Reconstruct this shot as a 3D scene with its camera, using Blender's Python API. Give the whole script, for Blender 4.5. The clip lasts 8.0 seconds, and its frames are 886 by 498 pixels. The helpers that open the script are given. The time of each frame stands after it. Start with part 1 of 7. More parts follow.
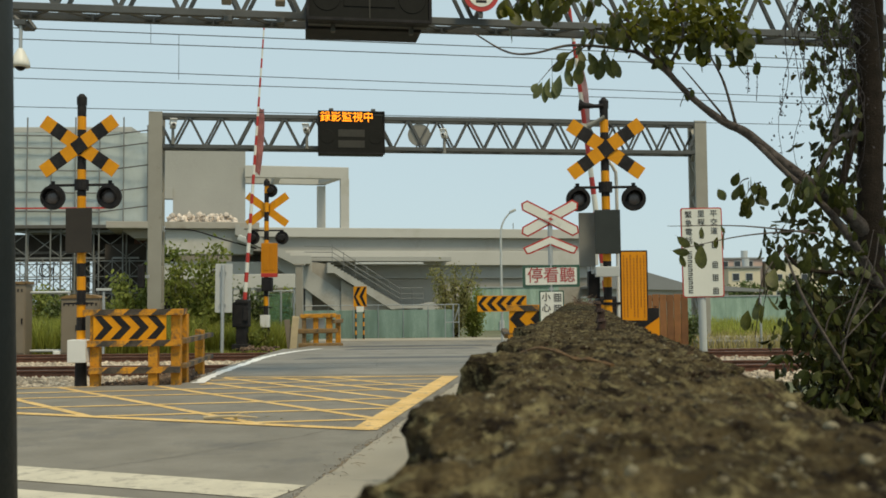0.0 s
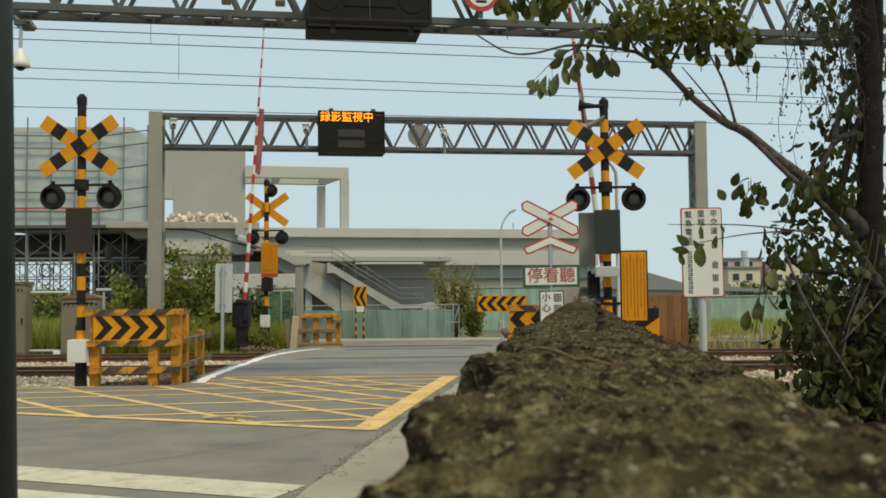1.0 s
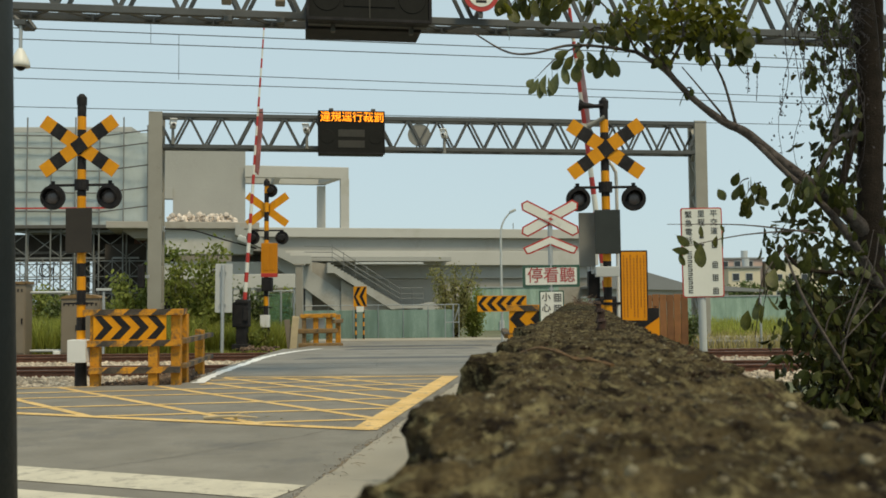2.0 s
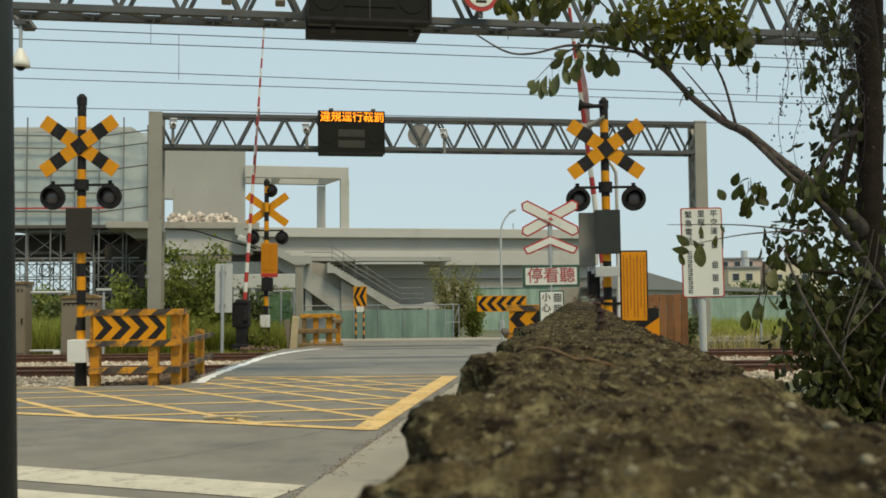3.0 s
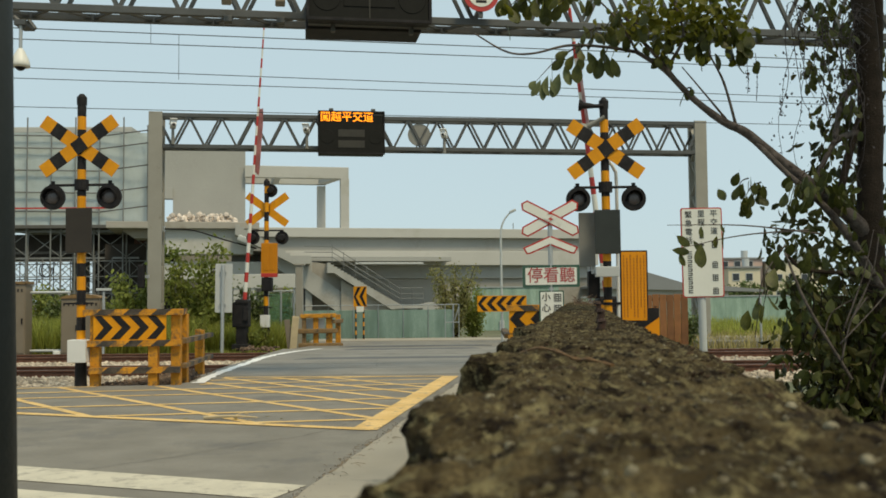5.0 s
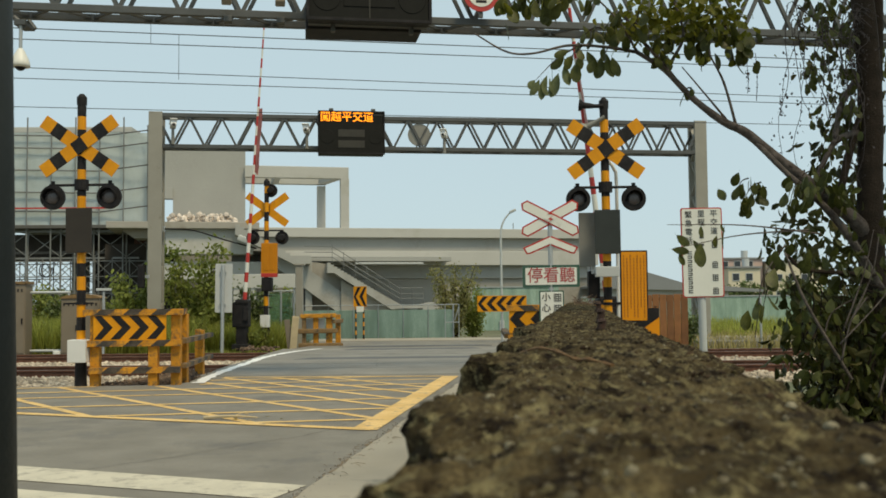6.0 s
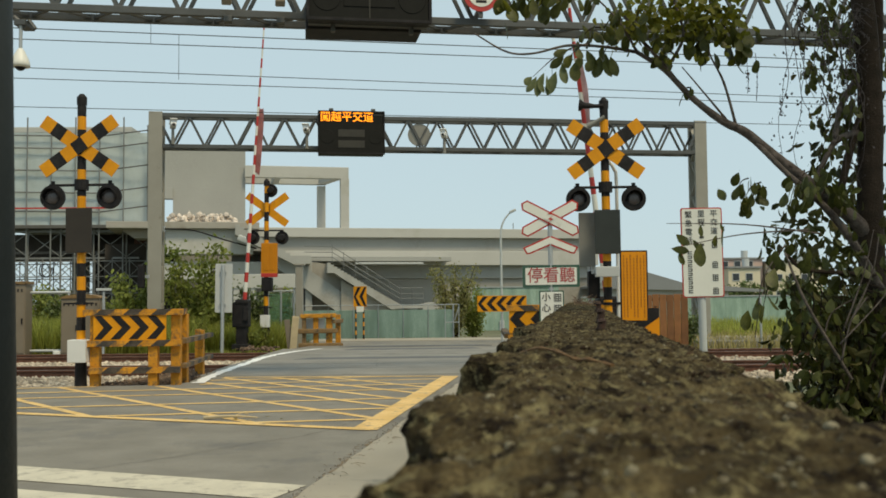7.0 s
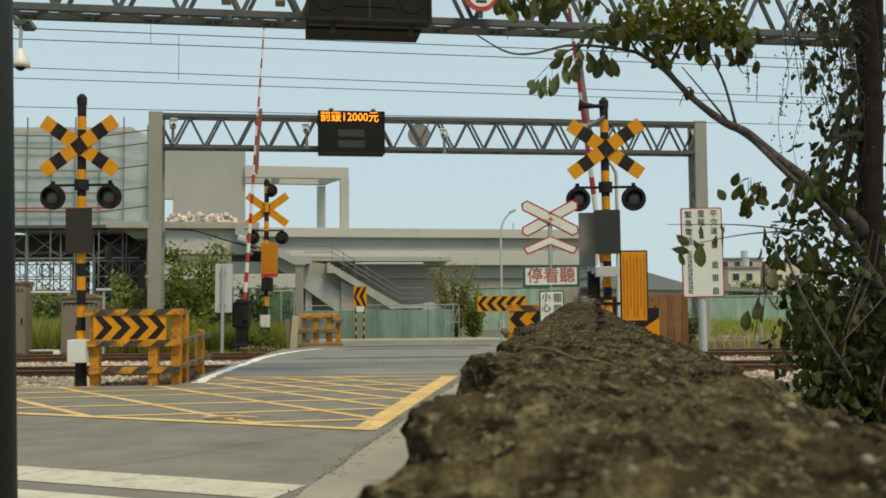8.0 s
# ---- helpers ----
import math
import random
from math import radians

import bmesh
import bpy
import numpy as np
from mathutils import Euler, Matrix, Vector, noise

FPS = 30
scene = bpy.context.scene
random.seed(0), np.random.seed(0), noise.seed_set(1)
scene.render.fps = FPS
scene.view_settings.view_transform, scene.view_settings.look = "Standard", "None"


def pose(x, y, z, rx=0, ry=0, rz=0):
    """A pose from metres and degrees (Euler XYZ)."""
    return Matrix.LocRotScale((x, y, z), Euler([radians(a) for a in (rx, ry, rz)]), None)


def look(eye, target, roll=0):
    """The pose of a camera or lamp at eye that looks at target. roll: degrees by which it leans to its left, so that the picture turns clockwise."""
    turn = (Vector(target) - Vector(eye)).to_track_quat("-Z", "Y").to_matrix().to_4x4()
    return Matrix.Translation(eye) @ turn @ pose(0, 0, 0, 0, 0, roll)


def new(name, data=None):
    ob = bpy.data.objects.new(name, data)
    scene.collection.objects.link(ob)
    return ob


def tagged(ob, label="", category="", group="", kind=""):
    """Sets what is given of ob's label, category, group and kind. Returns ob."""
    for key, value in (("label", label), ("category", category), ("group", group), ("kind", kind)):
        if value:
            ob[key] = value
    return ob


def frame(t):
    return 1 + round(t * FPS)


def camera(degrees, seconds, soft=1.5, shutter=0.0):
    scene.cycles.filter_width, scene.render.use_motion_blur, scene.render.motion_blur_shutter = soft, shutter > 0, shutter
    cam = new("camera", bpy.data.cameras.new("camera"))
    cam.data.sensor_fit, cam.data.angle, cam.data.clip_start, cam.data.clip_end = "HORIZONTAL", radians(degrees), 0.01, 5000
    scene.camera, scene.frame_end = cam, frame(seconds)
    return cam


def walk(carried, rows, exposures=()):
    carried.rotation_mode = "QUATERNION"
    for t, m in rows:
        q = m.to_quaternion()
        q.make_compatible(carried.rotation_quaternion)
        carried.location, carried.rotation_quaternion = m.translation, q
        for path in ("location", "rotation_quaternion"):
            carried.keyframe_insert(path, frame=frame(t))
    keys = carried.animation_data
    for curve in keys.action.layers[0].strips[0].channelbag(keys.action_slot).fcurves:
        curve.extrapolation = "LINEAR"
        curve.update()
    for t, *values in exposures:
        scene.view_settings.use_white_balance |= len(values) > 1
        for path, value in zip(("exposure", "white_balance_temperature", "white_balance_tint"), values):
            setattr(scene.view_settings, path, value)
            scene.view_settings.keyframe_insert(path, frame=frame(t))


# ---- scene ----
# ---- camera ----
EYE = (0.0, 0.0, 1.2)
cam = camera(49.5, 8.0, soft=1.7)
cam.data.dof.use_dof, cam.data.dof.focus_distance, cam.data.dof.aperture_fstop = True, 16.0, 16.0
VIEW = look(EYE, (0, 1700, 1.2 + 87), -0.5)
walk(cam, [(0.0, VIEW), (8.0, VIEW)], [(0.0, 0.45, 7700, 3), (8.0, 0.45, 7700, 3)])

# ---- light: a bright hazy sky, the sun high and veiled ----
SUN_EL, SUN_AZ = radians(58), radians(145)
world = bpy.data.worlds.new("hazy_sky")
scene.world = world
world.use_nodes = True
wt = world.node_tree
sky = wt.nodes.new("ShaderNodeTexSky")
sky.sky_type = "NISHITA"
sky.sun_disc = False
sky.sun_elevation, sky.sun_rotation = SUN_EL, SUN_AZ
sky.air_density, sky.dust_density, sky.ozone_density = 1.0, 1.0, 1.5
bg = wt.nodes["Background"]
bg.inputs["Strength"].default_value = 0.14
haze = wt.nodes.new("ShaderNodeMix")  # thin even cloud veiling the whole sky
haze.data_type = "RGBA"
haze.inputs[0].default_value = 0.93
haze.inputs[7].default_value = (2.60, 3.46, 4.42, 1)
wt.links.new(sky.outputs[0], haze.inputs[6])
wt.links.new(haze.outputs[2], bg.inputs[0])
sun_data = bpy.data.lights.new("sun", "SUN")
sun_data.energy, sun_data.angle, sun_data.color = 1.9, radians(14), (1.0, 0.87, 0.70)
sun = new("sun", sun_data)
sd = Vector((math.sin(SUN_AZ) * math.cos(SUN_EL), math.cos(SUN_AZ) * math.cos(SUN_EL), math.sin(SUN_EL)))
sun.matrix_world = look(sd * 60, (0, 0, 0))


# ---- materials ----
def mat(name, color, rough=0.7, metal=0.0, vary=0.25, scale=6.0, fine=60.0, bump=0.15, tint=None, stain=None,
        stain_at=0.62, stain_scale=2.0, per_object=0.0, emit=0.0, alpha=1.0, island=0.0, spec=0.5, lichen=None, lichen_at=0.58, lichen_scale=16.0, stretch=None):
    """Principled surface with coarse and fine variation, an optional stain and fine relief."""
    m = bpy.data.materials.new(name)
    m.use_nodes = True
    nt = m.node_tree
    N, L = nt.nodes, nt.links
    b = N["Principled BSDF"]
    tc = N.new("ShaderNodeTexCoord")

    def noise_tex(s, detail=6.0, r=0.6):
        n = N.new("ShaderNodeTexNoise")
        n.inputs["Scale"].default_value, n.inputs["Detail"].default_value, n.inputs["Roughness"].default_value = s, detail, r
        if stretch:
            mp = N.new("ShaderNodeMapping")
            mp.inputs["Scale"].default_value = stretch
            L.new(tc.outputs["Object"], mp.inputs["Vector"])
            L.new(mp.outputs[0], n.inputs["Vector"])
        else:
            L.new(tc.outputs["Object"], n.inputs["Vector"])
        return n

    def mix(fac, a, c):
        x = N.new("ShaderNodeMix")
        x.data_type = "RGBA"
        for sock, v in ((x.inputs[0], fac), (x.inputs[6], a), (x.inputs[7], c)):
            if isinstance(v, bpy.types.NodeSocket):
                L.new(v, sock)
            else:
                sock.default_value = v
        return x.outputs[2]

    def ramp(src, lo, hi):
        r = N.new("ShaderNodeMapRange")
        r.inputs[1].default_value, r.inputs[2].default_value = lo, hi
        L.new(src, r.inputs[0])
        return r.outputs[0]

    c0 = (*color, 1)
    dark = tuple(v * (1 - vary) for v in color) + (1,)
    light = tuple(min(1, v * (1 + vary)) for v in (tint or color)) + (1,)
    big, small = noise_tex(scale), noise_tex(fine, 4)
    col = mix(ramp(big.outputs[0], 0.35, 0.65), dark, light)
    col = mix(ramp(small.outputs[0], 0.3, 0.7), col, c0)
    if stain:
        st = noise_tex(stain_scale, 9, 0.7)
        col = mix(ramp(st.outputs[0], stain_at - 0.06, stain_at + 0.06), col, (*stain, 1))
    if lichen:
        li = noise_tex(lichen_scale, 10, 0.75)
        col = mix(ramp(li.outputs[0], lichen_at - 0.05, lichen_at + 0.07), col, (*lichen, 1))
    if per_object or island:
        if island:
            o = N.new("ShaderNodeNewGeometry").outputs["Random Per Island"]
        else:
            o = N.new("ShaderNodeObjectInfo").outputs["Random"]
        h = N.new("ShaderNodeHueSaturation")
        amt = per_object or island
        v = N.new("ShaderNodeMapRange")
        v.inputs[3].default_value, v.inputs[4].default_value = 1 - amt, 1 + amt
        L.new(o, v.inputs[0])
        L.new(v.outputs[0], h.inputs["Value"])
        L.new(col, h.inputs["Color"])
        col = h.outputs[0]
    L.new(col, b.inputs["Base Color"])
    b.inputs["Metallic"].default_value = metal
    b.inputs["Specular IOR Level"].default_value = spec
    rr = N.new("ShaderNodeMapRange")
    rr.inputs[3].default_value, rr.inputs[4].default_value = max(0.05, rough - 0.12), min(1, rough + 0.12)
    L.new(small.outputs[0], rr.inputs[0])
    L.new(rr.outputs[0], b.inputs["Roughness"])
    if bump:
        bp = N.new("ShaderNodeBump")
        bp.inputs["Strength"].default_value, bp.inputs["Distance"].default_value = bump, 0.6 / fine
        L.new(small.outputs[0], bp.inputs["Height"])
        L.new(bp.outputs[0], b.inputs["Normal"])
    if emit:
        b.inputs["Emission Color"].default_value = c0
        b.inputs["Emission Strength"].default_value = emit
    b.inputs["Alpha"].default_value = alpha
    return m


def leaf_mat(name, color, tint, trans=0.35, rough=0.45, amount=0.35):
    m = mat(name, color, rough, 0, 0.3, 3, 90, 0.1, tint, island=amount, spec=0.28)
    nt = m.node_tree
    b = nt.nodes["Principled BSDF"]
    tr = nt.nodes.new("ShaderNodeBsdfTranslucent")
    ms = nt.nodes.new("ShaderNodeMixShader")
    ms.inputs[0].default_value = trans
    src = b.inputs["Base Color"].links[0].from_socket
    nt.links.new(src, tr.inputs[0])
    nt.links.new(b.outputs[0], ms.inputs[1])
    nt.links.new(tr.outputs[0], ms.inputs[2])
    nt.links.new(ms.outputs[0], nt.nodes["Material Output"].inputs[0])
    return m


ASPHALT = mat("asphalt", (0.182, 0.167, 0.136), 0.85, 0, 0.28, 1.6, 45, 0.5, (0.180, 0.168, 0.142), (0.124, 0.118, 0.105), 0.58, 0.7, lichen=(0.205, 0.186, 0.149), lichen_at=0.60, lichen_scale=3.5)
ASPHALT_NEW = mat("asphalt_patch", (0.085, 0.09, 0.093), 0.85, 0, 0.3, 0.7, 140, 0.5)
CRACK = mat("tarry_crack", (0.105, 0.098, 0.085), 0.9, 0, 0.2, 4, 60, 0.2)
PAVE = mat("worn_concrete_pavement", (0.31, 0.28, 0.22), 0.9, 0, 0.15, 1.2, 90, 0.4, None, (0.19, 0.18, 0.15), 0.62, 1.5)
DIRT = mat("dry_brown_dirt", (0.17, 0.125, 0.075), 0.95, 0, 0.35, 8, 70, 0.5)
ROAD_WHITE = mat("worn_white_road_paint", (0.52, 0.48, 0.375), 0.8, 0, 0.15, 3, 90, 0.3, None, (0.33, 0.30, 0.24), 0.57, 5)
ROAD_YELLOW = mat("worn_yellow_road_paint", (0.62, 0.39, 0.125), 0.8, 0, 0.15, 2, 90, 0.3, (0.68, 0.49, 0.23), (0.27, 0.21, 0.135), 0.60, 6)
CROSS_DECK = mat("grey_crossing_deck", (0.20, 0.19, 0.165), 0.8, 0, 0.3, 1.2, 80, 0.4)
GROUND = mat("dry_earth_and_weeds", (0.14, 0.125, 0.08), 0.95, 0, 0.35, 0.6, 20, 0.6, (0.10, 0.12, 0.05), (0.06, 0.08, 0.03), 0.55, 0.25)
WALL_OLD = mat("weathered_mossy_concrete", (0.037, 0.027, 0.0135), 0.95, 0, 0.55, 15, 360, 1.0, (0.088, 0.067, 0.033), (0.010, 0.0065, 0.0035), 0.535, 40, spec=0.06, lichen=(0.165, 0.139, 0.071), lichen_at=0.565, lichen_scale=66, stretch=(1.0, 0.40, 1.0))
WALL_GRAIN = mat("exposed_wall_aggregate", (0.042, 0.033, 0.020), 0.95, 0, 0.5, 40, 300, 0.6, (0.13, 0.115, 0.08), island=0.75, spec=0.1)
WALL_SOIL = mat("dark_crumbled_soil", (0.030, 0.020, 0.012), 0.95, 0, 0.5, 60, 300, 0.6, (0.055, 0.036, 0.022), island=0.5, spec=0.1)
PEBBLE = mat("pale_weathered_pebble", (0.13, 0.115, 0.075), 0.9, 0, 0.3, 60, 300, 0.4, (0.19, 0.17, 0.12), island=0.5, spec=0.1)
STONE = mat("ballast_stone", (0.36, 0.305, 0.235), 0.9, 0, 0.3, 9, 60, 0.5, (0.48, 0.40, 0.30), island=0.5)
RUST = mat("rusty_rail_steel", (0.12, 0.05, 0.03), 0.75, 0.2, 0.35, 5, 60, 0.4, (0.16, 0.075, 0.045))
STUB_RUST = mat("black_brown_rusted_iron", (0.032, 0.016, 0.011), 0.9, 0.1, 0.4, 40, 200, 0.5, (0.07, 0.035, 0.022))
RAILHEAD = mat("worn_rail_head", (0.26, 0.17, 0.13), 0.45, 0.7, 0.2, 5, 60, 0.1)
SLEEPER = mat("concrete_sleeper", (0.24, 0.22, 0.19), 0.9, 0, 0.2, 4, 60, 0.3)
YELLOW = mat("traffic_yellow_paint", (0.62, 0.245, 0.006), 0.5, 0, 0.12, 5, 50, 0.1, (0.66, 0.28, 0.010), (0.36, 0.16, 0.02), 0.68, 6, spec=0.3)
YELLOW_OLD = mat("weathered_yellow_paint", (0.50, 0.205, 0.008), 0.75, 0, 0.3, 6, 50, 0.35, (0.55, 0.245, 0.018), (0.13, 0.08, 0.035), 0.57, 8, lichen=(0.20, 0.13, 0.05), lichen_at=0.60, lichen_scale=26)
FENCE_BROWN = mat("bare_brown_rail_wood", (0.17, 0.105, 0.045), 0.85, 0, 0.35, 9, 60, 0.4, (0.26, 0.16, 0.06), (0.06, 0.045, 0.03), 0.58, 9)
ORANGE = mat("orange_yellow_enamel", (0.68, 0.25, 0.008), 0.45, 0, 0.06, 4, 50, 0.05, spec=0.3)
BLACK = mat("black_paint", (0.010, 0.009, 0.010), 0.6, 0, 0.4, 6, 60, 0.15, (0.022, 0.020, 0.019), spec=0.22)
BLACK_OLD = mat("worn_black_paint", (0.035, 0.03, 0.025), 0.8, 0, 0.4, 8, 50, 0.3, (0.07, 0.055, 0.04), (0.11, 0.085, 0.06), 0.62, 9)
DARKBOX = mat("dark_brown_board", (0.030, 0.025, 0.020), 0.6, 0, 0.25, 3, 70, 0.1, spec=0.3)
DARKGREEN = mat("dark_grey_green_board", (0.028, 0.034, 0.032), 0.6, 0, 0.25, 3, 70, 0.1, spec=0.3)
GREYBOARD = mat("grey_metal_board", (0.22, 0.215, 0.19), 0.55, 0.2, 0.12, 3, 70, 0.1)
BEIGE = mat("grey_beige_steel_paint", (0.27, 0.26, 0.22), 0.6, 0.1, 0.12, 1.5, 60, 0.1, None, (0.18, 0.165, 0.135), 0.66, 2.5)
TRUSS = mat("grey_truss_steel", (0.085, 0.088, 0.085), 0.55, 0.35, 0.2, 3, 60, 0.1)
GALV = mat("galvanised_steel", (0.40, 0.42, 0.42), 0.5, 0.5, 0.12, 6, 80, 0.08)
LIGHTMETAL = mat("pale_grey_sheet_metal", (0.46, 0.48, 0.47), 0.5, 0.1, 0.08, 3, 60, 0.05)
LENS = mat("dark_signal_lens", (0.075, 0.065, 0.065), 0.3, 0, 0.3, 8, 40, 0.05)
LED_FACE = mat("unlit_led_face", (0.012, 0.012, 0.010), 0.7, 0, 0.2, 6, 120, 0.2, spec=0.15)
LED_GREY = mat("grey_unlit_led_field", (0.042, 0.040, 0.033), 0.6, 0, 0.2, 6, 160, 0.3, spec=0.25)
LED_ON = mat("lit_orange_led", (1.0, 0.27, 0.014), 0.5, 0, 0.0, 6, 60, 0, emit=1.5)
WHITE = mat("white_enamel", (0.66, 0.66, 0.60), 0.5, 0, 0.06, 3, 60, 0.04, None, (0.50, 0.48, 0.42), 0.68, 4)
WHITE_PAINT = mat("clean_white_paint", (0.80, 0.80, 0.78), 0.5, 0, 0.05, 3, 60, 0.03)
TIMBER_OLD = mat("brown_debris", (0.11, 0.07, 0.045), 0.95, 0, 0.4, 8, 60, 0.4, (0.16, 0.11, 0.07), island=0.4)
STALK = mat("dry_orange_stalk", (0.13, 0.066, 0.022), 0.9, 0, 0.4, 30, 200, 0.3, (0.17, 0.09, 0.035))
WHITEBOX = mat("white_plastic_box", (0.62, 0.63, 0.61), 0.5, 0, 0.06, 3, 60, 0.03)
RED = mat("red_enamel", (0.42, 0.028, 0.022), 0.5, 0, 0.15, 5, 60, 0.05)
RED_TEXT = mat("red_lettering", (0.36, 0.045, 0.045), 0.6, 0, 0.1, 5, 60, 0)
BLACK_TEXT = mat("black_lettering", (0.03, 0.03, 0.03), 0.6, 0, 0.1, 5, 60, 0)
GREEN_EDGE = mat("dark_green_border", (0.03, 0.085, 0.06), 0.6, 0, 0.1, 5, 60, 0)
YEL_TEXT = mat("brown_print", (0.34, 0.115, 0.008), 0.6, 0, 0.15, 5, 60, 0)
FLAG_PALE = leaf_mat("pale_pink_cloth", (0.62, 0.40, 0.40), (0.66, 0.52, 0.52), 0.5, 0.9, 0.05)
FLAG = leaf_mat("faded_red_cloth", (0.60, 0.27, 0.25), (0.66, 0.36, 0.34), 0.5, 0.9, 0.05)
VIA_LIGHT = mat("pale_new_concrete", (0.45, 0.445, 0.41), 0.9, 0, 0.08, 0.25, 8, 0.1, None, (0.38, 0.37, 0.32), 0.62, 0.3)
# grey of the plain walls; also carries the shade of recessed bands
VIA_GREY = mat("grey_concrete_and_recess_shade", (0.345, 0.345, 0.32), 0.9, 0, 0.10, 0.25, 8, 0.1, None, (0.28, 0.27, 0.24), 0.62, 0.3)
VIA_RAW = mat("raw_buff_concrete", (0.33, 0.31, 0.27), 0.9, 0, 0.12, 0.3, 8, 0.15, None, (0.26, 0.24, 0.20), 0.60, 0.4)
VIA_DARK = mat("darker_grey_concrete", (0.21, 0.205, 0.18), 0.9, 0, 0.12, 0.25, 8, 0.1)
# near-black brown that stands in for the shade under deck and slab
UNDER_SHADE = mat("underside_shade_sheet", (0.042, 0.034, 0.027), 0.9, 0, 0.3, 0.8, 10, 0.2)
NET = mat("pale_green_scaffold_net", (0.44, 0.51, 0.51), 0.9, 0, 0.10, 0.5, 12, 0.2, alpha=0.86)
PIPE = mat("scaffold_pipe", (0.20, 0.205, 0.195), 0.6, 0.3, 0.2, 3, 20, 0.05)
PIPE_DARK = mat("darker_steel", (0.10, 0.095, 0.085), 0.7, 0.2, 0.2, 3, 20, 0.05)
GREEN_PANEL = mat("translucent_green_hoarding", (0.24, 0.36, 0.285), 0.55, 0, 0.22, 1.1, 25, 0.1, (0.36, 0.47, 0.40), alpha=0.90, stretch=(3.0, 3.0, 0.6))
GREEN_MESH = mat("open_green_mesh", (0.10, 0.22, 0.12), 0.7, 0, 0.2, 3, 40, 0.1, alpha=0.45)
# darker copy of ORANGE: the far signal box's shade is in the colour
ORANGE_SHADE = mat("shaded_tone_orange_enamel", (0.50, 0.185, 0.008), 0.55, 0, 0.15, 4, 50, 0.05, spec=0.25)
BROWN_WOOD = mat("reddish_brown_boards", (0.19, 0.080, 0.028), 0.8, 0, 0.3, 4, 40, 0.3, per_object=0.25)
TIMBER = mat("pale_cut_timber", (0.45, 0.36, 0.22), 0.8, 0, 0.15, 6, 60, 0.2)
CABINET = mat("dull_beige_cabinet_paint", (0.19, 0.155, 0.11), 0.6, 0.1, 0.12, 2, 60, 0.08, None, (0.17, 0.14, 0.10), 0.64, 3)
RUBBLE = mat("pinkish_white_sacks", (0.52, 0.46, 0.40), 0.9, 0, 0.2, 2, 15, 0.3, (0.58, 0.50, 0.42), island=0.3)
# one tree's bark twice: lit tone for limbs, canopy shade in BARK's colour
LIMB_BARK = mat("lit_tone_limb_bark", (0.085, 0.066, 0.055), 0.9, 0, 0.35, 22, 110, 0.8, (0.13, 0.105, 0.09), (0.035, 0.024, 0.018), 0.56, 15)
BARK = mat("brown_bark", (0.030, 0.021, 0.014), 0.95, 0, 0.4, 16, 90, 0.9, (0.038, 0.026, 0.019), (0.06, 0.05, 0.038), 0.68, 12, spec=0.2)
TWIG = mat("dry_purple_brown_twig", (0.052, 0.040, 0.038), 0.95, 0, 0.3, 20, 90, 0.3)
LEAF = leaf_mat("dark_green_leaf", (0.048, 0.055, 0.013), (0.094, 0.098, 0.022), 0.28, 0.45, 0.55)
# paler copy of the leaf, with the light from behind in its colour
LEAF_PALE = leaf_mat("backlit_tone_leaf", (0.100, 0.118, 0.050), (0.15, 0.165, 0.075), 0.35, 0.42, 0.3)
LEAF_OLD = leaf_mat("brownish_olive_leaf", (0.075, 0.068, 0.022), (0.11, 0.095, 0.03), 0.3, 0.55)
# lit copy of the dark leaf: sunlight is in the brighter olive colour
LEAF_SUN = leaf_mat("sunlit_tone_leaf", (0.110, 0.118, 0.014), (0.180, 0.170, 0.022), 0.45, 0.5, 0.5)
WEED = leaf_mat("fresh_green_weed", (0.20, 0.235, 0.055), (0.29, 0.31, 0.08), 0.5)
WEED_PALE = leaf_mat("pale_olive_shrub_leaf", (0.25, 0.24, 0.09), (0.33, 0.31, 0.13), 0.5)
WEED_DARK = leaf_mat("dull_green_shrub_leaf", (0.10, 0.135, 0.045), (0.15, 0.18, 0.065), 0.35)
GRASS = leaf_mat("green_grass", (0.265, 0.285, 0.055), (0.38, 0.38, 0.09), 0.6)
DRYGRASS = leaf_mat("dry_yellow_grass", (0.30, 0.25, 0.09), (0.38, 0.31, 0.13), 0.35)
# far house walls, lightened so that distance haze is in their colour
PINK_RENDER = mat("hazed_pinkish_house_render", (0.50, 0.37, 0.32), 0.9, 0, 0.1, 0.4, 10, 0.1)
CREAM_RENDER = mat("hazed_cream_house_render", (0.60, 0.54, 0.40), 0.9, 0, 0.1, 0.4, 10, 0.1)
ROOF_GREY = mat("grey_metal_roof", (0.21, 0.22, 0.22), 0.6, 0.1, 0.1, 0.5, 12, 0.1)
GLASS_DARK = mat("dark_window_glass", (0.03, 0.035, 0.04), 0.1, 0, 0.1, 1, 10, 0)
POST_DARK = mat("dark_weathered_pole_paint", (0.046, 0.052, 0.050), 0.6, 0.2, 0.25, 4, 70, 0.15)
WIRE = mat("oxidised_wire", (0.05, 0.055, 0.055), 0.6, 0.3, 0.1, 4, 40, 0)


# ---- building helpers ----
def thing(name, label, category, m=None, group="", kind=""):
    ob = new(name)
    ob.empty_display_size = 0.1
    if m:
        ob.matrix_world = m
    return tagged(ob, label, category, group, kind)


def part(name, bm, material, parent=None, label="", m=None, smooth=False):
    me = bpy.data.meshes.new(name)
    if smooth:
        for f in bm.faces:
            f.smooth = True
    bm.to_mesh(me)
    bm.free()
    for x in material if isinstance(material, (list, tuple)) else [material]:
        me.materials.append(x)
    ob = new(name, me)
    if parent:
        ob.parent = parent
    if m:
        ob.matrix_basis = m
    return tagged(ob, label)


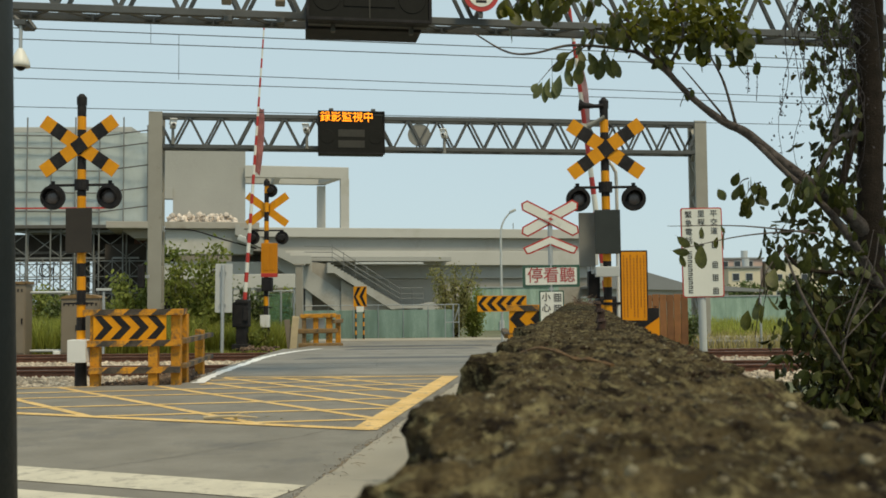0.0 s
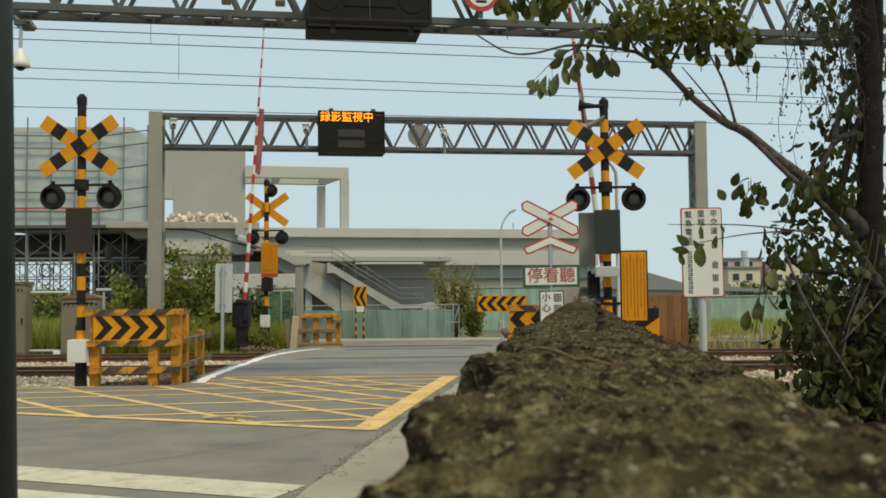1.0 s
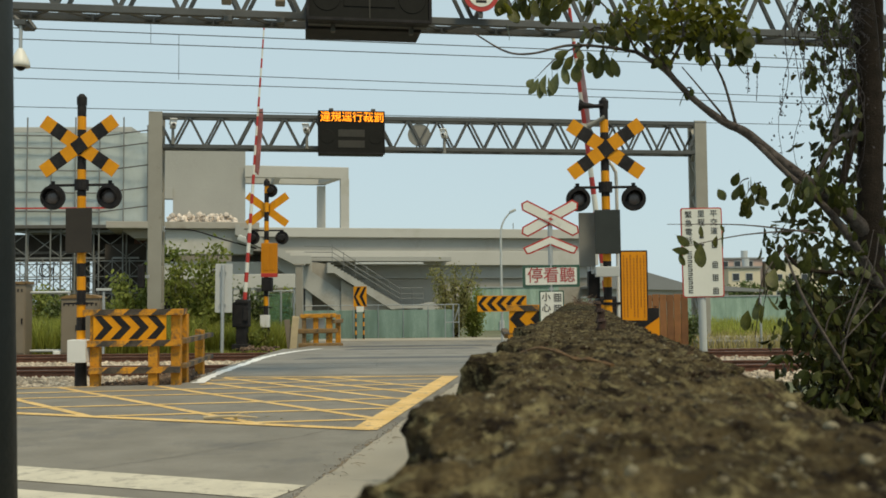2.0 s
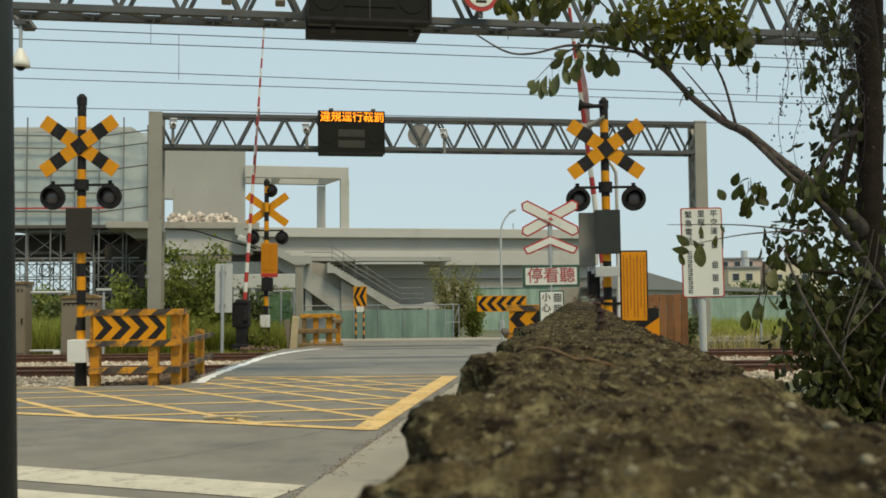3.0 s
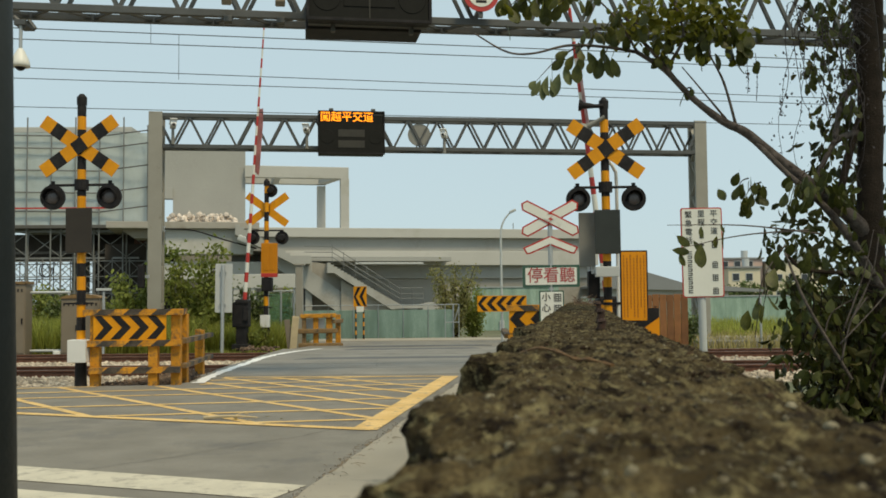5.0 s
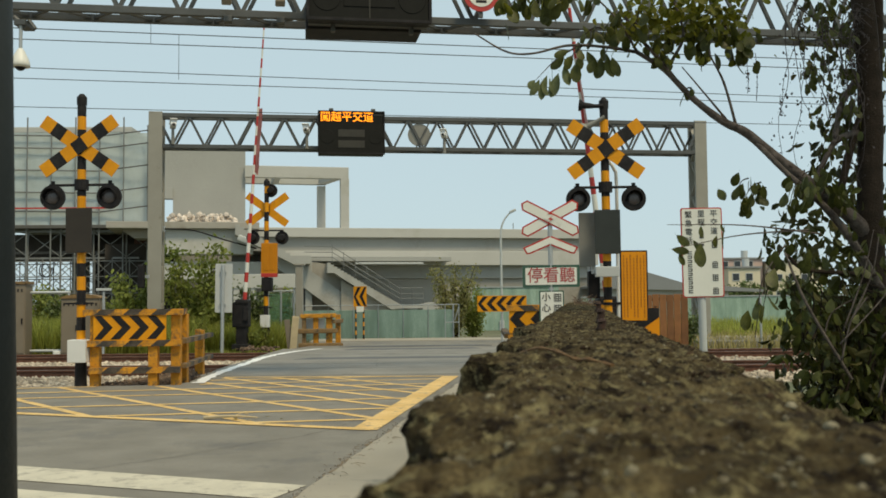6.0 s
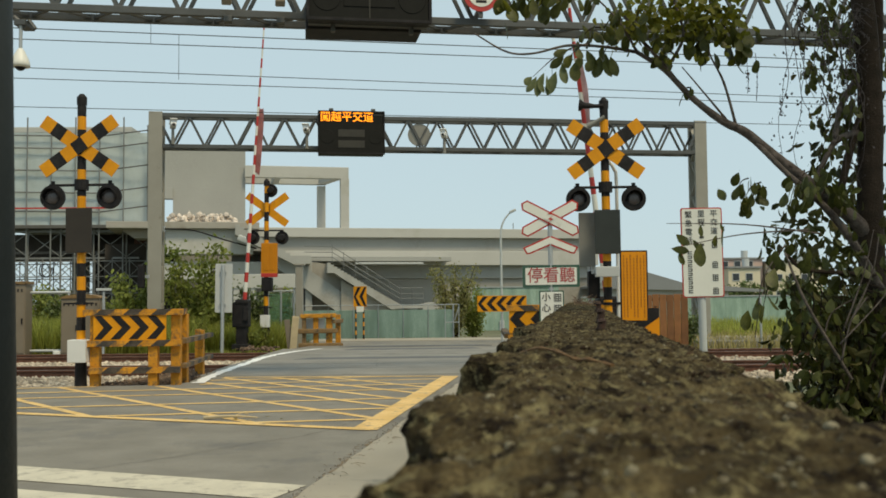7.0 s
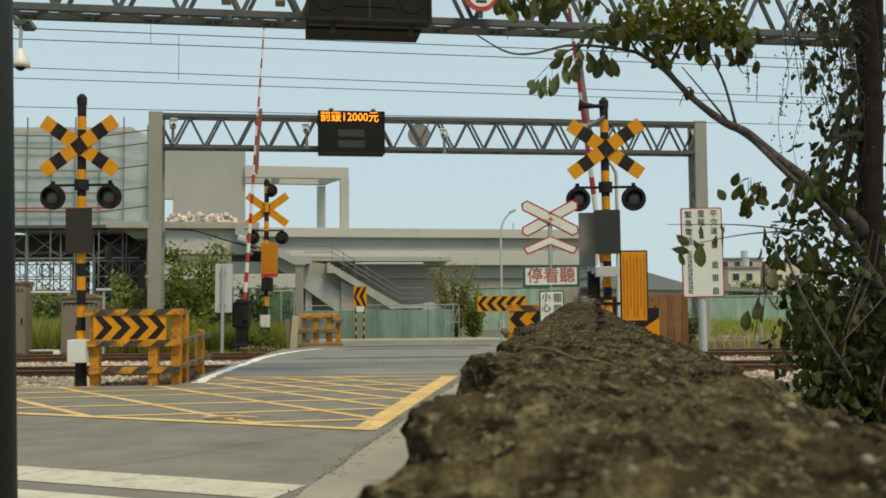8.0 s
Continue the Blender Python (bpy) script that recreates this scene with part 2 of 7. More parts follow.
def again(name, src, parent, m):
    """One more part on the same mesh."""
    ob = new(name, src.data)
    ob.parent = parent
    ob.matrix_basis = m
    return ob


def raw(name, verts, faces, material, parent=None, label=""):
    me = bpy.data.meshes.new(name)
    me.from_pydata([tuple(v) for v in verts], [], [tuple(f) for f in faces])
    me.materials.append(material)
    ob = new(name, me)
    if parent:
        ob.parent = parent
    return tagged(ob, label)


def box(bm, c, s, r=None, bevel=0.0, mi=0):
    m = Matrix.Translation(c) @ (r or Matrix()) @ Matrix.Diagonal((*s, 1))
    g = bmesh.ops.create_cube(bm, size=1, matrix=m)
    fs = {f for v in g["verts"] for f in v.link_faces}
    for f in fs:
        f.material_index = mi
    if bevel:
        es = {e for v in g["verts"] for e in v.link_edges}
        r2 = bmesh.ops.bevel(bm, geom=list(es), offset=bevel, segments=2, affect="EDGES", profile=0.6)
        for f in r2["faces"]:
            f.material_index = mi
    return bm


def bx(c, s, r=None, bevel=0.0):
    return box(bmesh.new(), c, s, r, bevel)


def cyl(bm, a, b, r0, r1=None, n=12, mi=0, caps=True):
    a, b = Vector(a), Vector(b)
    d = b - a
    q = d.to_track_quat("Z", "Y").to_matrix().to_4x4()
    r1 = r0 if r1 is None else r1
    g = bmesh.ops.create_cone(bm, cap_ends=caps, segments=n, radius1=r0, radius2=r1, depth=d.length,
                              matrix=Matrix.Translation((a + b) / 2) @ q)
    for f in {f for v in g["verts"] for f in v.link_faces}:
        f.material_index = mi
    return bm


def cy(a, b, r0, r1=None, n=12):
    return cyl(bmesh.new(), a, b, r0, r1, n)


def banded(a, b, r0, r1, bands, n=12, first=0):
    """A round bar in bands of two colours by turns."""
    bm = bmesh.new()
    a, b = Vector(a), Vector(b)
    q = (b - a).to_track_quat("Z", "Y").to_matrix()
    rings = []
    for i in range(bands + 1):
        t = i / bands
        p, r = a.lerp(b, t), r0 + (r1 - r0) * t
        rings.append([bm.verts.new(p + q @ Vector((r * math.cos(k * math.tau / n), r * math.sin(k * math.tau / n), 0))) for k in range(n)])
    for i in range(bands):
        for k in range(n):
            f = bm.faces.new((rings[i][k], rings[i][(k + 1) % n], rings[i + 1][(k + 1) % n], rings[i + 1][k]))
            f.material_index = (i + first) % 2
    bm.faces.new(rings[0][::-1])
    bm.faces.new(rings[-1])
    return bm


def striped_bar(L, h, d, n, slant=0.0):
    """A squared bar along x in slanted bands of two colours."""
    bm = bmesh.new()
    cuts = [L * i / n for i in range(n + 1)]
    rings = []
    for i, x in enumerate(cuts):
        s = slant if 0 < i < n else 0
        rings.append([bm.verts.new((x + s * (zz * 2), yy * d / 2, zz * h)) for yy, zz in ((-1, -0.5), (1, -0.5), (1, 0.5), (-1, 0.5))])
    for i in range(n):
        for k in range(4):
            f = bm.faces.new((rings[i][k], rings[i][(k + 1) % 4], rings[i + 1][(k + 1) % 4], rings[i + 1][k]))
            f.material_index = i % 2
    bm.faces.new(rings[0][::-1]).material_index = 0
    bm.faces.new(rings[-1]).material_index = (n - 1) % 2
    bmesh.ops.recalc_face_normals(bm, faces=bm.faces)
    return bm


def slab(bm, outline, depth, m=None, mi=0):
    """A flat plate in the xz plane, given its outline, depth towards +y."""
    m = m or Matrix()
    fr = [bm.verts.new(m @ Vector((x, 0, z))) for x, z in outline]
    bk = [bm.verts.new(m @ Vector((x, depth, z))) for x, z in outline]
    n = len(fr)
    fs = [bm.faces.new(fr), bm.faces.new(bk[::-1])]
    for i in range(n):
        fs.append(bm.faces.new((fr[i], bk[i], bk[(i + 1) % n], fr[(i + 1) % n])))
    for f in fs:
        f.material_index = mi
    bmesh.ops.recalc_face_normals(bm, faces=fs)
    return bm


def sheet(bm, outline, z0, z1):
    """A level slab from its outline in plan."""
    top = [bm.verts.new((x, y, z1)) for x, y in outline]
    bot = [bm.verts.new((x, y, z0)) for x, y in outline]
    n = len(top)
    fs = [bm.faces.new(top), bm.faces.new(bot[::-1])]
    fs += [bm.faces.new((top[i], bot[i], bot[(i + 1) % n], top[(i + 1) % n])) for i in range(n)]
    bmesh.ops.recalc_face_normals(bm, faces=fs)
    return bm


def rounded(w, h, r, n=4):
    pts = []
    for cx, cz, a0 in ((w / 2 - r, h / 2 - r, 0), (-w / 2 + r, h / 2 - r, 90), (-w / 2 + r, -h / 2 + r, 180), (w / 2 - r, -h / 2 + r, 270)):
        pts += [(cx + r * math.cos(radians(a0 + 90 * i / n)), cz + r * math.sin(radians(a0 + 90 * i / n))) for i in range(n + 1)]
    return pts


def tube(bm, pts, radii, n=8, mi=0):
    """A bent round limb through pts."""
    rings = []
    P = [Vector(p) for p in pts]
    for i, p in enumerate(P):
        d = (P[min(i + 1, len(P) - 1)] - P[max(i - 1, 0)]).normalized()
        s = d.cross(Vector((0.31, 0.9, 0.2))).normalized()
        u = d.cross(s)
        rings.append([bm.verts.new(p + (s * math.cos(k * math.tau / n) + u * math.sin(k * math.tau / n)) * radii[i]) for k in range(n)])
    for i in range(len(P) - 1):
        for k in range(n):
            bm.faces.new((rings[i][k], rings[i][(k + 1) % n], rings[i + 1][(k + 1) % n], rings[i + 1][k])).material_index = mi
    bm.faces.new(rings[0][::-1])
    bm.faces.new(rings[-1])
    return bm


def lathe(bm, prof, n=24):
    """A round body turned about z from (radius, height) pairs."""
    rings = [[bm.verts.new((r * math.cos(k * math.tau / n), r * math.sin(k * math.tau / n), z)) for k in range(n)] for r, z in prof]
    for a, b in zip(rings, rings[1:]):
        for k in range(n):
            bm.faces.new((a[k], a[(k + 1) % n], b[(k + 1) % n], b[k]))
    bmesh.ops.recalc_face_normals(bm, faces=bm.faces)
    return bm


def curve_pts(keys, n):
    """n+1 points on a smooth line through keys."""
    K = [Vector(k) for k in keys]
    K = [K[0] * 2 - K[1]] + K + [K[-1] * 2 - K[-2]]
    out, m = [], len(K) - 3
    for i in range(n + 1):
        t = i / n * m
        j = min(int(t), m - 1)
        t -= j
        a, b, c, d = K[j:j + 4]
        out.append(0.5 * ((2 * b) + (c - a) * t + (2 * a - 5 * b + 4 * c - d) * t * t + (3 * b - a - 3 * c + d) * t ** 3))
    return out


def lettering(name, body, size, material, parent, m, label="", align="CENTER", bold=0.0, sx=1.0, thick=0.003):
    """Raised lettering in the built-in font, facing -y."""
    cu = bpy.data.curves.new(name, "FONT")
    cu.body, cu.size, cu.align_x, cu.align_y, cu.extrude, cu.offset = body, size, align, "CENTER", thick, bold
    cu.resolution_u = 3
    tmp = bpy.data.objects.new(name, cu)
    scene.collection.objects.link(tmp)
    me = bpy.data.meshes.new_from_object(tmp.evaluated_get(bpy.context.evaluated_depsgraph_get()))
    bpy.data.objects.remove(tmp)
    bpy.data.curves.remove(cu)
    me.transform(Matrix.Diagonal((sx, 1, 1, 1)))
    me.transform(Matrix.Rotation(radians(90), 4, "X"))
    me.materials.clear()
    me.materials.append(material)
    ob = new(name, me)
    ob.parent = parent
    ob.matrix_basis = m
    return tagged(ob, label)


rng = np.random.default_rng(7)


def leaf_cloud(name, pts, size, material, parent=None, droop=0.5, label="", wide=0.5, m=None):
    """Many folded leaves in one mesh, scattered about pts."""
    n = len(pts)
    pts = np.asarray(pts, float)
    ax = rng.normal(size=(n, 3))
    ax[:, 2] -= droop * 2.2
    ax /= np.linalg.norm(ax, axis=1, keepdims=True)
    t = rng.normal(size=(n, 3))
    sd_ = np.cross(ax, t)
    sd_ /= np.linalg.norm(sd_, axis=1, keepdims=True)
    nm = np.cross(ax, sd_)
    s = size * rng.uniform(0.65, 1.25, (n, 1))
    w = s * wide * 0.5
    rows = [pts, pts + ax * s * 0.35 - sd_ * w * 0.85 + nm * w * 0.35, pts + ax * s * 0.72 - sd_ * w + nm * w * 0.3,
            pts + ax * s - nm * s * 0.12, pts + ax * s * 0.72 + sd_ * w + nm * w * 0.3,
            pts + ax * s * 0.35 + sd_ * w * 0.85 + nm * w * 0.35, pts + ax * s * 0.55]
    V = np.stack(rows, 1).reshape(-1, 3)
    base = np.arange(n)[:, None] * 7
    F = np.concatenate([base + np.array(f) for f in ((0, 6, 2, 1), (6, 3, 2, 2), (0, 5, 4, 6), (6, 4, 3, 3))])
    faces = [tuple(dict.fromkeys(f)) for f in F.tolist()]
    ob = raw(name, V.tolist(), faces, material, parent, label)
    if m:
        ob.matrix_basis = m
    return ob


def grass(name, spots, h, material, label, w=0.012, lean=0.35):
    n = len(spots)
    P = np.asarray(spots, float)
    a = rng.uniform(0, math.tau, n)
    d = np.stack([np.cos(a), np.sin(a), np.zeros(n)], 1)
    s = np.stack([-np.sin(a), np.cos(a), np.zeros(n)], 1) * w
    hh = h * rng.uniform(0.4, 1.15, (n, 1))
    k = rng.uniform(0, lean, (n, 1))
    up = np.array([0, 0, 1.0])
    mid = P + up * hh * 0.55 + d * hh * k * 0.35
    tip = P + up * hh + d * hh * k
    V = np.stack([P - s, P + s, mid - s * 0.8, mid + s * 0.8, tip], 1).reshape(-1, 3)
    b = np.arange(n)[:, None] * 5
    F = (b + np.array((0, 1, 3, 2))).tolist() + (b + np.array((2, 3, 4))).tolist()
    ob = raw(name, V.tolist(), F, material)
    return tagged(ob, label, "grass", "", "stuff")


def stones(name, spots, size, material, label, kind="stuff"):
    """Loose broken stones, one mesh."""
    bmi = bmesh.new()
    bmesh.ops.create_icosphere(bmi, subdivisions=1, radius=1)
    base = np.array([v.co[:] for v in bmi.verts])
    fc = np.array([[v.index for v in f.verts] for f in bmi.faces])
    bmi.free()
    n = len(spots)
    P = np.asarray(spots, float)
    sc = size * rng.uniform(0.55, 1.3, (n, 1, 1)) * rng.uniform(0.6, 1.2, (n, 1, 3))
    jit = base[None] * rng.uniform(0.7, 1.25, (n, 12, 1))
    a = rng.uniform(0, math.tau, n)
    c, s = np.cos(a), np.sin(a)
    v = jit * sc
    x = v[:, :, 0] * c[:, None] - v[:, :, 1] * s[:, None]
    y = v[:, :, 0] * s[:, None] + v[:, :, 1] * c[:, None]
    V = np.stack([x, y, v[:, :, 2]], 2) + P[:, None]
    F = (np.arange(n)[:, None, None] * 12 + fc[None]).reshape(-1, 3)
    ob = raw(name, V.reshape(-1, 3).tolist(), F.tolist(), material)
    return tagged(ob, label, "stones", "", kind)


# ---- the ground, road and crossing ----
def ground():
    bm = bmesh.new()
    sheet(bm, [(-1500, -600), (1500, -600), (1500, 2500), (-1500, 2500)], -0.6, -0.16)
    tagged(part("ground", bm, GROUND), "dry earth ground with weeds beyond the road", "ground", "", "structure")
    # near road, crossing strip and far road in one sheet of asphalt
    edge = lambda y: -1.70 + 0.142 * y
    out = [(-30, -8), (edge(-8), -8), (edge(13.4), 13.4), (1.35, 23.0), (3.4, 25.2), (24, 26.3), (24, 29.6), (-3.9, 28.6), (-3.4, 25.0), (-3.95, 22.5),
           (-3.95, 17.0), (-3.75, 14.2), (-3.95, 13.85), (-4.6, 13.7), (-30, 13.2)]
    road = tagged(part("road", sheet(bmesh.new(), out, -0.14, 0.0), ASPHALT), "grey worn asphalt road leading over the crossing", "road", "", "structure")
    deck = part("crossing_deck", bmesh.new(), CROSS_DECK, road)
    bm = bmesh.new()
    for y0, y1 in ((15.3, 16.77), (16.86, 17.83), (17.93, 20.73), (20.83, 21.80), (21.90, 23.4)):
        sheet(bm, [(-3.9, y0), (1.3, y0), (1.4, y1), (-3.9, y1)], -0.02, 0.006)
    bm.to_mesh(deck.data)
    bm.free()
    for y, x0, x1 in ((24.0, -2.6, 1.2), (19.2, -3.0, 1.0), (22.6, -2.4, 0.9)):
        part("patch", sheet(bmesh.new(), [(x0, y), (x1, y + 0.25), (x1 - 0.2, y + 0.75), (x0 + 0.3, y + 0.6)], 0.001, 0.008), ASPHALT_NEW, road)
    tagged(part("kerb_strip", sheet(bmesh.new(), [(-3.8, 27.3), (23, 27.9), (23, 29.5), (-3.8, 28.9)], -0.1, 0.014), PAVE), "pale concrete strip along the far road edge", "kerb", "", "structure")
    # concrete strip between the road and the low wall
    out = [(edge(y) + 0.035 * noise.noise((y * 1.7, 0, 0)) + 0.02 * noise.noise((y * 6, 3, 0)), y) for y in [-3 + 0.135 * i for i in range(121)]] + [(1.95, 13.2), (-0.36, -3)]
    tagged(part("pavement", sheet(bmesh.new(), out, -0.14, 0.035), PAVE), "pale worn concrete strip beside the low wall", "pavement", "", "structure")
    pts = [(edge(y) + rng.normal() * 0.05, y, 0.002 + 0.03 * (rng.random() < 0.4)) for y in rng.uniform(4.5, 13.3, 900)]
    stones("roadside_grit", pts, 0.008, SLEEPER, "brown grit and dirt along the road edge")
    bm = bmesh.new()
    ys = [3.0 + 0.06 * i for i in range(172)]
    lo = [bm.verts.new((edge(y) - 0.03 - 0.07 * max(0, noise.noise((y * 2.3, 5, 0)) + 0.25) - 0.04 * noise.noise((y * 11, 1, 0)), y, 0.0035)) for y in ys]
    hi = [bm.verts.new((edge(y) + 0.06, y, 0.0035)) for y in ys]
    for i in range(171):
        bm.faces.new((lo[i], hi[i], hi[i + 1], lo[i + 1]))
    tagged(part("dirt_edge", bm, DIRT), "brown dirt gathered along the road edge", "dirt", "", "structure")
    # earth behind the wall
    out = [(0.14 - 0.139 * 3, -3), (0.14 + 0.139 * 13.2, 13.4), (3.6, 13.6), (14, 13.6), (14, -3)]
    tagged(part("verge", sheet(bmesh.new(), out, -0.15, -0.02), GROUND), "bare brown earth strip behind the low wall", "verge", "", "structure")


def soil_edge():
    """Brown crumbly soil heaped along the road's edge where it meets the ballast."""
    pts = []
    for _ in range(2600):
        t = rng.random()
        y = 13.78 + 2.6 * t
        pts.append((-3.98 - 0.95 * rng.random() ** 1.4 * (1 - 0.6 * t) + 0.08 * rng.normal(), y, -0.05 + 0.05 * rng.random()))
    stones("soil_edge", pts, 0.034, TIMBER_OLD, "brown crumbly soil along the road edge")


def line(bm, a, b, w, z=0.004):
    a, b = Vector((*a, 0)), Vector((*b, 0))
    s = (b - a).normalized().cross(Vector((0, 0, 1))) * w / 2
    vs = [bm.verts.new(Vector((p.x, p.y, z))) for p in (a - s, b - s, b + s, a + s)]
    f = bm.faces.new(vs)
    f.normal_update()
    if f.normal.z < 0:
        f.normal_flip()


def markings():
    th = thing("yellow_box_marking", "worn yellow crosshatched box painted on the asphalt", "road marking", kind="structure")
    bm = bmesh.new()
    line(bm, (-0.74, 8.86), (0.10, 14.85), 0.25, 0.006)
    part("border_line", bm, ROAD_YELLOW, th)
    bm = bmesh.new()
    line(bm, (-7.2, 11.42), (-0.66, 8.88), 0.14, 0.007)
    part("border_line", bm, ROAD_YELLOW, th)
    bm = bmesh.new()
    line(bm, (-3.4, 14.95), (0.0, 14.84), 0.11, 0.007)
    part("border_line", bm, ROAD_YELLOW, th)
    # two families of diagonals clipped to the box
    xr = lambda y: -0.74 + (y - 8.86) * 0.84 / 5.99
    yn = lambda x: 8.88 - (x + 0.66) * 2.54 / 6.54

    def inside(x, y):
        return x < xr(y) - 0.02 and y > yn(x) + 0.03 and y < 14.9 and (y < 13.55 or x > -3.5 + 0.0 * y) and x > -8

    def hatch(d, starts, k):
        for s in starts:
            p0 = None
            for i in range(-900, 900):
                p = (s[0] + d[0] * i * 0.02, s[1] + d[1] * i * 0.02)
                ok = inside(*p)
                if ok and p0 is None:
                    p0 = p
                if p0 and (not ok):
                    if math.dist(p0, p) > 0.4:
                        bm = bmesh.new()
                        line(bm, p0, p, 0.10, 0.004 + k * 0.001)
                        part("hatch_line", bm, ROAD_YELLOW, th)
                    p0 = None

    d1, d2 = (0.655, -0.756), (0.986, 0.165)
    hatch(d1, [(-2.72, y) for y in (7.4, 8.95, 10.43, 12.05, 13.2, 14.1, 15.0, 15.9)], 0)
    hatch(d2, [(-2.5, y) for y in (9.35, 10.27, 11.31, 12.46, 13.2, 13.95, 14.6)], 1)
    # white bars of the walkway
    th = thing("walkway_marking", "worn white painted bars across the asphalt road", "road marking", kind="structure")
    d = Vector((2.22, -0.83)).normalized()
    for k, (o, w) in enumerate((((-0.97, 6.05), 0.44), ((-1.36, 5.48), 0.42), ((-1.40, 4.8), 0.42))):
        b = Vector(o)
        a = b - d * 6.5
        bm = bmesh.new()
        line(bm, a, b, w, 0.005)
        part("bar", bm, ROAD_WHITE, th)
    bm = bmesh.new()
    line(bm, (-1.13, 6.25 - 0.55), (-1.03, 5.35), 0.14, 0.005)
    part("bar", bm, ROAD_WHITE, th)
    # white edge line, curving over the crossing
    th = thing("edge_line", "white painted edge line along the crossing", "road marking", kind="structure")
    bm = bmesh.new()
    pts = curve_pts([(-3.55, 13.95, 0), (-3.68, 15.5, 0), (-3.72, 18, 0), (-3.70, 20.3, 0), (-3.45, 22, 0), (-3.0, 23.3, 0)], 150)
    wob = lambda i, k: 0.085 + 0.05 * noise.noise((i * 0.21, k, 0)) + 0.035 * noise.noise((i * 0.83, k, 2))
    rows = [(bm.verts.new((p.x - wob(i, 1.3), p.y, 0.010)), bm.verts.new((p.x + wob(i, 7.9), p.y, 0.010))) for i, p in enumerate(pts)]
    for a, b in zip(rows, rows[1:]):
        bm.faces.new((a[0], a[1], b[1], b[0]))
    part("stripe", bm, WHITE_PAINT, th)


def road_wear():
    """Fine cracks in the asphalt, straw by the kerb and a dry twig lying on the box."""
    th = thing("asphalt_crack", "thin dark cracks running through the asphalt", "crack", kind="structure")
    for keys in (((-2.9, 6.6), (-2.2, 7.3), (-1.7, 8.0), (-1.2, 8.6), (-0.95, 9.3)), ((-2.9, 18.0), (-1.4, 18.4), (0.1, 18.3), (1.0, 18.7)), ((-1.6, 15.4), (-1.2, 17.0), (-1.3, 19.0), (-0.9, 22.0))):
        bm = bmesh.new()
        P = curve_pts([(x, y, 0) for x, y in keys], 40)
        P = [p + Vector((0.05 * noise.noise((i * 0.6, keys[0][0], 0)), 0.05 * noise.noise((i * 0.7, 3, keys[0][1])), 0)) for i, p in enumerate(P)]
        for i in range(40):
            line(bm, P[i][:2], P[i + 1][:2], 0.006 + 0.006 * abs(noise.noise((i * 0.5, 9, 0))), 0.0085 if keys[0][1] > 15 else 0.0032)
        part("crack", bm, CRACK, th)
    bm = bmesh.new()
    for _ in range(30):
        y = rng.uniform(6.3, 9.2)
        p = Vector((-1.70 + 0.142 * y + rng.normal() * 0.10, y, 0.042))
        a = rng.uniform(0, math.pi)
        q = p + Vector((math.cos(a), math.sin(a), 0)) * rng.uniform(0.03, 0.11)
        tube(bm, [p, p.lerp(q, 0.5) + Vector((0, 0, 0.006)), q], [0.002, 0.002, 0.001], 4)
    tagged(part("dry_straw", bm, DIRT), "dry brown straw scattered along the road edge", "straw", "", "stuff")
    th = thing("fallen_twig", "pale dry fallen twig lying on the yellow box", "twig", pose(-2.12, 9.72, 0.012))
    part("stem", tube(bmesh.new(), curve_pts([(-0.30, 0.03, 0.004), (-0.12, 0, 0.02), (0.06, -0.02, 0.025), (0.24, 0.02, 0.006)], 12), [0.020 - 0.001 * i for i in range(13)], 6), TIMBER, th)
    part("side_stem", tube(bmesh.new(), curve_pts([(0.0, 0, 0.02), (0.08, 0.05, 0.05), (0.13, 0.09, 0.03)], 8), [0.006] * 9, 6), TIMBER, th)


